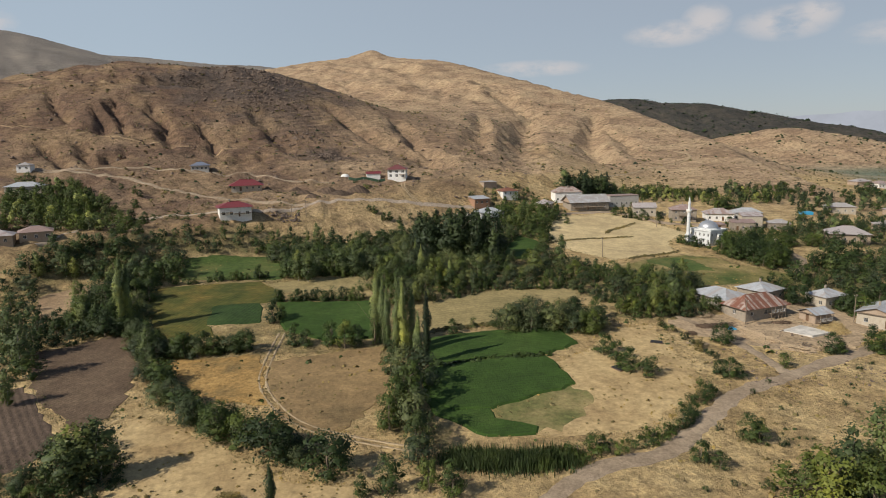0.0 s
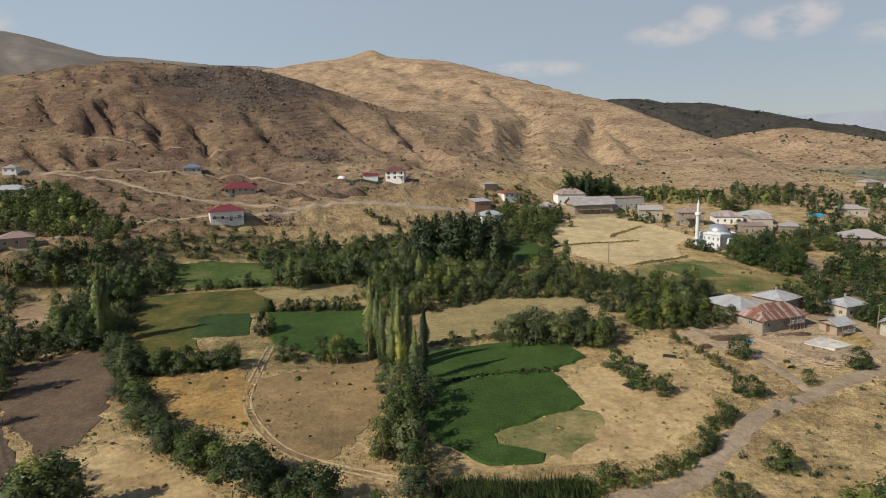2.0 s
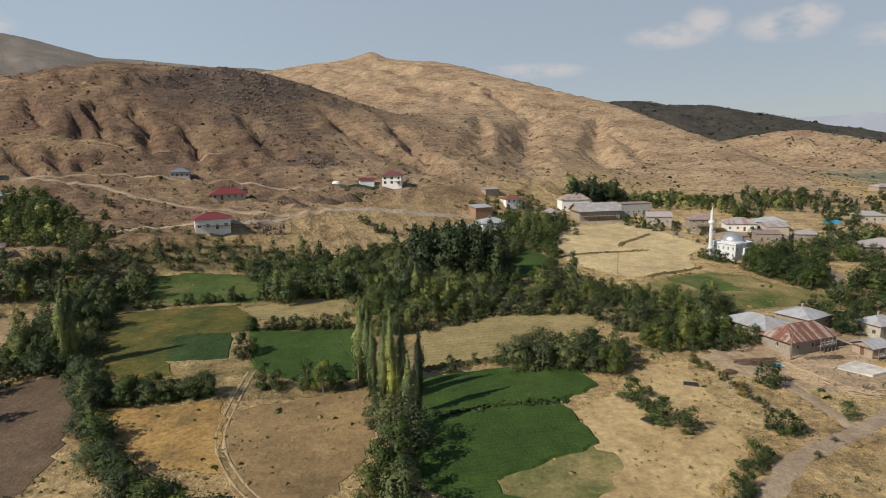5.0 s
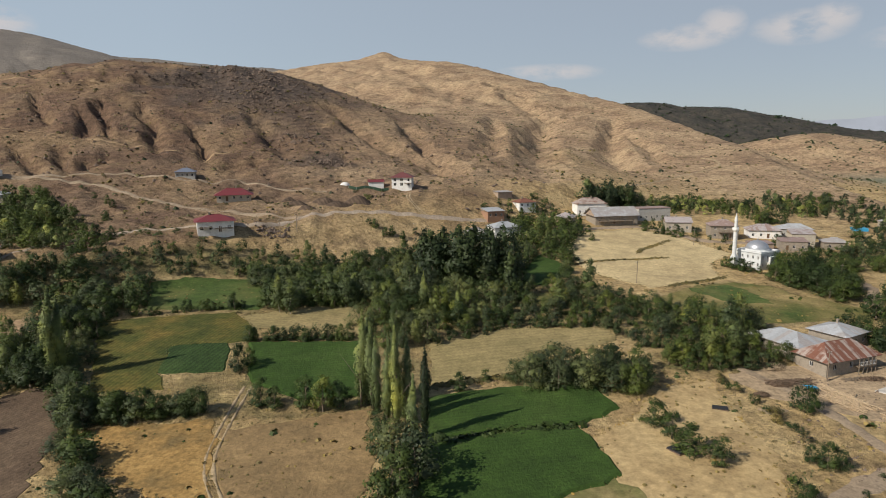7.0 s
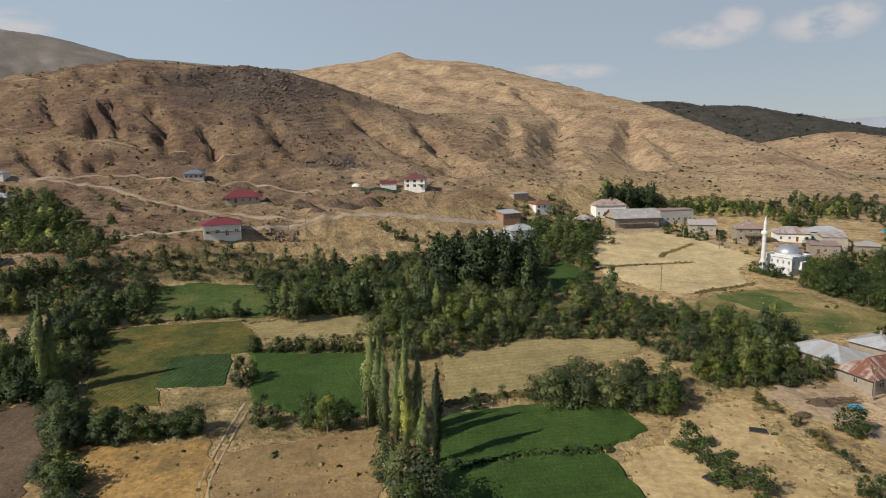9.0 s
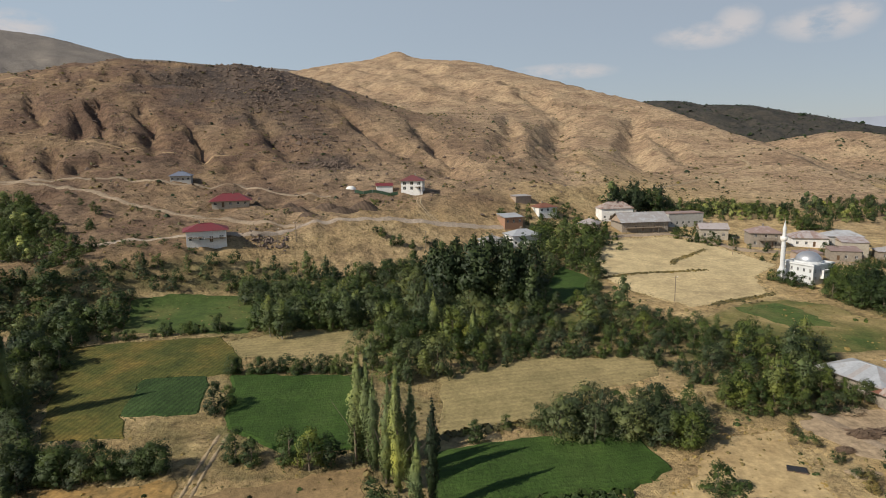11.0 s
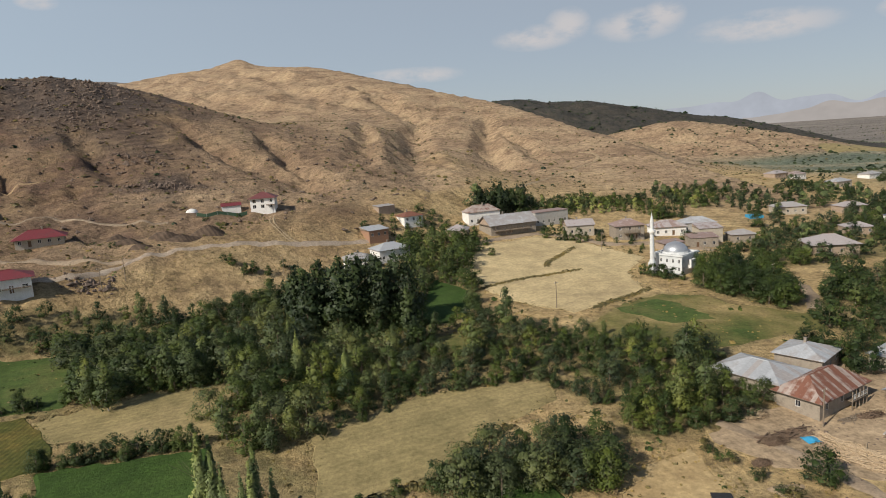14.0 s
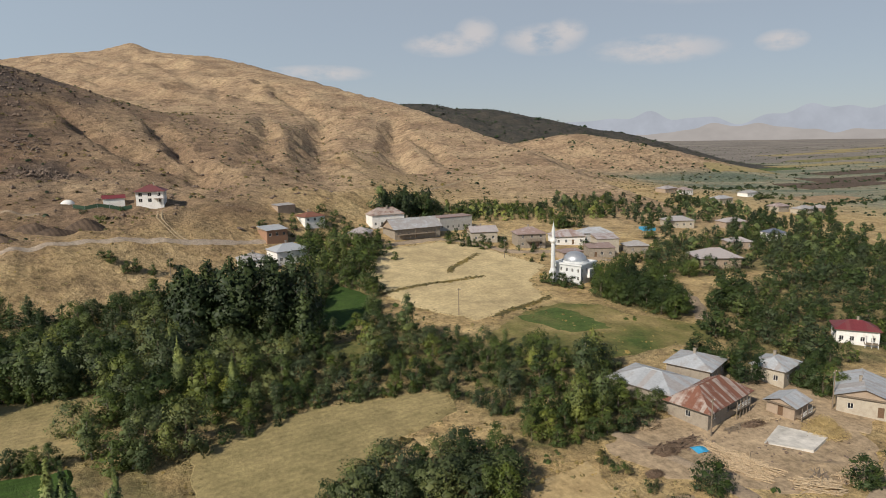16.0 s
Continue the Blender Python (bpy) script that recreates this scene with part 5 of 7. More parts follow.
def slope(bm, pts, rng, width=0.9, along=None):
    """One roof plane, cut into sheets side by side; along is the eave's direction."""
    t = bmesh.new()
    t.faces.new([t.verts.new(p) for p in pts])
    a = Vector(along).normalized()
    u0, u1 = min(a.dot(Vector(p)) for p in pts), max(a.dot(Vector(p)) for p in pts)
    u = u0 + width
    while u < u1 - 0.2:
        bmesh.ops.bisect_plane(t, geom=t.verts[:] + t.edges[:] + t.faces[:], plane_co=a * u, plane_no=a)
        u += width
    for f in t.faces:
        sheet_store.append([v.co.copy() for v in f.verts])
    bm.faces.new([bm.verts.new(Vector(p) - Vector((0, 0, 0.03))) for p in pts])
    t.free()


def roof_parts(parent, w, d, h, rise, over, style, mat, rng, sheet=0.9, detailed=True):
    """A hipped, gabled or lean-to metal roof over a w by d plan, eaves at height h."""
    x0, x1, y0, y1 = -over, w + over, -over, d + over
    z = h + 0.12
    bm = bmesh.new()
    sheet_store.clear()
    if style == "lean":
        top = z + rise
        slope(bm, [(x0, y0, z), (x1, y0, z), (x1, y1, top), (x0, y1, top)], rng, sheet, (1, 0, 0))
        ridge = []
    elif w >= d:
        run = (y1 - y0) / 2
        inset = run * (0.9 if style == "hip" else 0.0)
        a, b, my, top = x0 + inset, x1 - inset, (y0 + y1) / 2, z + rise
        slope(bm, [(x0, y0, z), (x1, y0, z), (b, my, top), (a, my, top)], rng, sheet, (1, 0, 0))
        slope(bm, [(x1, y1, z), (x0, y1, z), (a, my, top), (b, my, top)], rng, sheet, (1, 0, 0))
        if style == "hip":
            slope(bm, [(x0, y1, z), (x0, y0, z), (a, my, top)], rng, sheet, (0, 1, 0))
            slope(bm, [(x1, y0, z), (x1, y1, z), (b, my, top)], rng, sheet, (0, 1, 0))
        ridge = [(a, my, top), (b, my, top)]
    else:
        run = (x1 - x0) / 2
        inset = run * (0.9 if style == "hip" else 0.0)
        a, b, mx, top = y0 + inset, y1 - inset, (x0 + x1) / 2, z + rise
        slope(bm, [(x0, y1, z), (x0, y0, z), (mx, a, top), (mx, b, top)], rng, sheet, (0, 1, 0))
        slope(bm, [(x1, y0, z), (x1, y1, z), (mx, b, top), (mx, a, top)], rng, sheet, (0, 1, 0))
        if style == "hip":
            slope(bm, [(x0, y0, z), (x1, y0, z), (mx, a, top)], rng, sheet, (1, 0, 0))
            slope(bm, [(x1, y1, z), (x0, y1, z), (mx, b, top)], rng, sheet, (1, 0, 0))
        ridge = [(mx, a, top), (mx, b, top)]
    bmesh.ops.remove_doubles(bm, verts=bm.verts[:], dist=0.001)
    roof = part("roof", bm, mat, parent)
    if ridge:
        rb = bmesh.new()
        add_tube(rb, ridge[0], ridge[1], 0.12, 0.12, 6)
        part("ridge_cap", rb, mat, roof)
    if detailed:
        for pts in sheet_store:
            dz = rng.uniform(0.02, 0.06)
            top = [p + Vector((0, 0, dz)) for p in pts]
            n = len(pts)
            faces = [list(range(n))] + [[k, k + n, (k + 1) % n + n, (k + 1) % n] for k in range(n)]
            mesh_ob("roof_sheet", top + [p - Vector((0, 0, 0.02)) for p in pts], faces, mat, roof)
    eb = bmesh.new()
    add_box(eb, x0 + 0.03, y0 + 0.03, z - 0.13, x1 - 0.03, y1 - 0.03, z - 0.03)
    part("eaves_board", eb, M_WOOD, parent)
    if style in ("gable", "lean"):
        if style == "lean":
            walls = [[(x, 0, h), (x, d, h), (x, d, h + rise * 0.94)] for x in (0.0, w)] + [[(0, d, h), (w, d, h), (w, d, h + rise * 0.94), (0, d, h + rise * 0.94)]]
        elif w >= d:
            walls = [[(x, 0, h), (x, d, h), (x, d / 2, h + rise * 0.95)] for x in (0.02, w - 0.02)]
        else:
            walls = [[(0, y, h), (w, y, h), (w / 2, y, h + rise * 0.95)] for y in (0.02, d - 0.02)]
        for pts in walls:
            gb = bmesh.new()
            gb.faces.new([gb.verts.new(p) for p in pts])
            part("gable_wall", gb, M_MUD, parent)
    return roof


def house(x, y, yaw, w, d, h, roof=("hip", 1.8, 0.5), roof_mat=None, wall_mat=None, label="", windows=((0, 3, 1),), door=None, chimney=True, name="house", storey=2.9, group="", win=(1.0, 1.2), z=None, sheet=0.9, detailed=None):
    """A house whose front-left corner stands at x, y; its front runs w metres along yaw and it is d deep.
    windows: (side, count, rows); sides 0 front, 1 right, 2 back, 3 left."""
    rng = random.Random(int(abs(x) * 13 + abs(y) * 7))
    ca, sa = math.cos(radians(yaw)), math.sin(radians(yaw))
    corners = [(x, y), (x + ca * w, y + sa * w), (x + ca * w - sa * d, y + sa * w + ca * d), (x - sa * d, y + ca * d)]
    ground_z = [height(*c) for c in corners]
    base = sum(ground_z) / 4 if z is None else z
    drop = base - min(ground_z) + 0.6
    HOUSE_SPOTS.append((sum(c[0] for c in corners) / 4, sum(c[1] for c in corners) / 4, max(w, d) / 2))
    ob = root(name, pose(x, y, base, 0, 0, yaw), label, "mosque" if name == "mosque" else "house", group)
    bm = bmesh.new()
    th = 0.35
    sides = {
        0: (w, lambda u, zz, i: (u, i, zz)),
        1: (d, lambda u, zz, i: (w - i, u, zz)),
        2: (w, lambda u, zz, i: (w - u, d - i, zz)),
        3: (d, lambda u, zz, i: (i, d - u, zz)),
    }
    openings = []
    for side in range(4):
        length, put = sides[side]
        holes = []
        for s, count, rows in windows:
            if s != side:
                continue
            for r in range(rows):
                for k in range(count):
                    c = length * (k + 0.5) / count
                    if door and door[0] == side and r == 0 and abs(c - door[1] * length) < 1.1:
                        continue
                    z0 = 0.95 + r * storey
                    if z0 + win[1] < h - 0.15:
                        holes.append((c - win[0] / 2, c + win[0] / 2, z0, z0 + win[1]))
        n_win = len(holes)
        if door and door[0] == side:
            c = door[1] * length
            holes.append((c - 0.5, c + 0.5, 0.05, 2.1))
        wall_face(bm, put, length, -drop, h, th, holes)
        for q, hole in enumerate(holes):
            openings.append((put, hole, q >= n_win))
    part("wall", bm, wall_mat, ob)
    for put, (u0, u1, z0, z1), is_door in openings:
        if is_door:
            db = bmesh.new()
            db.faces.new([db.verts.new(put(*p)) for p in ((u0, z0, 0.12), (u1, z0, 0.12), (u1, z1, 0.12), (u0, z1, 0.12))])
            ext = bmesh.ops.extrude_face_region(db, geom=db.faces[:])
            off = Vector(put(u0, z0, 0.18)) - Vector(put(u0, z0, 0.12))
            bmesh.ops.translate(db, vec=off, verts=[v for v in ext["geom"] if isinstance(v, bmesh.types.BMVert)])
            part("door", db, M_DOOR, ob)
            continue
        fb = bmesh.new()
        for a, b, c, e in ((u0, u1, z0, z0 + 0.08), (u0, u1, z1 - 0.08, z1), (u0, u0 + 0.08, z0, z1), (u1 - 0.08, u1, z0, z1), ((u0 + u1) / 2 - 0.04, (u0 + u1) / 2 + 0.04, z0, z1)):
            fb.faces.new([fb.verts.new(put(*p)) for p in ((a, c, 0.08), (b, c, 0.08), (b, e, 0.08), (a, e, 0.08))])
            for p, q in (((a, c), (b, c)), ((a, e), (b, e)), ((a, c), (a, e)), ((b, c), (b, e))):
                fb.faces.new([fb.verts.new(put(*s)) for s in ((*p, 0.08), (*q, 0.08), (*q, 0.14), (*p, 0.14))])
        frame_ob = part("window", fb, M_FRAME, ob)
        pn = bmesh.new()
        pn.faces.new([pn.verts.new(put(*p)) for p in ((u0, z0, 0.13), (u1, z0, 0.13), (u1, z1, 0.13), (u0, z1, 0.13))])
        part("pane", pn, M_PANE, frame_ob)
    style, rise, over = roof
    if style == "flat":
        fb = bmesh.new()
        add_box(fb, -over, -over, h, w + over, d + over, h + 0.22)
        part("roof", fb, roof_mat, ob)
    else:
        roof_parts(ob, w, d, h, rise, over, style, roof_mat, rng, sheet, y < 215 if detailed is None else detailed)
    if chimney:
        cb = bmesh.new()
        cx, cy = w * rng.uniform(0.35, 0.65), d * rng.uniform(0.4, 0.6)
        add_box(cb, cx - 0.25, cy - 0.25, h, cx + 0.25, cy + 0.25, h + rise + 0.9)
        add_box(cb, cx - 0.32, cy - 0.32, h + rise + 0.9, cx + 0.32, cy + 0.32, h + rise + 1.02)
        part("chimney", cb, M_STONE, ob)
    return ob


def veranda(ob, u0, u1, side_y, depth, z, h, posts=4, mat=None):
    """A timber balcony with a deck, posts and a rail, out from the front of a house (local metres)."""
    db = bmesh.new()
    add_box(db, u0, side_y - depth, z - 0.15, u1, side_y, z)
    deck = part("balcony", db, M_WOOD, ob)
    for k in range(posts):
        pb = bmesh.new()
        x = u0 + 0.1 + (u1 - u0 - 0.2) * k / (posts - 1)
        add_box(pb, x - 0.07, side_y - depth + 0.05, -0.5, x + 0.07, side_y - depth + 0.19, h)
        part("post", pb, mat or M_WOOD, deck)
    rb = bmesh.new()
    add_box(rb, u0, side_y - depth + 0.08, z + 0.85, u1, side_y - depth + 0.14, z + 0.95)
    add_box(rb, u0, side_y - depth + 0.08, z + 0.4, u1, side_y - depth + 0.14, z + 0.48)
    part("rail", rb, mat or M_WOOD, deck)


# hillside houses
wh = house(-23.1, 353.2, -4, 9.8, 9.0, 4.9, ("hip", 2.3, 0.9), M_REDROOF, M_WHITE, "white two-storey house with a dark red hipped roof", ((0, 3, 2), (1, 3, 2), (3, 2, 2)), None, win=(1.35, 1.45), storey=2.2)
veranda(wh, 6.4, 9.7, 0.0, 1.7, 2.3, 4.9, 3, M_WHITE)
house(-34.6, 355.6, 9, 7.4, 4.6, 1.8, ("gable", 1.1, 0.4), M_REDROOF, M_WHITE, "low white outbuilding with a red roof", ((0, 3, 1),), None, False)
r1 = house(-86.8, 265.6, 22, 12.6, 9.5, 3.9, ("hip", 2.0, 1.0), M_REDROOF, M_WHITE, "two-storey house with crimson roof and pillared balcony", ((0, 4, 2), (1, 3, 2), (3, 2, 2)), (0, 0.62), win=(1.4, 1.3), storey=1.9)
veranda(r1, 5.6, 12.4, 0.0, 1.6, 1.5, 3.9, 4, M_WHITE)
veranda(r1, 0.4, 5.2, 0.0, 2.0, 2.0, 3.9, 4, M_WHITE)
house(-96.4, 315.5, 16, 14.4, 9.0, 2.5, ("hip", 2.7, 1.1), M_REDROOF, M_CREAM, "long one-storey house with a red hipped roof", ((0, 5, 1), (1, 2, 1), (3, 2, 1)), (0, 0.3))
house(-126.2, 346.6, 14, 8.8, 7.0, 2.8, ("hip", 1.8, 0.7), M_BLUEROOF, M_GREYWALL, "small house with slate-blue roof on the hillside", ((0, 4, 1), (1, 2, 1)), None)
# upper village
bh = house(72.6, 332.3, 9, 20.8, 12.0, 3.7, ("gable", 3.6, 0.9), M_GREYROOF, M_STONE, "big stone farmhouse with a pale zinc roof and dark veranda", ((0, 5, 2), (1, 3, 1)), (0, 0.45), sheet=1.1)
veranda(bh, 1.0, 18.0, 0.0, 2.2, 1.6, 3.7, 8)
house(68.6, 353.5, 7, 15.0, 8.0, 5.2, ("hip", 2.8, 0.5), M_RUSTROOF, M_WHITE, "white-walled house with a rusty red roof", ((0, 5, 2),), None)
house(96.7, 345.6, 12, 17.0, 8.0, 5.6, ("flat", 0.3, 0.2), M_OLDROOF, M_GREYWALL, "long flat-roofed grey rendered building", ((0, 6, 1),), None, False)
house(103.0, 325.0, -10, 11.0, 9.0, 3.8, ("gable", 2.0, 0.5), M_OLDROOF, M_CREAM, "pale stone house with patched rusty and grey roof", ((0, 3, 1), (1, 2, 1)), (1, 0.5))
st = house(118.0, 312.4, -10, 11.5, 9.0, 5.4, ("hip", 2.2, 0.6), M_OLDROOF, M_STONE, "two-storey stone house with weathered grey roof", ((0, 3, 2), (1, 3, 2)), (0, 0.7))
veranda(st, 3.0, 9.5, 0.0, 1.8, 2.8, 5.4, 4)
house(136.2, 315.0, -12, 13.0, 9.5, 3.4, ("hip", 2.3, 0.6), M_OLDROOF, M_WHITE, "white house with a striped rusty sheet roof", ((0, 4, 1),), (0, 0.6), False, sheet=1.1, detailed=True)
house(138.4, 292.6, -15, 10.0, 7.5, 3.6, ("lean", 0.8, 0.3), M_OLDROOF, M_STONE, "low stone building with a lean-to sheet roof", ((0, 3, 1), (1, 2, 1)), (0, 0.25), False)
house(151.5, 318.8, -15, 13.5, 9.0, 3.8, ("hip", 2.0, 0.5), M_GREYROOF, M_GREYWALL, "grey house with a light zinc roof", ((0, 4, 1),), None, False)
house(147.0, 300.5, -14, 9.0, 8.0, 5.2, ("lean", 1.2, 0.3), M_OLDROOF, M_CREAM, "tall mud-walled house with a sloping grey roof", ((0, 2, 2), (1, 2, 1)), None, False)
house(126.2, 291.0, 4, 9.0, 5.5, 2.6, ("lean", 0.5, 0.3), M_OLDROOF, M_MUD, "low mud outbuilding with an earth-coloured roof", ((0, 2, 1),), (0, 0.7), False)
house(158.0, 296.0, -16, 9.0, 7.0, 3.0, ("hip", 1.5, 0.5), M_GREYROOF, M_STONE, "small stone house with a zinc roof among trees", ((0, 2, 1),), None, False)
house(11.0, 299.0, 4, 9.0, 8.0, 4.2, ("hip", 1.8, 0.6), M_GREYROOF, M_WHITE, "white house with a pale sheet roof among trees", ((0, 3, 1), (3, 2, 1)), None)
house(23.5, 305.8, 18, 12.0, 9.0, 4.2, ("hip", 2.0, 0.6), M_GREYROOF, M_WHITE, "white-walled house with a pale grey hipped roof", ((0, 4, 1), (1, 2, 1)), None)
house(22.3, 328.8, 22, 8.5, 7.5, 3.2, ("lean", 1.0, 0.4), M_GREYROOF, M_BRICK, "orange brick house with a pale sloping roof", ((0, 3, 1), (1, 1, 1)), None, False)
house(38.8, 345.0, 20, 9.0, 8.0, 2.6, ("hip", 1.7, 0.5), M_RUSTROOF, M_WHITE, "small white house with a rusty red roof", ((0, 3, 1),), None)
house(29.0, 350.5, 25, 8.0, 5.0, 1.9, ("lean", 0.4, 0.3), M_GREYROOF, M_MUD, "low shed with a pale sheet roof", (), None, False)
house(52.7, 327.1, -22, 8.0, 8.0, 4.4, ("hip", 1.8, 0.5), M_OLDROOF, M_MUD, "brown mud house with a grey sheet roof", ((0, 2, 2), (3, 2, 1)), (0, 0.5), False)
# farmyard
bn = house(81.6, 176.9, -70, 7.8, 15.0, 2.9, ("hip", 3.0, 0.9), M_RUSTROOF, M_STONE, "stone farmhouse with a striped rusty sheet roof", ((0, 1, 1), (1, 3, 1)), None, False, sheet=0.75)
house(77.0, 189.4, -67, 13.2, 10.5, 2.7, ("hip", 1.9, 0.7), M_GREYROOF, M_STONE, "long stone barn with a pale zinc roof", ((0, 2, 1),), None, False, sheet=1.2)
house(92.0, 190.5, -60, 9.0, 9.5, 3.2, ("hip", 1.7, 0.6), M_GREYROOF, M_STONE, "stone house with a pale zinc roof and chimneys", ((1, 3, 1),), None, True, sheet=1.1)
house(109.8, 185.2, -68, 6.8, 8.4, 3.3, ("hip", 1.6, 0.5), M_GREYROOF, M_CREAM, "tall mud-brick house with a grey pyramid roof", ((0, 2, 1), (1, 2, 1)), None)
sh = house(100.9, 172.4, -72, 5.2, 5.6, 2.3, ("gable", 1.2, 0.6), M_GREYROOF, M_MUD, "small shed with an open front and grey sheet roof", ((0, 2, 1), (1, 1, 1)), (0, 0.5), False)
house(114.5, 168.5, -50, 9.0, 12.0, 3.4, ("gable", 1.8, 0.6), M_GREYROOF, M_CREAM, "cream house with a broad grey sheet roof", ((0, 2, 1), (1, 3, 1), (3, 3, 1)), (0, 0.8))
rh = house(149.0, 196.6, -42, 9.2, 7.0, 3.7, ("hip", 1.7, 0.6), M_REDROOF, M_WHITE, "white house with a bright red hipped roof", ((0, 4, 1), (1, 2, 1), (3, 2, 1)), None)
veranda(rh, 6.0, 9.0, 0.0, 1.5, 0.9, 3.7, 3, M_WHITE)


def side_balcony(ob, x0, x1, y0, y1, z, h, posts=4):
    """A timber balcony along a side of a house: deck, posts, rails and pickets (local metres)."""
    bm = bmesh.new()
    add_box(bm, x0, y0, z - 0.16, x1, y1, z)
    deck = part("balcony", bm, M_WOOD, ob, "grey timber balcony under the eaves")
    for k in range(posts):
        y = y0 + 0.1 + (y1 - y0 - 0.2) * k / (posts - 1)
        bm = bmesh.new()
        add_box(bm, x1 - 0.2, y - 0.07, -0.7, x1 - 0.06, y + 0.07, h)
        part("post", bm, M_WOOD, deck)
    for zz in (0.2, 0.95):
        bm = bmesh.new()
        add_box(bm, x1 - 0.16, y0, z + zz - 0.05, x1 - 0.1, y1, z + zz + 0.05)
        part("rail", bm, M_FRAME, deck)
    y = y0 + 0.3
    while y < y1 - 0.2:
        bm = bmesh.new()
        add_box(bm, x1 - 0.15, y - 0.04, z + 0.25, x1 - 0.11, y + 0.04, z + 0.9)
        part("picket", bm, M_FRAME, deck)
        y += 0.45


side_balcony(bn, 7.8, 9.2, 8.2, 13.6, 1.3, 3.0, 5)
side_balcony(sh, 5.2, 6.4, 0.5, 5.1, 0.5, 2.4, 3)
# eastern village
house(168.8, 267.5, -20, 15.0, 12.0, 3.6, ("hip", 2.8, 0.8), M_OLDROOF, M_MUD, "large mud house with a weathered pinkish roof", ((0, 4, 1), (1, 3, 1)), None, False)
house(212.7, 339.5, -16, 13.5, 9.0, 3.4, ("hip", 1.8, 0.5), M_GREYROOF, M_CREAM, "cream house with a grey hipped roof", ((0, 4, 1),), None, False)
house(239.8, 302.5, -6, 8.0, 7.0, 3.6, ("hip", 1.6, 0.4), M_BLUEROOF, M_WHITE, "white house with a blue-grey roof among trees", ((0, 3, 1),), None, False)
house(206.0, 292.0, -20, 10.0, 8.0, 3.0, ("hip", 1.6, 0.4), M_OLDROOF, M_MUD, "mud house with a dull sheet roof among trees", ((0, 3, 1),), None, False)
house(242.8, 332.9, -5, 12.0, 8.0, 3.2, ("hip", 1.8, 0.5), M_OLDROOF, M_MUD, "mud house with a weathered roof at the village edge", ((0, 4, 1),), None, False)
for fx, fy, fw, mat, wl in ((314, 467, 13, M_OLDROOF, M_MUD), (331, 468, 11, M_OLDROOF, M_WHITE), (324, 424, 14, M_GREYROOF, M_CREAM), (404, 480, 14, M_GREYROOF, M_WHITE), (342, 393, 12, M_OLDROOF, M_CREAM), (350, 381, 13, M_GREYROOF, M_CREAM), (372, 387, 10, M_OLDROOF, M_MUD)):
    house(fx, fy, 12, fw, 9, 3.4, ("hip", 1.8, 0.5), mat, wl, "distant low house on the far edge of the village", ((0, 4, 1),), None, False, group="outlying houses")
# western edge
house(-188.7, 291.2, 14, 14.5, 9.0, 3.2, ("hip", 1.8, 0.5), M_GREYROOF, M_CREAM, "hillside house with a grey sheet roof behind trees", ((0, 4, 1),), None, False)
house(-150.5, 217.5, 25, 8.5, 8.0, 3.0, ("hip", 1.7, 0.5), M_OLDROOF, M_MUD, "mud house with a dull brown roof", ((0, 2, 1),), None, False)
house(-142.5, 224.2, 30, 10.0, 8.0, 3.0, ("hip", 1.7, 0.5), M_OLDROOF, M_MUD, "mud house with a dull brown roof", ((0, 3, 1),), None, False)
house(-202.2, 323.4, 11, 6.0, 6.0, 2.8, ("hip", 1.3, 0.4), M_GREYROOF, M_WHITE, "tiny white house high on the hillside", ((0, 2, 1),), None, False)


def build_mosque():
    a = 10.4
    ob = house(108.3, 267.6, -61, a, a, 5.6, ("flat", 0.3, 0.35), M_MOSQUE, M_MOSQUE, "pale village mosque with a silver dome", ((0, 5, 2), (1, 4, 2), (3, 4, 2)), None, False, "mosque", 2.5, win=(0.7, 1.2))
    pb = bmesh.new()
    for q in ((0, 0, a, 0.3), (0, a - 0.3, a, a), (0, 0.3, 0.3, a - 0.3), (a - 0.3, 0.3, a, a - 0.3)):
        add_box(pb, q[0] - 0.2, q[1] - 0.2, 5.82, q[2] + 0.2, q[3] + 0.2, 6.15)
    part("parapet", pb, M_MOSQUE, ob)
    db = bmesh.new()
    add_tube(db, (a / 2, a / 2, 5.8), (a / 2, a / 2, 6.5), 4.3, 4.2, 16)
    part("drum", db, M_MOSQUE, ob)
    mb = bmesh.new()
    rings = []
    for k in range(11):
        u = k / 10 * math.pi / 2
        rings.append([mb.verts.new((a / 2 + math.cos(u) * 3.9 * math.cos(q * 6.2832 / 24), a / 2 + math.cos(u) * 3.9 * math.sin(q * 6.2832 / 24), 6.5 + 2.9 * math.sin(u))) for q in range(24)] if k < 10 else [mb.verts.new((a / 2, a / 2, 9.4))])
    for k in range(10):
        for q in range(24):
            if k < 9:
                mb.faces.new((rings[k][q], rings[k][(q + 1) % 24], rings[k + 1][(q + 1) % 24], rings[k + 1][q]))
            else:
                mb.faces.new((rings[k][q], rings[k][(q + 1) % 24], rings[10][0]))
    for f in mb.faces:
        f.smooth = True
    dome = part("dome", mb, M_DOME, ob, "silver-grey sheet metal dome")
    fb = bmesh.new()
    add_tube(fb, (a / 2, a / 2, 9.3), (a / 2, a / 2, 10.5), 0.12, 0.03)
    bmesh.ops.create_icosphere(fb, subdivisions=2, radius=0.25, matrix=Matrix.Translation((a / 2, a / 2, 9.8)))
    part("finial", fb, M_STEEL, dome)
    qb = bmesh.new()
    add_box(qb, a, a * 0.38, 1.4, a + 1.0, a * 0.66, 4.2)
    part("entrance_bay", qb, M_WHITE, ob, "white boxed entrance bay")


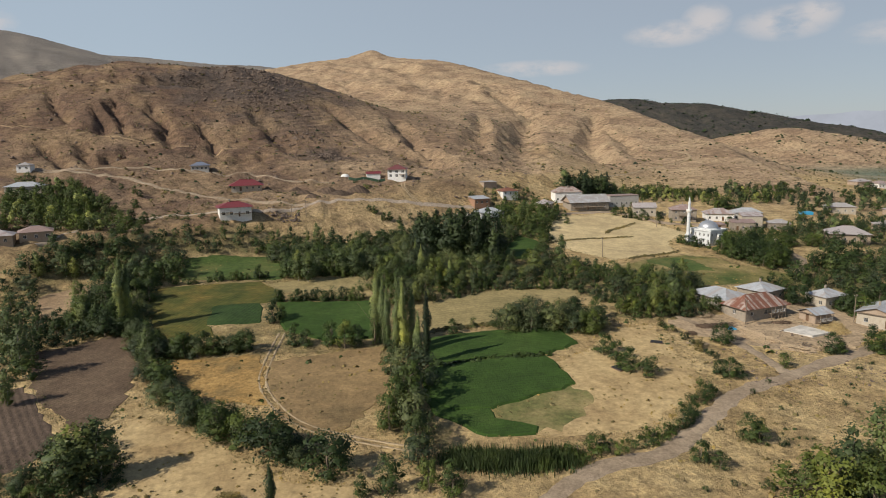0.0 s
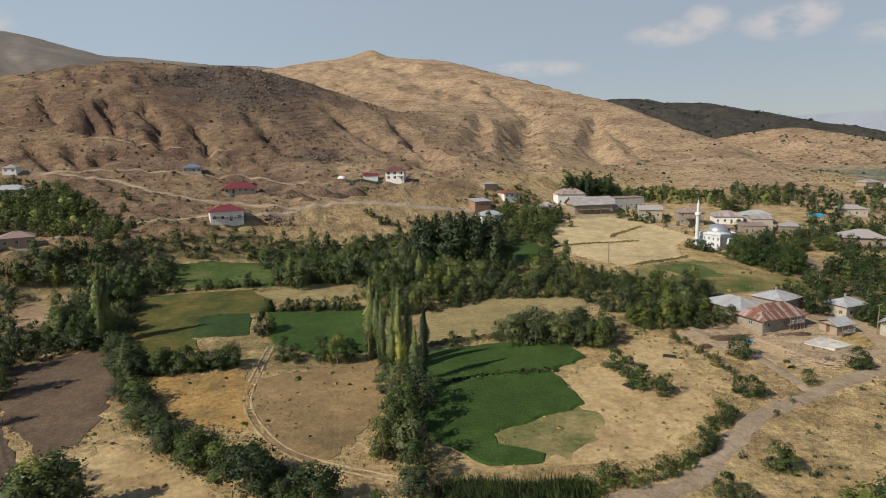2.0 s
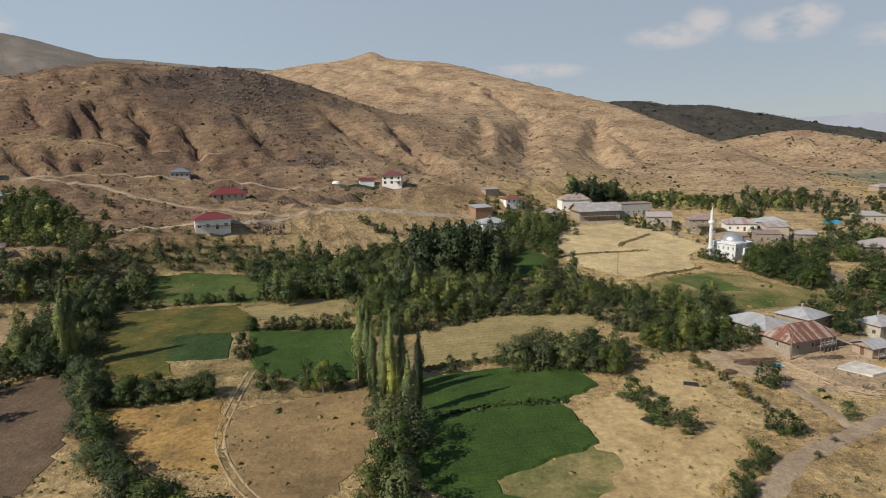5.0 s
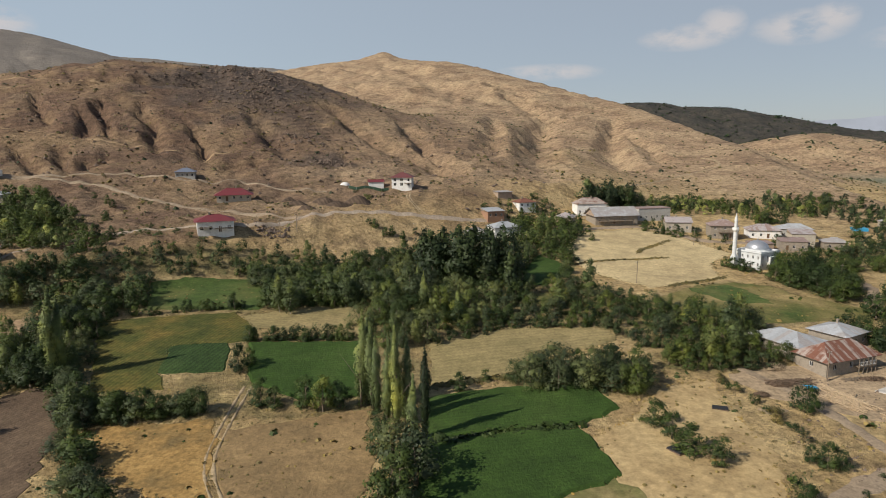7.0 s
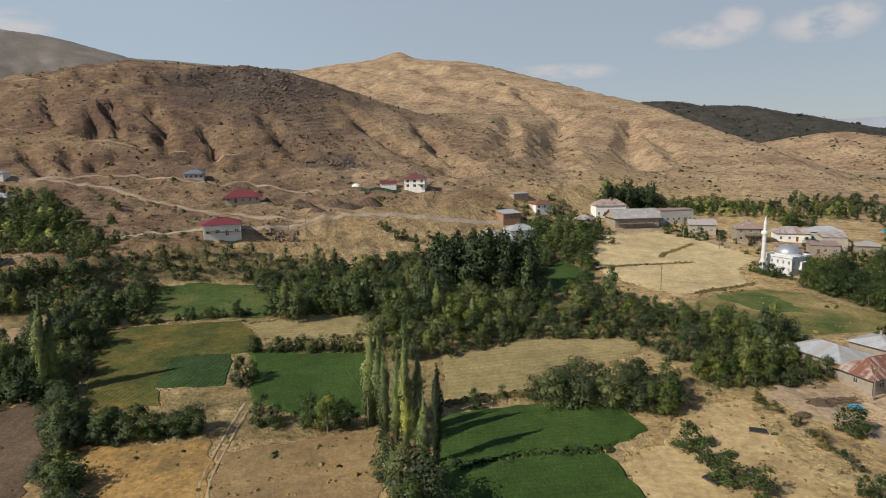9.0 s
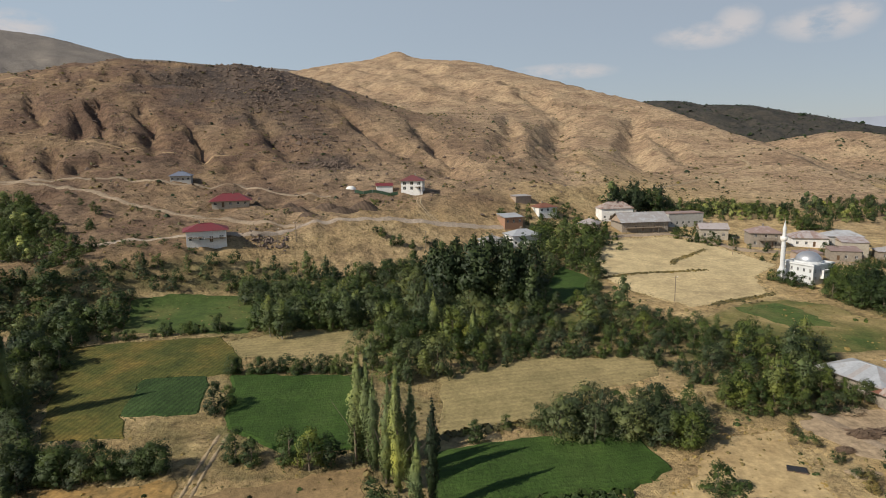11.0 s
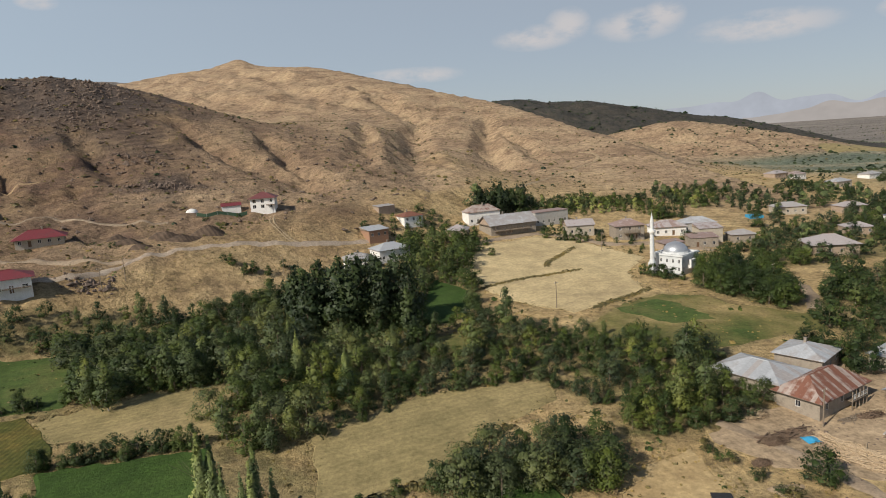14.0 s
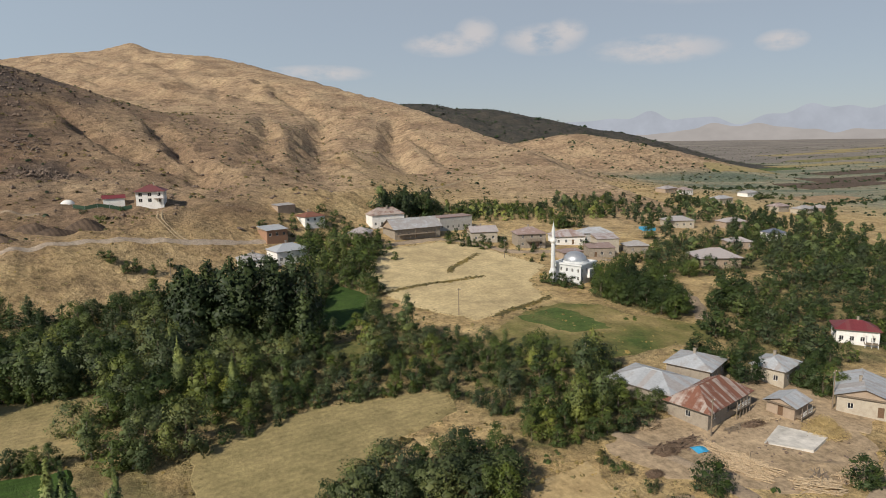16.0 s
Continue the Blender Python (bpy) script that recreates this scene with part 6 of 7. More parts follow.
def build_minaret():
    x, y = 106.6, 264.6
    ob = root("minaret", pose(x, y, height(x, y), 0, 0, 29), "slender white minaret with one balcony beside the mosque", "minaret")
    bb = bmesh.new()
    add_box(bb, -0.9, -0.9, -0.8, 0.9, 0.9, 3.6)
    part("base", bb, M_MOSQUE, ob)
    tb = bmesh.new()
    add_tube(tb, (0, 0, 3.6), (0, 0, 4.6), 1.0, 0.72, 12)
    add_tube(tb, (0, 0, 4.6), (0, 0, 13.2), 0.72, 0.64, 16)
    for z in (6.5, 8.7, 10.9):
        add_tube(tb, (0, 0, z), (0, 0, z + 0.25), 0.78, 0.78, 16)
    part("shaft", tb, M_MOSQUE, ob)
    cb = bmesh.new()
    add_tube(cb, (0, 0, 12.6), (0, 0, 13.3), 0.68, 1.15, 16)
    add_tube(cb, (0, 0, 13.3), (0, 0, 14.1), 1.15, 1.15, 16)
    part("balcony", cb, M_WHITE, ob)
    ub = bmesh.new()
    add_tube(ub, (0, 0, 14.1), (0, 0, 16.4), 0.56, 0.52, 16)
    part("upper_shaft", ub, M_MOSQUE, ob)
    kb = bmesh.new()
    add_tube(kb, (0, 0, 16.4), (0, 0, 19.4), 0.64, 0.04, 16)
    part("spire", kb, M_MOSQUE, ob)
    fb = bmesh.new()
    add_tube(fb, (0, 0, 19.3), (0, 0, 20.1), 0.05, 0.02, 6)
    part("finial", fb, M_STEEL, ob)


build_mosque()
build_minaret()

HOUSE_SPOTS += [(13.0, 291.0, 5.5), (28.0, 299.0, 6.0), (147.0, 187.0, 6.0), (151.0, 185.0, 5.0)]


# ---- trees and shrubs ----
POPLARS_CENTRE = [(-15.7, 157.0, 19.0), (-14.2, 157.9, 18.2), (-13.2, 155.9, 17.1), (-12.3, 154.8, 16.1), (-10.2, 151.3, 16.3), (-9.4, 153.0, 15.0), (-8.1, 148.9, 18.5), (-6.7, 151.1, 16.4), (-4.4, 137.6, 14.3), (-8.7, 159.5, 15.6)]
for x, y, h in POPLARS_CENTRE:
    plant("poplar", x, y, h, "poplars in the central row")
plant("darkpoplar", -3.0, 144.2, 17.2, "poplars in the central row")
POPLARS_LEFT = [(-84.1, 169.1, 20.7), (-102.1, 182.4, 11.4), (-129.1, 210.8, 8.2), (-122.4, 214.3, 8.5), (-120.0, 214.7, 7.6), (-94.2, 142.5, 13.0), (-103.1, 152.8, 14.0), (-82.6, 170.8, 17.7), (-69.2, 150.0, 9.0), (-88.4, 128.1, 8.5)]
for x, y, h in POPLARS_LEFT:
    plant("loosepoplar" if h < 12 or x < -90 else "poplar", x, y, h, "poplars along the western fields")
for x, y, h in [(-58.7, 98.5, 11.3), (-56.1, 100.0, 11.0), (-59.8, 97.0, 10.2)]:
    plant("loosepoplar", x, y, h, "trees at the southern edge", 1.3)
for x, y, h in [(-29.7, 105.4, 8.9), (-19.2, 99.7, 8.3), (-35.0, 108.7, 7.3), (-41.2, 112.9, 7.0)]:
    plant("walnut", x, y, h, "walnut trees on the curved hedge", 1.22)
plant("darkpoplar", -25.4, 87.0, 10.0)
for n, (x, y, h) in enumerate([(-9.0, 120.7, 9.0), (-5.0, 112.5, 9.5), (-9.9, 115.0, 7.8), (-4.0, 106.3, 8.4), (-6.4, 124.2, 10.9), (-4.4, 100.8, 6.5), (-8.7, 94.5, 6.6), (-2.6, 94.0, 6.6), (0.9, 92.3, 6.5), (-4.1, 131.5, 10.2), (-13.0, 93.1, 4.2), (-7.5, 128.0, 8.0), (-5.5, 118.0, 8.0), (-8.0, 135.0, 9.0), (-11.0, 141.0, 8.0)]):
    plant(("broad", "willow", "broad", "light")[n % 4], x, y, h, "trees below the central poplars")
for x, y, h in [(18.7, 163.8, 8.1), (24.4, 162.7, 7.3), (29.8, 163.5, 7.6), (21.5, 166.0, 8.0), (26.8, 166.5, 7.8)]:
    plant("willow", x, y, h, "willows above the alfalfa")
for x, y, h in [(37.3, 161.9, 6.8), (40.1, 160.3, 7.1), (42.0, 163.5, 7.0)]:
    plant("light" if h < 7 else "broad", x, y, h, "willows above the alfalfa")
SHRUBS_RIGHT = [(39.4, 147.9, 5.6), (40.9, 142.8, 5.4), (42.0, 137.9, 5.9), (62.6, 132.7, 5.1), (64.8, 132.2, 3.8), (61.0, 134.6, 3.5), (54.9, 107.4, 5.3), (43.1, 101.1, 4.0), (94.9, 148.0, 5.6), (106.5, 149.5, 7.1), (107.5, 148.4, 6.3)]
plant("walnut", 71.2, 154.3, 5.6, "round shrubs on the eastern slope", 1.25)
for x, y, h in SHRUBS_RIGHT:
    plant("broad", x, y, h, "round shrubs on the eastern slope", 1.35)
for x, y, h in [(46.1, 134.3, 5.1), (55.9, 106.4, 4.2), (45.2, 98.4, 3.4), (78.2, 138.8, 4.0), (96.8, 147.0, 3.9)]:
    plant("light", x, y, h, "round shrubs on the eastern slope", 1.4)
for x, y, h in [(50.7, 111.0, 1.9), (59.6, 105.2, 2.6), (49.7, 92.6, 1.9), (50.8, 92.1, 1.9), (45.2, 93.5, 1.2), (64.0, 125.0, 1.5), (70.0, 130.0, 1.3), (88.0, 136.0, 1.5), (95.0, 138.0, 1.6), (100.0, 141.0, 1.4), (40.0, 92.0, 1.2), (66.0, 118.0, 1.2), (80.0, 120.0, 1.5)]:
    plant("shrub", x, y, h, "small shrubs on dry grass")
for x, y, h in [(55.1, 84.8, 12.0), (53.3, 88.8, 8.8), (59.8, 83.2, 10.7), (62.0, 88.0, 9.0)]:
    plant("light", x, y, h, "large yellowish trees at the lane", 1.2)
plant("loosepoplar", 67.6, 92.6, 14.0)
plant("loosepoplar", 59.9, 88.4, 13.0)
SMALL_MID = [(3.9, 163.3, 4.4), (9.8, 168.4, 3.0), (-23.0, 154.9, 8.0), (-26.7, 156.7, 7.1), (-19.9, 156.5, 5.9), (-36.0, 157.9, 6.2), (-32.8, 156.2, 5.1), (-45.1, 173.4, 7.0), (-43.3, 176.3, 4.7), (-57.6, 155.3, 5.6), (-48.4, 154.6, 5.5), (-72.8, 159.0, 8.0), (-68.3, 154.6, 6.3), (-59.4, 217.0, 5.5)]
for n, (x, y, h) in enumerate(SMALL_MID):
    plant("light" if n == 2 else "broad", x, y, h, "hedge trees round the fields", 1.15)
for x, y, h in [(-41.9, 211.5, 11.0), (-45.4, 213.2, 11.4), (-25.1, 218.4, 8.2), (-45.5, 266.6, 6.7), (-41.5, 267.1, 8.4), (-47.6, 267.0, 9.6), (-63.3, 264.7, 4.2), (-17.3, 192.1, 8.3), (-31.8, 219.6, 10.0), (-27.4, 217.8, 11.0), (-11.0, 187.5, 8.4), (-24.2, 219.1, 8.5), (-18.2, 217.4, 8.1), (33.6, 213.1, 9.6)]:
    plant("loosepoplar", x, y, h, "upright poplars at the stubble edge")
for n, (x, y, h) in enumerate([(-12.0, 209.7, 10.9), (-4.4, 208.8, 12.6), (-3.3, 189.9, 9.7), (0.3, 204.9, 10.9), (5.3, 203.1, 10.0), (-7.0, 216.2, 9.7), (-15.2, 216.3, 10.1), (-6.2, 223.1, 11.8), (-9.0, 223.4, 12.9)]):
    plant(("light", "poplar", "willow")[n % 3] if h > 8.7 else "willow", x, y, h, "tall trees in the middle of the belt", 1.5 if n % 3 == 1 else 1.0)
for x, y, h in [(21.8, 225.9, 16.0), (16.0, 240.1, 19.0), (5.4, 240.5, 20.0), (-2.3, 240.7, 19.0), (9.9, 240.1, 20.5), (20.6, 243.0, 20.0), (23.7, 239.9, 18.0), (1.0, 246.0, 18.5), (12.0, 248.0, 19.0), (7.0, 255.0, 17.0), (17.0, 255.0, 17.0), (-6.0, 250.0, 17.0), (2.0, 262.0, 15.0), (10.0, 266.0, 15.0), (-5.0, 262.0, 14.0), (17.0, 268.0, 13.0)]:
    plant("farpoplar", x, y, h, "tall dark trees beyond the belt", 1.0)
for x, y, h in [(76.0, 194.3, 11.6), (72.3, 191.6, 11.3), (62.1, 177.3, 9.9), (45.3, 225.2, 12.2), (68.1, 178.7, 9.9)]:
    plant("loosepoplar", x, y, h, "trees beside the farm")
for n, (x, y, h) in enumerate([(-17.9, 195.0, 7.8), (-21.3, 202.0, 6.6), (-13.8, 187.6, 7.0), (-9.1, 185.3, 6.1), (-13.7, 208.0, 8.6), (-11.4, 200.7, 7.4), (-5.9, 188.7, 6.6), (-9.5, 192.5, 7.0), (-16.0, 204.0, 7.8)]):
    plant(("loosepoplar", "willow", "broad")[n % 3], x, y, h, "trees on the ditch between stubble plots", 1.1)
grove(BELT_MAIN, 4.5, ["broad", "willow", "loosepoplar", "broad", "light", "walnut", "broad", "willow"], (3.6, 8.6), "trees of the valley belt", 1, "", lambda x, y: 0.74 if x > 22 and y > 196 else 0.82 if x > 0 and y < 206 else 1.0)
hedge([(2.0, 190.5), (18.0, 198.5), (44.0, 198.0), (49.0, 185.5), (66.0, 178.0)], 2.0, ["willow", "shrub", "broad"], (2.0, 4.2), "low willows along the stubble", 30)
hedge([(-52.0, 219.0), (-20.0, 217.5), (-7.0, 198.0)], 2.4, ["shrub", "willow", "broad"], (2.0, 4.5), "low willows along the stubble", 31)
grove(BELT_LEFT_BANK, 3.9, ["broad", "loosepoplar", "willow", "broad", "walnut", "walnut"], (4.0, 8.4), "", 2, "dense mixed green trees on the western bank")
grove(BANK_UPPER, 4.6, ["broad", "walnut", "willow", "broad", "light"], (2.6, 5.8), "", 34, "dense dark green trees at the foot of the hill")
grove(BELT_LEFT_EDGE, 4.2, ["broad", "walnut", "willow", "loosepoplar"], (4.5, 9.0), "trees beside the tan plot", 3)
grove(GROVE_LEFT_TOP, 4.4, ["broad", "walnut", "broad", "fartree"], (3.6, 7.0), "", 4, "dark green trees below the hillside road")
grove(GROVE_LEFT_UPPER, 4.3, ["broad", "walnut", "broad", "fartree"], (4.0, 7.5), "", 33, "dark mixed trees on the lower hillside")
for x, y, h in [(-135.9, 300.6, 4.2), (-132.0, 297.0, 3.6), (-131.2, 288.5, 3.4), (-128.0, 283.0, 3.8), (-93.7, 264.1, 2.6), (-115.3, 261.1, 4.4), (-119.0, 258.0, 4.8), (-112.0, 262.0, 3.4), (-107.0, 273.8, 2.2), (-99.0, 262.0, 2.8), (-88.0, 262.0, 2.4), (-84.0, 263.0, 2.6), (-120.0, 304.0, 2.2), (-112.0, 300.0, 1.8), (-146.0, 310.0, 3.2), (-155.0, 318.0, 2.6), (-126.0, 312.0, 2.0), (-66.0, 314.0, 2.4), (-104.0, 262.0, 3.0), (-40.0, 342.0, 2.4), (-28.0, 350.0, 2.0), (-33.0, 330.0, 3.0), (-37.0, 328.0, 2.6), (0.5, 302.0, 4.6), (-10.0, 304.0, 3.4), (-26.3, 300.0, 4.4), (-19.4, 298.7, 4.8), (-22.0, 297.5, 4.2), (-15.0, 299.0, 3.6), (-29.0, 301.0, 3.0)]:
    plant("broad" if h > 3 else "shrub", x, y, h, "bushes on the western hillside", 1.3)
grove(BELT_FAR_LEFT, 5.0, ["broad", "willow", "walnut", "broad", "shrub"], (3.2, 6.4), "", 23, "tall mixed trees beside the ploughed field")
grove(BELT_PLOUGH_TOP, 4.0, ["broad", "walnut"], (4.0, 7.0), "", 24, "dark green trees above the ploughed field")
grove(CLUMP_SOUTHWEST, 3.2, ["broad", "shrub", "willow", "broad"], (2.4, 4.8), "clump of trees at the southern edge", 25)
grove(GROVE_MOSQUE, 4.2, ["walnut", "broad"], (6.0, 8.5), "grove in front of the mosque", 5)
grove(GROVE_EAST, 5.0, ["broad", "light", "loosepoplar", "broad", "willow", "walnut"], (4.0, 8.2), "", 6, "dense green orchard trees of the eastern village")
grove(BAND_BEHIND, 5.0, ["fartree", "fartree", "shrub", "farpoplar"], (2.2, 6.5), "", 7, "belt of green trees behind the village")
grove(EAST_UPPER, 6.0, ["fartree", "fartree", "farpoplar", "fartree"], (3.2, 8.0), "", 27, "dense green trees between the upper village gardens")
grove(GAPS_WEST, 5.5, ["broad", "walnut"], (3.0, 5.5), "", 28, "garden trees between the upper village houses")
grove(GAPS_MID, 6.0, ["broad", "light"], (2.5, 4.5), "garden trees between the village houses", 29)
grove(GROVE_VILLAGE_EAST, 5.8, ["fartree", "broad", "light", "fartree", "willow"], (3.6, 7.2), "", 8, "green garden trees between the eastern houses")
grove(GROVE_ROOFS, 4.8, ["broad", "walnut", "loosepoplar"], (4.5, 8.5), "", 9, "mixed green trees round the white houses")
grove(TALL_BEHIND_HOUSE[:3] + TALL_BEHIND_HOUSE[8:], 4.2, ["farpoplar", "fartree", "farpoplar"], (8.0, 13.0), "", 10, "tall green trees behind the stone farmhouse")
grove(TALL_BEHIND_HOUSE[2:9], 6.0, ["fartree", "shrub", "fartree"], (3.0, 6.0), "", 26, "low green trees behind the village houses")
for x, y, h in [(92.4, 323.1, 3.2), (96.4, 318.7, 3.4), (99.0, 317.6, 3.2), (101.2, 316.7, 3.6), (102.6, 313.0, 3.0), (113.4, 292.1, 2.0), (109.9, 306.5, 1.8), (57.6, 322.0, 4.2), (64.2, 303.0, 3.4), (61.0, 310.0, 4.6), (66.0, 318.0, 3.6), (104.2, 260.5, 4.6), (106.5, 258.0, 4.8), (109.0, 256.5, 4.2), (103.0, 263.5, 4.0), (107.5, 260.5, 4.2), (111.0, 254.5, 2.8), (86.0, 336.0, 2.6), (94.0, 330.5, 3.0), (98.0, 328.0, 3.2), (101.0, 322.5, 3.0)]:
    plant("broad", x, y, h, "bushes beside the mosque and lane", 1.3)
for x, y, h in [(144.4, 257.5, 5.5), (148.0, 259.0, 5.0), (155.3, 257.7, 6.5), (160.7, 249.0, 4.5), (136.5, 256.6, 3.2), (151.0, 281.0, 4.5), (147.0, 283.0, 4.2), (155.7, 281.9, 4.8), (160.0, 284.0, 4.5), (141.4, 300.6, 5.5), (143.5, 298.0, 4.5), (185.5, 318.0, 7.5), (117.5, 291.5, 2.2), (121.0, 297.0, 2.4), (160.0, 349.0, 6.0), (164.0, 352.0, 5.5), (168.0, 349.0, 6.5)]:
    plant("walnut" if h > 3 else "broad", x, y, h, "garden trees among the village houses", 1.15)
for n, (x, y) in enumerate([(105.8, 188.2), (106.0, 185.4), (107.1, 183.5), (107.1, 198.5), (108.9, 195.9), (117.7, 178.5), (118.2, 176.7), (117.8, 174.3), (120.4, 174.4), (124.2, 185.1), (127.1, 184.0), (132.1, 184.5), (114.0, 192.5), (102.3, 195.4)]):
    plant("broad" if n % 2 else "walnut", x, y, (6.0, 5.0, 7.0)[n % 3], "trees behind the farm buildings", 1.1)
grove(BELT_BARN, 4.0, ["light", "broad", "willow"], (3.4, 6.4), "trees beside the barn", 11)
grove(WILLOWS, 4.2, ["willow", "broad", "willow"], (5.0, 7.5), "willow thicket", 12)
hedge(ROW_MEADOW, 1.7, ["broad", "shrub", "broad"], (2.2, 3.8), "hedge below the meadow", 13)
hedge(HEDGE_BEAN, 1.4, ["broad", "walnut", "willow", "broad"], (4.2, 6.8), "hedge below the bean field", 14)
hedge(HEDGE_CLOVER, 1.5, ["broad", "shrub", "broad"], (2.8, 5.0), "hedge above the clover", 15)
hedge(HEDGE_CURVE, 1.8, ["broad", "willow", "shrub", "broad", "loosepoplar"], (3.2, 6.5), "curved hedge of trees", 16, 2.2)
hedge(HEDGE_SOUTH, 2.2, ["shrub", "broad", "shrub"], (2.4, 4.0), "southern hedge", 17)
hedge(HEDGE_YARD, 1.8, ["dryshrub", "shrub", "dryshrub"], (1.0, 2.4), "scrub beside the yard", 18)

for n, (x, y, h) in enumerate([(395, 462, 5), (401, 466, 6), (407, 469, 5), (414, 470, 4.5), (420, 471, 5), (428, 469, 5), (436, 468, 4.5), (447, 466, 4.5), (344, 404, 4.5), (338, 399, 4), (350, 402, 4.5), (331, 365, 4), (336, 352, 4.5), (333, 347, 5), (310, 330, 4.5), (321, 320, 5), (329, 322, 4.5), (320, 432, 5), (330, 430, 5), (318, 470, 5), (325, 473, 5)]):
    plant("broad" if n % 3 else "walnut", x, y, h, "bushy trees round the outlying houses", 1.3)


# ---- scattered growth and stones, too many to count ----
def scatter(name, label, category, count, where, size, mat, seed, sprays=7, flat=0.6, keep=None):
    """Many small clumps in one mesh: where(rng, n) gives plan points, each clump a few leaf sprays."""
    rng = np.random.RandomState(seed)
    x, y = where(rng, count)
    if keep is not None:
        ok = keep(x, y)
        x, y = x[ok], y[ok]
    z = land(x, y)
    n = len(x)
    s = size * np.exp(rng.normal(size=n) * 0.4)
    c = np.repeat(np.stack([x, y, z], -1), sprays, 0)
    ss = np.repeat(s, sprays)
    d = rng.normal(size=(n * sprays, 3))
    d[:, 2] = np.abs(d[:, 2])
    d /= np.linalg.norm(d, axis=1)[:, None]
    c = c + d * ss[:, None] * np.array([0.55, 0.55, flat * 0.6])
    u = np.cross(d, rng.normal(size=d.shape))
    u /= np.linalg.norm(u, axis=1)[:, None] + 1e-9
    v = np.cross(d, u)
    a, b = u * ss[:, None] * 0.5, v * ss[:, None] * 0.38
    verts = np.stack([c - a, c - b, c + a, c + b], 1).reshape(-1, 3)
    verts[:, 2] = np.maximum(verts[:, 2], np.repeat(np.repeat(z, sprays), 4) - 0.05)
    nrm = d + np.array([0, 0, 0.4])
    nrm /= np.linalg.norm(nrm, axis=1)[:, None]
    faces = (np.arange(n * sprays)[:, None] * 4 + np.arange(4)[None]).tolist()
    return tagged(mesh_ob(name, verts, faces, mat, normals=np.repeat(nrm, 4, 0).tolist()), label, category, kind="stuff")


def on_hills(rng, n):
    r = rng.uniform(250, 900, n)
    a = np.radians(rng.uniform(-36, 44, n))
    return 10 + r * np.sin(a), 30 + r * np.cos(a)


def hill_only(x, y):
    s = (x + 80) * -0.625 + (y - 235) * 0.78
    east = (x > 110) & (y > 400 + 0.1 * (x - 110))
    return ((s > 35) & (x < 110) | east) & (waves(x, y, 60, 51) + waves(x, y, 25, 52) > -0.6)


scatter("hill_scrub", "scattered dark thorny scrub on the bare hillsides", "scrub", 8600, on_hills, 0.85, M_DRYLEAF, 61, 6, 0.7, hill_only)
scatter("hill_bushes", "sparse dark green bushes on the hillsides", "scrub", 1100, on_hills, 0.95, M_DARKLEAF, 62, 9, 0.9, hill_only)


def on_spur(rng, n):
    return rng.uniform(330, 620, n), rng.uniform(620, 1000, n)


scatter("spur_bushes", "dark juniper bushes dotted over the golden spur", "scrub", 1500, on_spur, 1.5, M_DARKLEAF, 63, 9, 0.9, lambda x, y: (waves(x, y, 90, 53) > -0.1) & (land(x, y) > 12))


def on_dark_hill(rng, n):
    return rng.uniform(200, 880, n), rng.uniform(1020, 1420, n)


# bushes set thick and dark to add to the hill's painted cloud shade
scatter("dark_hill_scrub", "dark scrub deepening the painted cloud shade on the far hill", "scrub", 1800, on_dark_hill, 2.0, M_DARKLEAF, 64, 5, 0.7, lambda x, y: land(x, y) > 25)


def on_fields(rng, n):
    return rng.uniform(-110, 125, n), rng.uniform(78, 330, n)


def open_grass(x, y):
    ok = np.ones(len(x), bool)
    for name, outline, mat, *_ in FIELDS:
        if mat in (M_ALFALFA, M_GOLD, M_STUBBLE, M_YARD, M_PLOUGH, M_PLOUGHDARK, M_BEAN, M_POTATO):
            ok &= ~inside(outline, x, y)
    for line, width, *_ in ROADS:
        ok &= near_line(line, x, y) > width * 0.6
    return ok


scatter("dry_grass_tufts", "tufts of dry straw-coloured grass and weeds", "grass", 9000, on_fields, 0.38, M_TUFT, 65, 5, 0.7, lambda x, y: open_grass(x, y) & (waves(x, y, 22, 54) > -0.5))
scatter("green_weeds", "low green weeds along field edges and ditches", "weeds", 5000, on_fields, 0.5, M_BROAD, 66, 6, 0.7, lambda x, y: open_grass(x, y) & ((waves(x, y, 30, 55) > 0.75) | (np.minimum(near_line(HEDGE_CURVE, x, y), near_line(HEDGE_SOUTH, x, y)) < 3.5)))


def line_of(pts, spread):
    def where(rng, n):
        p = np.array(pts)
        k = rng.randint(0, len(p) - 1, n)
        u = rng.uniform(0, 1, n)[:, None]
        q = p[k] * (1 - u) + p[k + 1] * u + rng.normal(size=(n, 2)) * spread
        return q[:, 0], q[:, 1]
    return where


def reed_bed():
    rng = np.random.RandomState(71)
    x, y = line_of(HEDGE_REEDS, 1.5)(rng, 11000)
    z = land(x, y)
    n = len(x)
    h = rng.uniform(1.1, 2.3, n)
    lean = rng.normal(size=(n, 2)) * 0.35
    a = rng.uniform(0, 3.14, n)
    w = 0.07
    base = np.stack([x, y, z - 0.05], -1)
    side = np.stack([np.cos(a) * w, np.sin(a) * w, 0 * a], -1)
    tip = base + np.stack([lean[:, 0], lean[:, 1], h], -1)
    verts = np.stack([base - side, base + side, tip], 1).reshape(-1, 3)
    nrm = np.stack([lean[:, 0], lean[:, 1] - 0.4, 0.8 + 0 * a], -1)
    nrm /= np.linalg.norm(nrm, axis=1)[:, None]
    tagged(mesh_ob("reeds", verts, np.arange(n * 3).reshape(-1, 3).tolist(), M_REED, normals=np.repeat(nrm, 3, 0).tolist()), "tall green reeds along the ditch", "reeds", kind="stuff")


reed_bed()

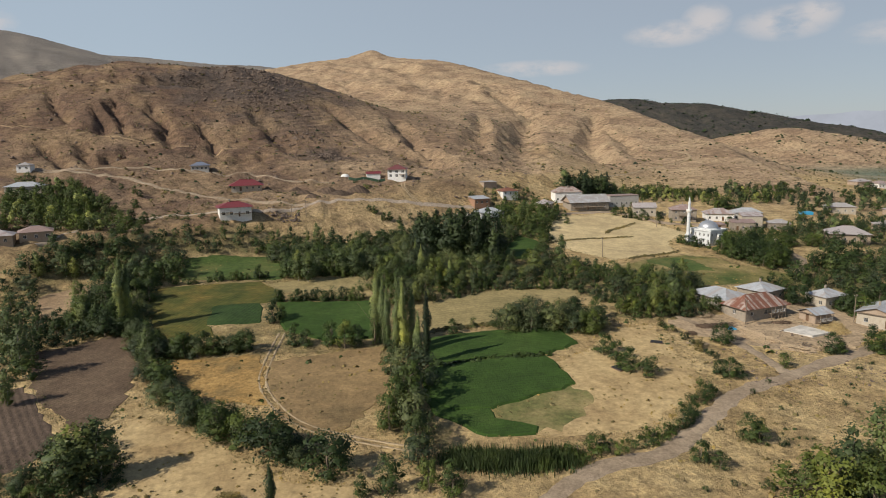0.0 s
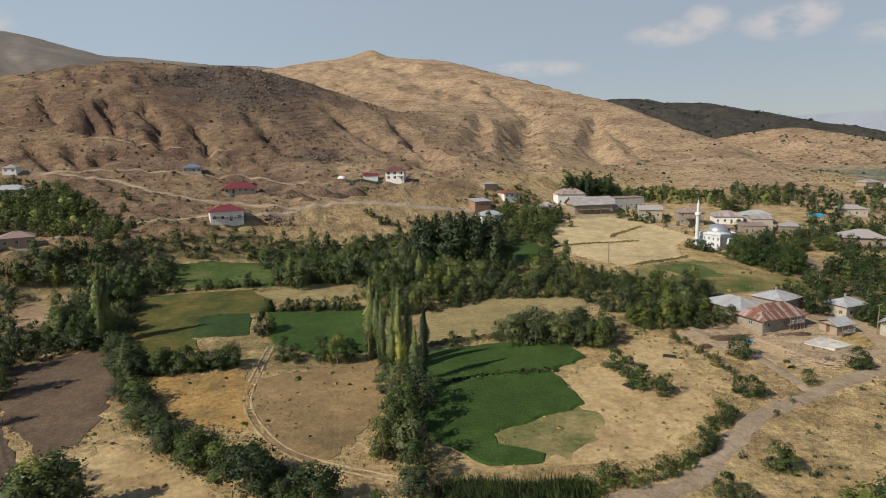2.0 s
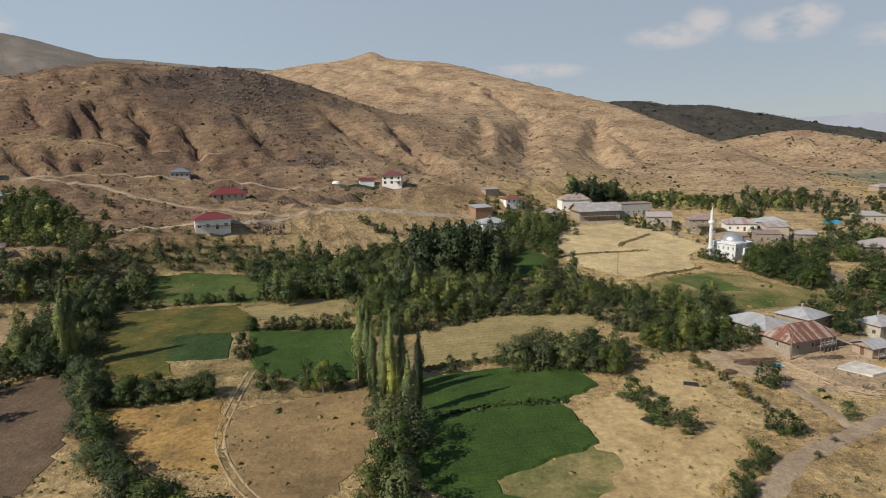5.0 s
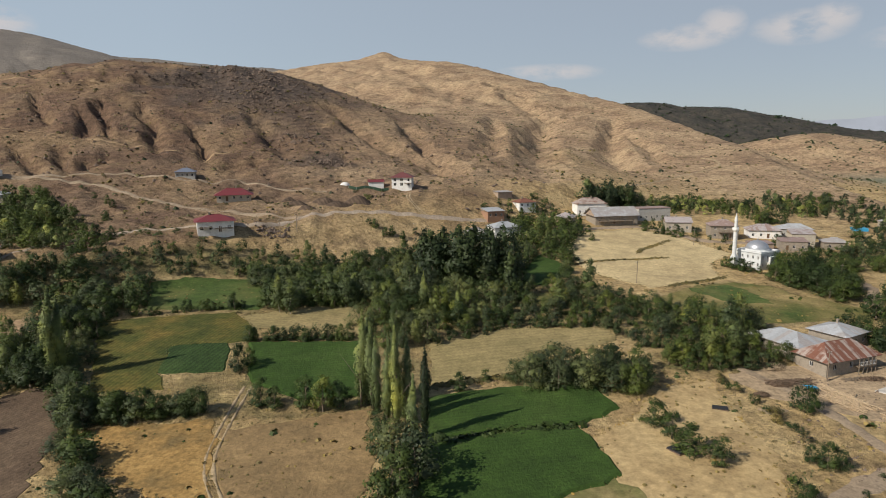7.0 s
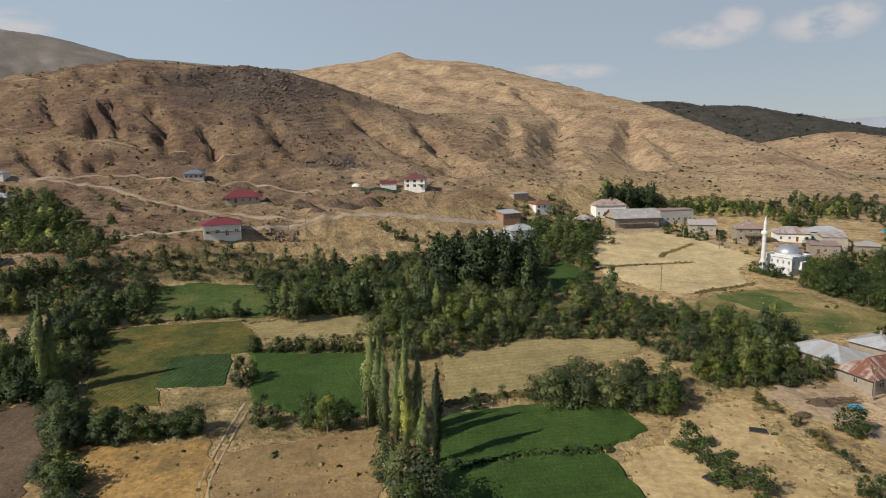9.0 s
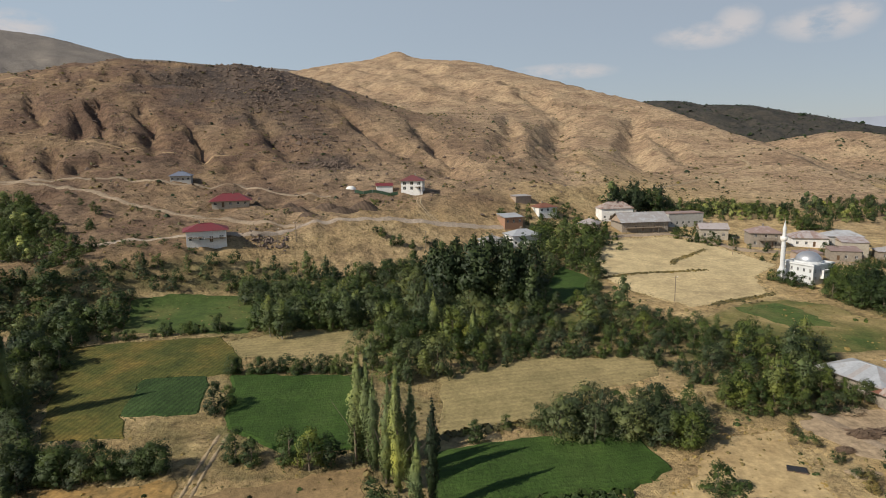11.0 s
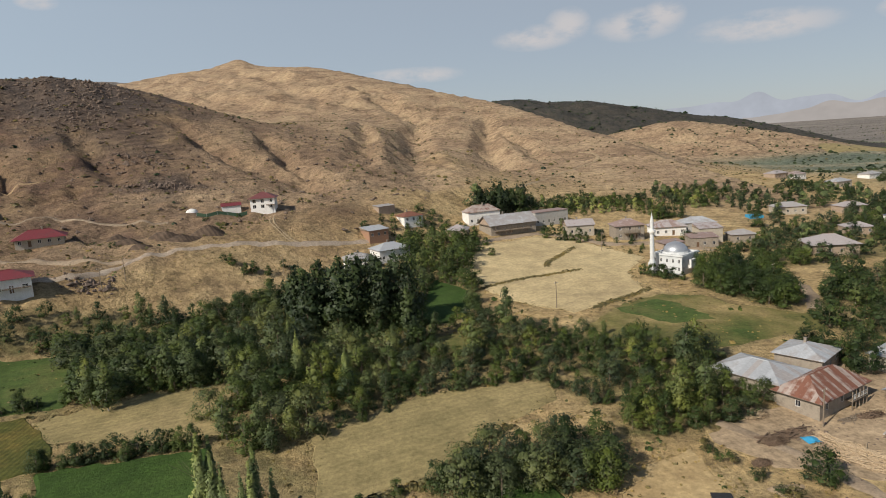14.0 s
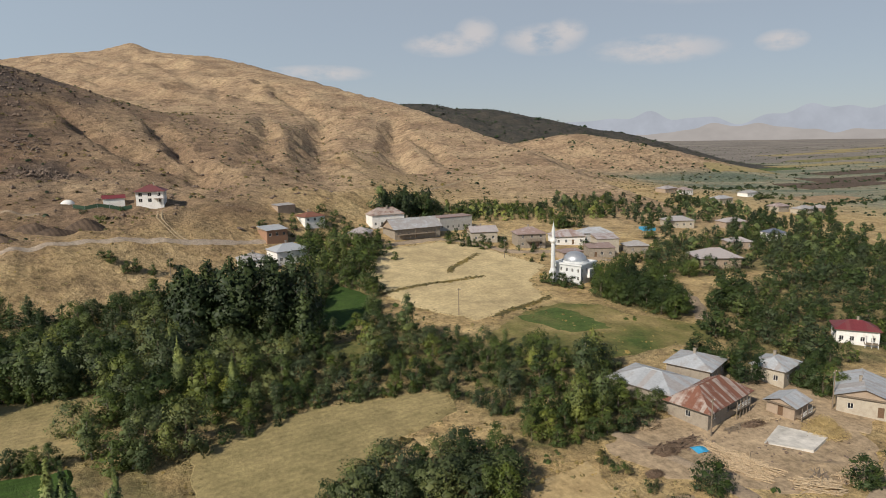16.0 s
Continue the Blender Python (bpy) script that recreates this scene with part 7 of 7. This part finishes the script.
# paths worn along the near hill
ribbon("hill_track", [(-255.0, 399.0), (-207.0, 392.0), (-175.0, 389.0), (-143.0, 387.0), (-115.0, 395.0)], 1.6, M_TAN, "narrow dirt track along the bare hill")

ribbon("hill_track", [(-300.0, 497.0), (-256.0, 493.0), (-214.0, 498.0), (-185.0, 511.0), (-158.0, 520.0)], 2.0, M_TAN, "narrow dirt track high on the bare hill")

# grassy banks between the wheat plots
for line in ([(48.0, 264.0), (58.0, 268.0), (66.3, 271.3), (75.0, 273.2), (87.0, 276.0)], [(78.0, 284.0), (80.9, 289.5), (88.0, 297.0), (98.2, 307.4)], [(73.6, 236.4), (84.0, 242.0), (96.6, 249.3)]):
    scatter("bank_weeds", "dry weedy bank between the wheat plots", "weeds", 900, line_of(line, 0.55), 0.32, M_BANK, 72 + int(line[0][0]), 6, 0.8)
scatter("field_edge_weeds", "weedy strip between the alfalfa plots", "weeds", 500, line_of([(-2.0, 142.0), (12.0, 145.5), (25.0, 148.0)], 0.7), 0.6, M_BROAD, 75, 6, 0.8)
scatter("field_edge_weeds", "dry weeds along the tan field edge", "weeds", 420, line_of([(-2.0, 165.3), (16.0, 170.5), (32.0, 182.0)], 0.5), 0.6, M_DRYLEAF, 76, 6, 0.8)


# weeds and tall grass along the rims of the plots
for n, (outline, mat, count) in enumerate(((GOLD_GRASS_LEFT, M_TUFT, 500), (DRY_GRASS_MID, M_TUFT, 600), (BEAN_FIELD, M_BROAD, 700), (PLOUGHED_BROWN, M_DRYLEAF, 600), (STUBBLE_MID, M_BANK, 700), (STUBBLE_STRIP, M_BANK, 400), (CLOVER_LEFT, M_REED, 500), (RIGHT_STUBBLE, M_BANK, 700), (SOUTH_STRAW, M_TUFT, 500), (GOLD_STUBBLE, M_BANK, 700), (ALFALFA_UPPER, M_BROAD, 400), (GRASS_STRIP, M_BANK, 500))):
    scatter("field_edge_weeds", "strip of weeds and tall grass round a plot", "weeds", count, line_of(outline + outline[:1], 0.7), 0.18, mat, 90 + n, 5, 0.9)


# ---- far plain and haze ----
def far_range(name, label, az0, az1, dist, low, high, seed, colour):
    """A line of distant mountains beyond the plain; haze is painted into their glowing colour."""
    rng = np.random.RandomState(seed)
    az = np.radians(np.linspace(az0, az1, 160))
    u = np.linspace(0, 1, 160)
    ridge = sum(rng.uniform(0.3, 1) / k * np.sin(u * 6.283 * k * rng.uniform(0.8, 1.1) + rng.uniform(0, 6.283)) for k in range(2, 22))
    ridge = (ridge - ridge.min()) / (ridge.max() - ridge.min())
    tops = low + (high - low) * ridge * np.sin(np.pi * np.clip(u, 0.02, 0.98)) ** 0.5
    verts, faces = [], []
    for a, top in zip(az, tops):
        for r, z in ((dist - 180, -40), (dist - 90, top * 0.45), (dist, top), (dist + 120, -40)):
            verts.append((10 + r * math.sin(a), 30 + r * math.cos(a), z))
    for k in range(159):
        for c in range(3):
            q = k * 4 + c
            faces.append([q, q + 1, q + 5, q + 4])
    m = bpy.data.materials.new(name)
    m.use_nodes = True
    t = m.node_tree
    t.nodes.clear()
    # self-lit backdrop: emission stands in for daylight and haze
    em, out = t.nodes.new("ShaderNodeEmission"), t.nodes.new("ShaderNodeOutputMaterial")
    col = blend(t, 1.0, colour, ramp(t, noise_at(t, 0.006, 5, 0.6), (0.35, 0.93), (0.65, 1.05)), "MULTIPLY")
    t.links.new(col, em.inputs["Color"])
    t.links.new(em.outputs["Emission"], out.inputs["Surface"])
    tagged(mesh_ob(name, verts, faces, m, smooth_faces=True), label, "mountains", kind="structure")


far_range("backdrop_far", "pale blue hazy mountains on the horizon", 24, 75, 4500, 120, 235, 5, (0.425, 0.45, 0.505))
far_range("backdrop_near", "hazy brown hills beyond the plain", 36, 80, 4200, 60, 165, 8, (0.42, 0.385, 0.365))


def on_plain(rng, n):
    r = 520 + 2600 * rng.uniform(0, 1, n) ** 1.6
    a = np.radians(rng.uniform(30, 68, n))
    x, y = 10 + r * np.sin(a), 30 + r * np.cos(a)
    # trees stand in lines between the plots
    line = rng.uniform(size=n) < 0.7
    return x, np.where(line, np.round(y / 110) * 110 + 0.25 * x + rng.normal(size=n) * 6, y)


scatter("plain_trees", "distant lines of trees on the plain", "trees", 5200, on_plain, 1.5, M_DARKLEAF, 81, 7, 1.0, lambda x, y: (land(x, y) < 14) & (x > 380))
FAR_PLOTS = [(640, 590, 170, 46, M_PLOUGHDARK), (760, 650, 230, 50, M_PLOUGHDARK), (600, 690, 120, 34, M_STUBBLE), (900, 760, 240, 46, M_PLOUGHDARK), (1050, 950, 300, 40, M_STUBBLE), (820, 860, 160, 40, M_LUSH), (1300, 1100, 380, 60, M_OLIVE), (1150, 860, 220, 40, M_STUBBLE), (560, 430, 110, 40, M_STUBBLE), (480, 470, 80, 40, M_TAN), (660, 500, 140, 30, M_STUBBLE), (1500, 1350, 420, 60, M_STUBBLE), (1450, 1000, 300, 50, M_LUSH), (1900, 1500, 500, 70, M_STUBBLE)]
for cx, cy, w, d, mat in FAR_PLOTS:
    field("field_far", [(cx - w / 2, cy - d / 2 - w * 0.1), (cx + w / 2, cy - d / 2 + w * 0.1), (cx + w / 2, cy + d / 2 + w * 0.1), (cx - w / 2, cy + d / 2 - w * 0.1)], mat, "distant plot of the open plain", 0.6, 20.0)


# ---- farmyard and small things ----
def at_ground(x, y, turn=0.0, dz=0.0):
    return pose(x, y, height(x, y) + dz, 0, 0, turn)


def slab():
    pts = [(90.5, 162.9), (96.0, 157.7), (102.7, 160.5), (98.4, 167.2)]
    zs = max(height(*p) for p in pts) + 0.12
    verts = [(x, y, zs) for x, y in pts] + [(x, y, zs - 1.0) for x, y in pts]
    faces = [[0, 1, 2, 3], [0, 4, 5, 1], [1, 5, 6, 2], [2, 6, 7, 3], [3, 7, 4, 0]]
    tagged(mesh_ob("concrete_slab", verts, faces, M_CONCRETE), "bare white concrete threshing slab in the yard", "slab")


def wood_pile(x, y, turn, length, width, count, mat, label, seed, r=0.09):
    """A heap of cut poles lying on one another; each pole is a part."""
    rng = random.Random(seed)
    ob = root("wood_pile", at_ground(x, y, turn), label, "wood pile")
    for k in range(count):
        bm = bmesh.new()
        layer = 0 if k < count * 0.55 else 1 if k < count * 0.85 else 2
        px, py = rng.uniform(-0.35, 0.35) * length, rng.uniform(-0.5, 0.5) * width * (1 - 0.25 * layer)
        ln, a = rng.uniform(0.18, 0.42) * length, rng.gauss(0, 0.38)
        z = r + layer * r * 1.8
        gz = [height(*(ob.matrix_world @ Vector((px + s * math.cos(a) * ln / 2, py + s * math.sin(a) * ln / 2, 0))).xy) - ob.matrix_world.translation.z for s in (-1, 1)]
        add_tube(bm, (px - math.cos(a) * ln / 2, py - math.sin(a) * ln / 2, gz[0] + z), (px + math.cos(a) * ln / 2, py + math.sin(a) * ln / 2, gz[1] + z), r * rng.uniform(0.8, 1.3), r * rng.uniform(0.6, 1.0), 6)
        part("pole", bm, mat, ob)


def brush_heap(x, y, sx, sy, h, mat, label, seed, name="brush_heap", category="heap", n=900, size=0.5):
    rng = np.random.RandomState(seed)
    ob = root(name, at_ground(x, y), label, category)
    d = rng.normal(size=(n, 3))
    d[:, 2] = np.abs(d[:, 2])
    d /= np.linalg.norm(d, axis=1)[:, None]
    c = d * np.array([sx, sy, h]) * rng.uniform(0.5, 1.0, n)[:, None]
    a = rng.normal(size=(n, 3)) * [1, 1, 0.4]
    a /= np.linalg.norm(a, axis=1)[:, None]
    b = np.cross(a, d)
    b /= np.linalg.norm(b, axis=1)[:, None] + 1e-9
    verts = np.stack([c - a * size, c + a * size, c + b * size * 0.2], 1).reshape(-1, 3)
    mesh_ob("body", verts, np.arange(n * 3).reshape(-1, 3).tolist(), mat, ob)


def dirt_heap(x, y, sx, sy, h, mat, label, seed):
    rng = np.random.RandomState(seed)
    verts, faces, k = [], [], 20
    for i in range(7):
        u = i / 6
        for j in range(k):
            a = j * 6.2832 / k
            rr = u * (1 + 0.18 * math.sin(3 * a + seed) + rng.uniform(-0.06, 0.06))
            px, py = x + math.cos(a) * sx * rr, y + math.sin(a) * sy * rr
            verts.append((px, py, height(px, py) - 0.1 + h * (1 - u) ** 0.8 * (1 + rng.uniform(-0.1, 0.1))))
    for i in range(6):
        for j in range(k):
            faces.append([i * k + j, (i + 1) * k + j, (i + 1) * k + (j + 1) % k, i * k + (j + 1) % k])
    tagged(mesh_ob("earth_mound", verts, faces, mat, smooth_faces=True), label, "mound")


def tarp():
    verts, faces, n = [], [], 9
    rng = random.Random(4)
    for i in range(n):
        for j in range(n):
            px, py = 77.0 + i * 0.32, 163.6 + j * 0.27
            verts.append((px, py, height(px, py) + 0.05 + 0.55 * max(0, 1 - math.hypot(i - 4, j - 4) / 4.4) + rng.uniform(0, 0.12)))
    for i in range(n - 1):
        for j in range(n - 1):
            faces.append([i * n + j, (i + 1) * n + j, (i + 1) * n + j + 1, i * n + j + 1])
    tagged(mesh_ob("tarpaulin", verts, faces, M_TARP, smooth_faces=True), "crumpled bright blue tarpaulin on the yard", "tarpaulin")


def utility_pole(x, y, h, label):
    ob = root("utility_pole", at_ground(x, y, 20), label, "utility pole", "poles of the village line")
    bm = bmesh.new()
    add_tube(bm, (0, 0, -0.8), (0, 0, h), 0.14, 0.09, 8)
    part("shaft", bm, M_WOOD, ob)
    bm = bmesh.new()
    add_box(bm, -0.7, -0.05, h - 0.5, 0.7, 0.05, h - 0.4)
    part("crossarm", bm, M_WOOD, ob)
    for k in (-0.6, 0.0, 0.6):
        bm = bmesh.new()
        add_tube(bm, (k, 0, h - 0.4), (k, 0, h - 0.2), 0.05, 0.04, 6)
        part("insulator", bm, M_WHITE, ob)


def fence(points, label, h, mat):
    ob = root("fence", at_ground(*points[0]), label, "fence")
    inv = ob.matrix_world.inverted()
    for (ax, ay), (bx, by) in zip(points[:-1], points[1:]):
        a, b = inv @ Vector((ax, ay, height(ax, ay))), inv @ Vector((bx, by, height(bx, by)))
        mesh_ob("fence_panel", [a, b, b + Vector((0, 0, h)), a + Vector((0, 0, h)), a + Vector((0, 0.05, 0)), b + Vector((0, 0.05, 0)), b + Vector((0, 0.05, h)), a + Vector((0, 0.05, h))], [[0, 1, 2, 3], [5, 4, 7, 6], [3, 2, 6, 7]], mat, ob)
        bm = bmesh.new()
        add_tube(bm, a - Vector((0, 0, 0.3)), a + Vector((0, 0, h + 0.15)), 0.06, 0.06, 6)
        part("fence_post", bm, M_STEEL, ob)


slab()
wood_pile(82.8, 160.0, -70, 13.0, 3.2, 110, M_LOG, "long pile of dry poles in the yard", 1, 0.11)
wood_pile(88.0, 150.0, -25, 8.0, 4.5, 90, M_LOG, "untidy heap of dry logs at the yard edge", 2, 0.13)
wood_pile(96.0, 150.5, 10, 7.0, 3.5, 80, M_LOG, "untidy heap of dry logs at the yard edge", 3, 0.13)
wood_pile(75.0, 166.8, 8, 12.0, 2.4, 60, M_BRUSH, "low stack of dark branches in the yard", 4, 0.11)
brush_heap(74.5, 174.4, 3.2, 2.2, 1.3, M_LOG, "heap of firewood beside the trees", 5, "wood_heap", "heap", 700, 0.6)
brush_heap(106.4, 164.2, 1.8, 2.6, 2.0, M_STRAW, "heap of yellow straw beside the shed", 6, "hay_heap", "heap", 1600, 0.4)
tarp()
wood_pile(89.8, 168.6, 12, 6.0, 1.6, 26, M_WOOD, "few grey planks beside the farmhouse", 11, 0.08)
wood_pile(97.0, 169.6, -8, 7.0, 1.4, 30, M_LOG, "loose pale beams in front of the shed", 12, 0.1)
wood_pile(80.5, 157.0, -62, 9.0, 3.0, 60, M_LOG, "loose dry poles spread over the yard", 13, 0.1)
wood_pile(92.0, 153.0, 30, 6.0, 3.5, 45, M_WOOD, "scattered weathered sticks at the yard edge", 14, 0.09)
wood_pile(100.5, 151.5, -20, 6.0, 3.0, 55, M_LOG, "heap of split logs at the yard edge", 15, 0.12)
brush_heap(72.0, 165.4, 2.6, 1.5, 0.9, M_BRUSH, "heap of dark brushwood beside the poles", 16)
brush_heap(65.6, 160.4, 1.7, 1.0, 0.8, M_BRUSH, "small dark heap of dry brushwood", 17)
brush_heap(104.5, 163.0, 4.2, 4.6, 1.0, M_STRAW, "spread heap of old straw beside the slab", 18, "hay_heap", "heap", 2200, 0.4)
brush_heap(94.0, 168.8, 3.0, 1.0, 0.7, M_BRUSH, "dark branches along the slab", 19)
brush_heap(-33.5, 93.0, 2.4, 1.8, 1.7, M_TUFT, "round heap of cut greyish hay on straw ground", 20, "hay_heap", "heap", 1500, 0.35)
dirt_heap(64.5, 153.5, 3.0, 1.6, 0.7, M_YARD, "low heap of bare earth beside the lane", 7)
dirt_heap(94.0, 153.8, 5.0, 2.5, 0.8, M_YARD, "low bank of bare earth at the yard edge", 8)
for x, y, sx, sy, h in ((-61, 317, 5, 3, 2.0), (-50, 322, 6, 3.4, 3.0), (-44, 318, 6, 3, 2.6), (-36, 322, 7, 3.6, 3.0), (-56, 309, 4, 2.4, 1.8), (-66, 323, 4, 3, 1.9)):
    dirt_heap(x, y, sx, sy, h, M_PLOUGHDARK, "dark heap of dug earth on the hillside", int(-x))
for x, y, h in ((114.3, 169.2, 8.0), (83.6, 168.0, 7.0), (-55.0, 283.0, 7.0), (-60.0, 277.0, 7.0), (64.0, 240.0, 7.5), (106.0, 300.0, 7.0), (-10.0, 300.0, 7.5), (128.0, 236.0, 8.0)):
    utility_pole(x, y, h, "thin weathered wooden utility pole")
fence([(-44.0, 351.0), (-40.0, 350.0), (-36.0, 350.5), (-32.0, 351.0), (-28.0, 351.0), (-24.5, 351.2)], "dark green mesh fence in front of the annex", 1.4, M_GREENMESH)


def tent(x, y):
    verts, faces, k = [], [], 14
    for i in range(5):
        u = i / 4 * math.pi / 2
        for j in range(k):
            a = j * 6.2832 / k
            verts.append((2.4 * math.cos(u) * math.cos(a), 1.6 * math.cos(u) * math.sin(a), 1.7 * math.sin(u)))
    for i in range(4):
        for j in range(k):
            faces.append([i * k + j, i * k + (j + 1) % k, (i + 1) * k + (j + 1) % k, (i + 1) * k + j])
    ob = mesh_ob("tent", verts, faces, M_WHITE, smooth_faces=True)
    ob.matrix_world = at_ground(x, y, 10, -0.05)
    tagged(ob, "small domed white tent on bare ground", "tent")


tent(-46.5, 356.0)


def open_pit(x, y, turn, w, d):
    """A shallow dug frame of stones with a dark net over it."""
    ob = root("covered_pit", at_ground(x, y, turn), "stone-edged pit covered with black netting", "pit")
    for a, b, c, e in ((-w / 2, -d / 2, w / 2, -d / 2 + 0.3), (-w / 2, d / 2 - 0.3, w / 2, d / 2), (-w / 2, -d / 2 + 0.3, -w / 2 + 0.3, d / 2 - 0.3), (w / 2 - 0.3, -d / 2 + 0.3, w / 2, d / 2 - 0.3)):
        bm = bmesh.new()
        add_box(bm, a, b, -0.6, c, e, 0.12)
        part("kerb", bm, M_BRUSH, ob)
    bm = bmesh.new()
    add_box(bm, -w / 2 + 0.1, -d / 2 + 0.1, 0.13, w / 2 - 0.1, d / 2 - 0.1, 0.3)
    part("net", bm, M_DARKNET, ob, "black shade netting")


open_pit(54.3, 154.0, -20, 3.0, 1.8)
open_pit(41.2, 139.2, 30, 4.0, 3.0)


def rocks(name, label, pts, seed, size):
    """Angular stones strewn round a place, in one mesh."""
    rng = np.random.RandomState(seed)
    base = np.array([(1, 0, 0), (-1, 0, 0), (0, 1, 0), (0, -1, 0), (0, 0, 1), (0, 0, -1)], float)
    tri = [(0, 2, 4), (2, 1, 4), (1, 3, 4), (3, 0, 4), (2, 0, 5), (1, 2, 5), (3, 1, 5), (0, 3, 5)]
    verts, faces = [], []
    px, py = np.array(pts).T
    for x, y, z in zip(px, py, land(px, py)):
        s = size * min(1.7, math.exp(rng.normal() * 0.5))
        v = base * rng.uniform(0.6, 1.2, (6, 3)) * s * [1, 1, 0.7] + rng.normal(size=(6, 3)) * s * 0.15
        k = len(verts)
        verts += (v + [x, y, z + s * 0.15]).tolist()
        faces += [[a + k, b + k, c + k] for a, b, c in tri]
    tagged(mesh_ob(name, verts, faces, M_ROCK), label, "rocks", kind="stuff")


rr = np.random.RandomState(91)
rocks("hill_rocks", "dark broken rock outcrop on the slope", [(-78 + rr.normal() * 14, 432 + rr.normal() * 9) for _ in range(200)] + [(-64 + rr.normal() * 9, 392 + rr.normal() * 5) for _ in range(220)] + [(-188 + rr.normal() * 12, 520 + rr.normal() * 5) for _ in range(140)], 92, 0.7)
rocks("talus_rocks", "dark loose scree below the ridge", [(-140 + rr.normal() * 26, 560 + rr.normal() * 24) for _ in range(520)] + [(-125 + rr.normal() * 20, 500 + rr.normal() * 18) for _ in range(420)], 93, 0.9)
rocks("slope_rocks", "scattered grey stones on the hillside", [(rr.uniform(-260, 60), rr.uniform(330, 600)) for _ in range(700)], 94, 0.8)
rocks("yard_stones", "loose stones beside the lane", [(rr.uniform(62, 112), rr.uniform(128, 150)) for _ in range(220)] + [(rr.uniform(74, 108), rr.uniform(150, 170)) for _ in range(160)], 95, 0.26)
rocks("road_rubble", "pale rubble tipped beside the hillside road", [(-64 + rr.normal() * 3.5, 279 + rr.normal() * 2.2) for _ in range(120)], 96, 0.6)

pool = mesh_ob("pool", [(-3, -3, 0), (3, -3, 0), (3, 3, 0), (-3, 3, 0), (-3, -3, 1.4), (3, -3, 1.4), (3, 3, 1.4), (-3, 3, 1.4)], [[0, 1, 5, 4], [1, 2, 6, 5], [2, 3, 7, 6], [3, 0, 4, 7], [4, 5, 6, 7]], M_TARP)
pool.matrix_world = at_ground(200.0, 338.5, -15, -0.1)
tagged(pool, "bright blue tarpaulin-covered water tank", "tank")
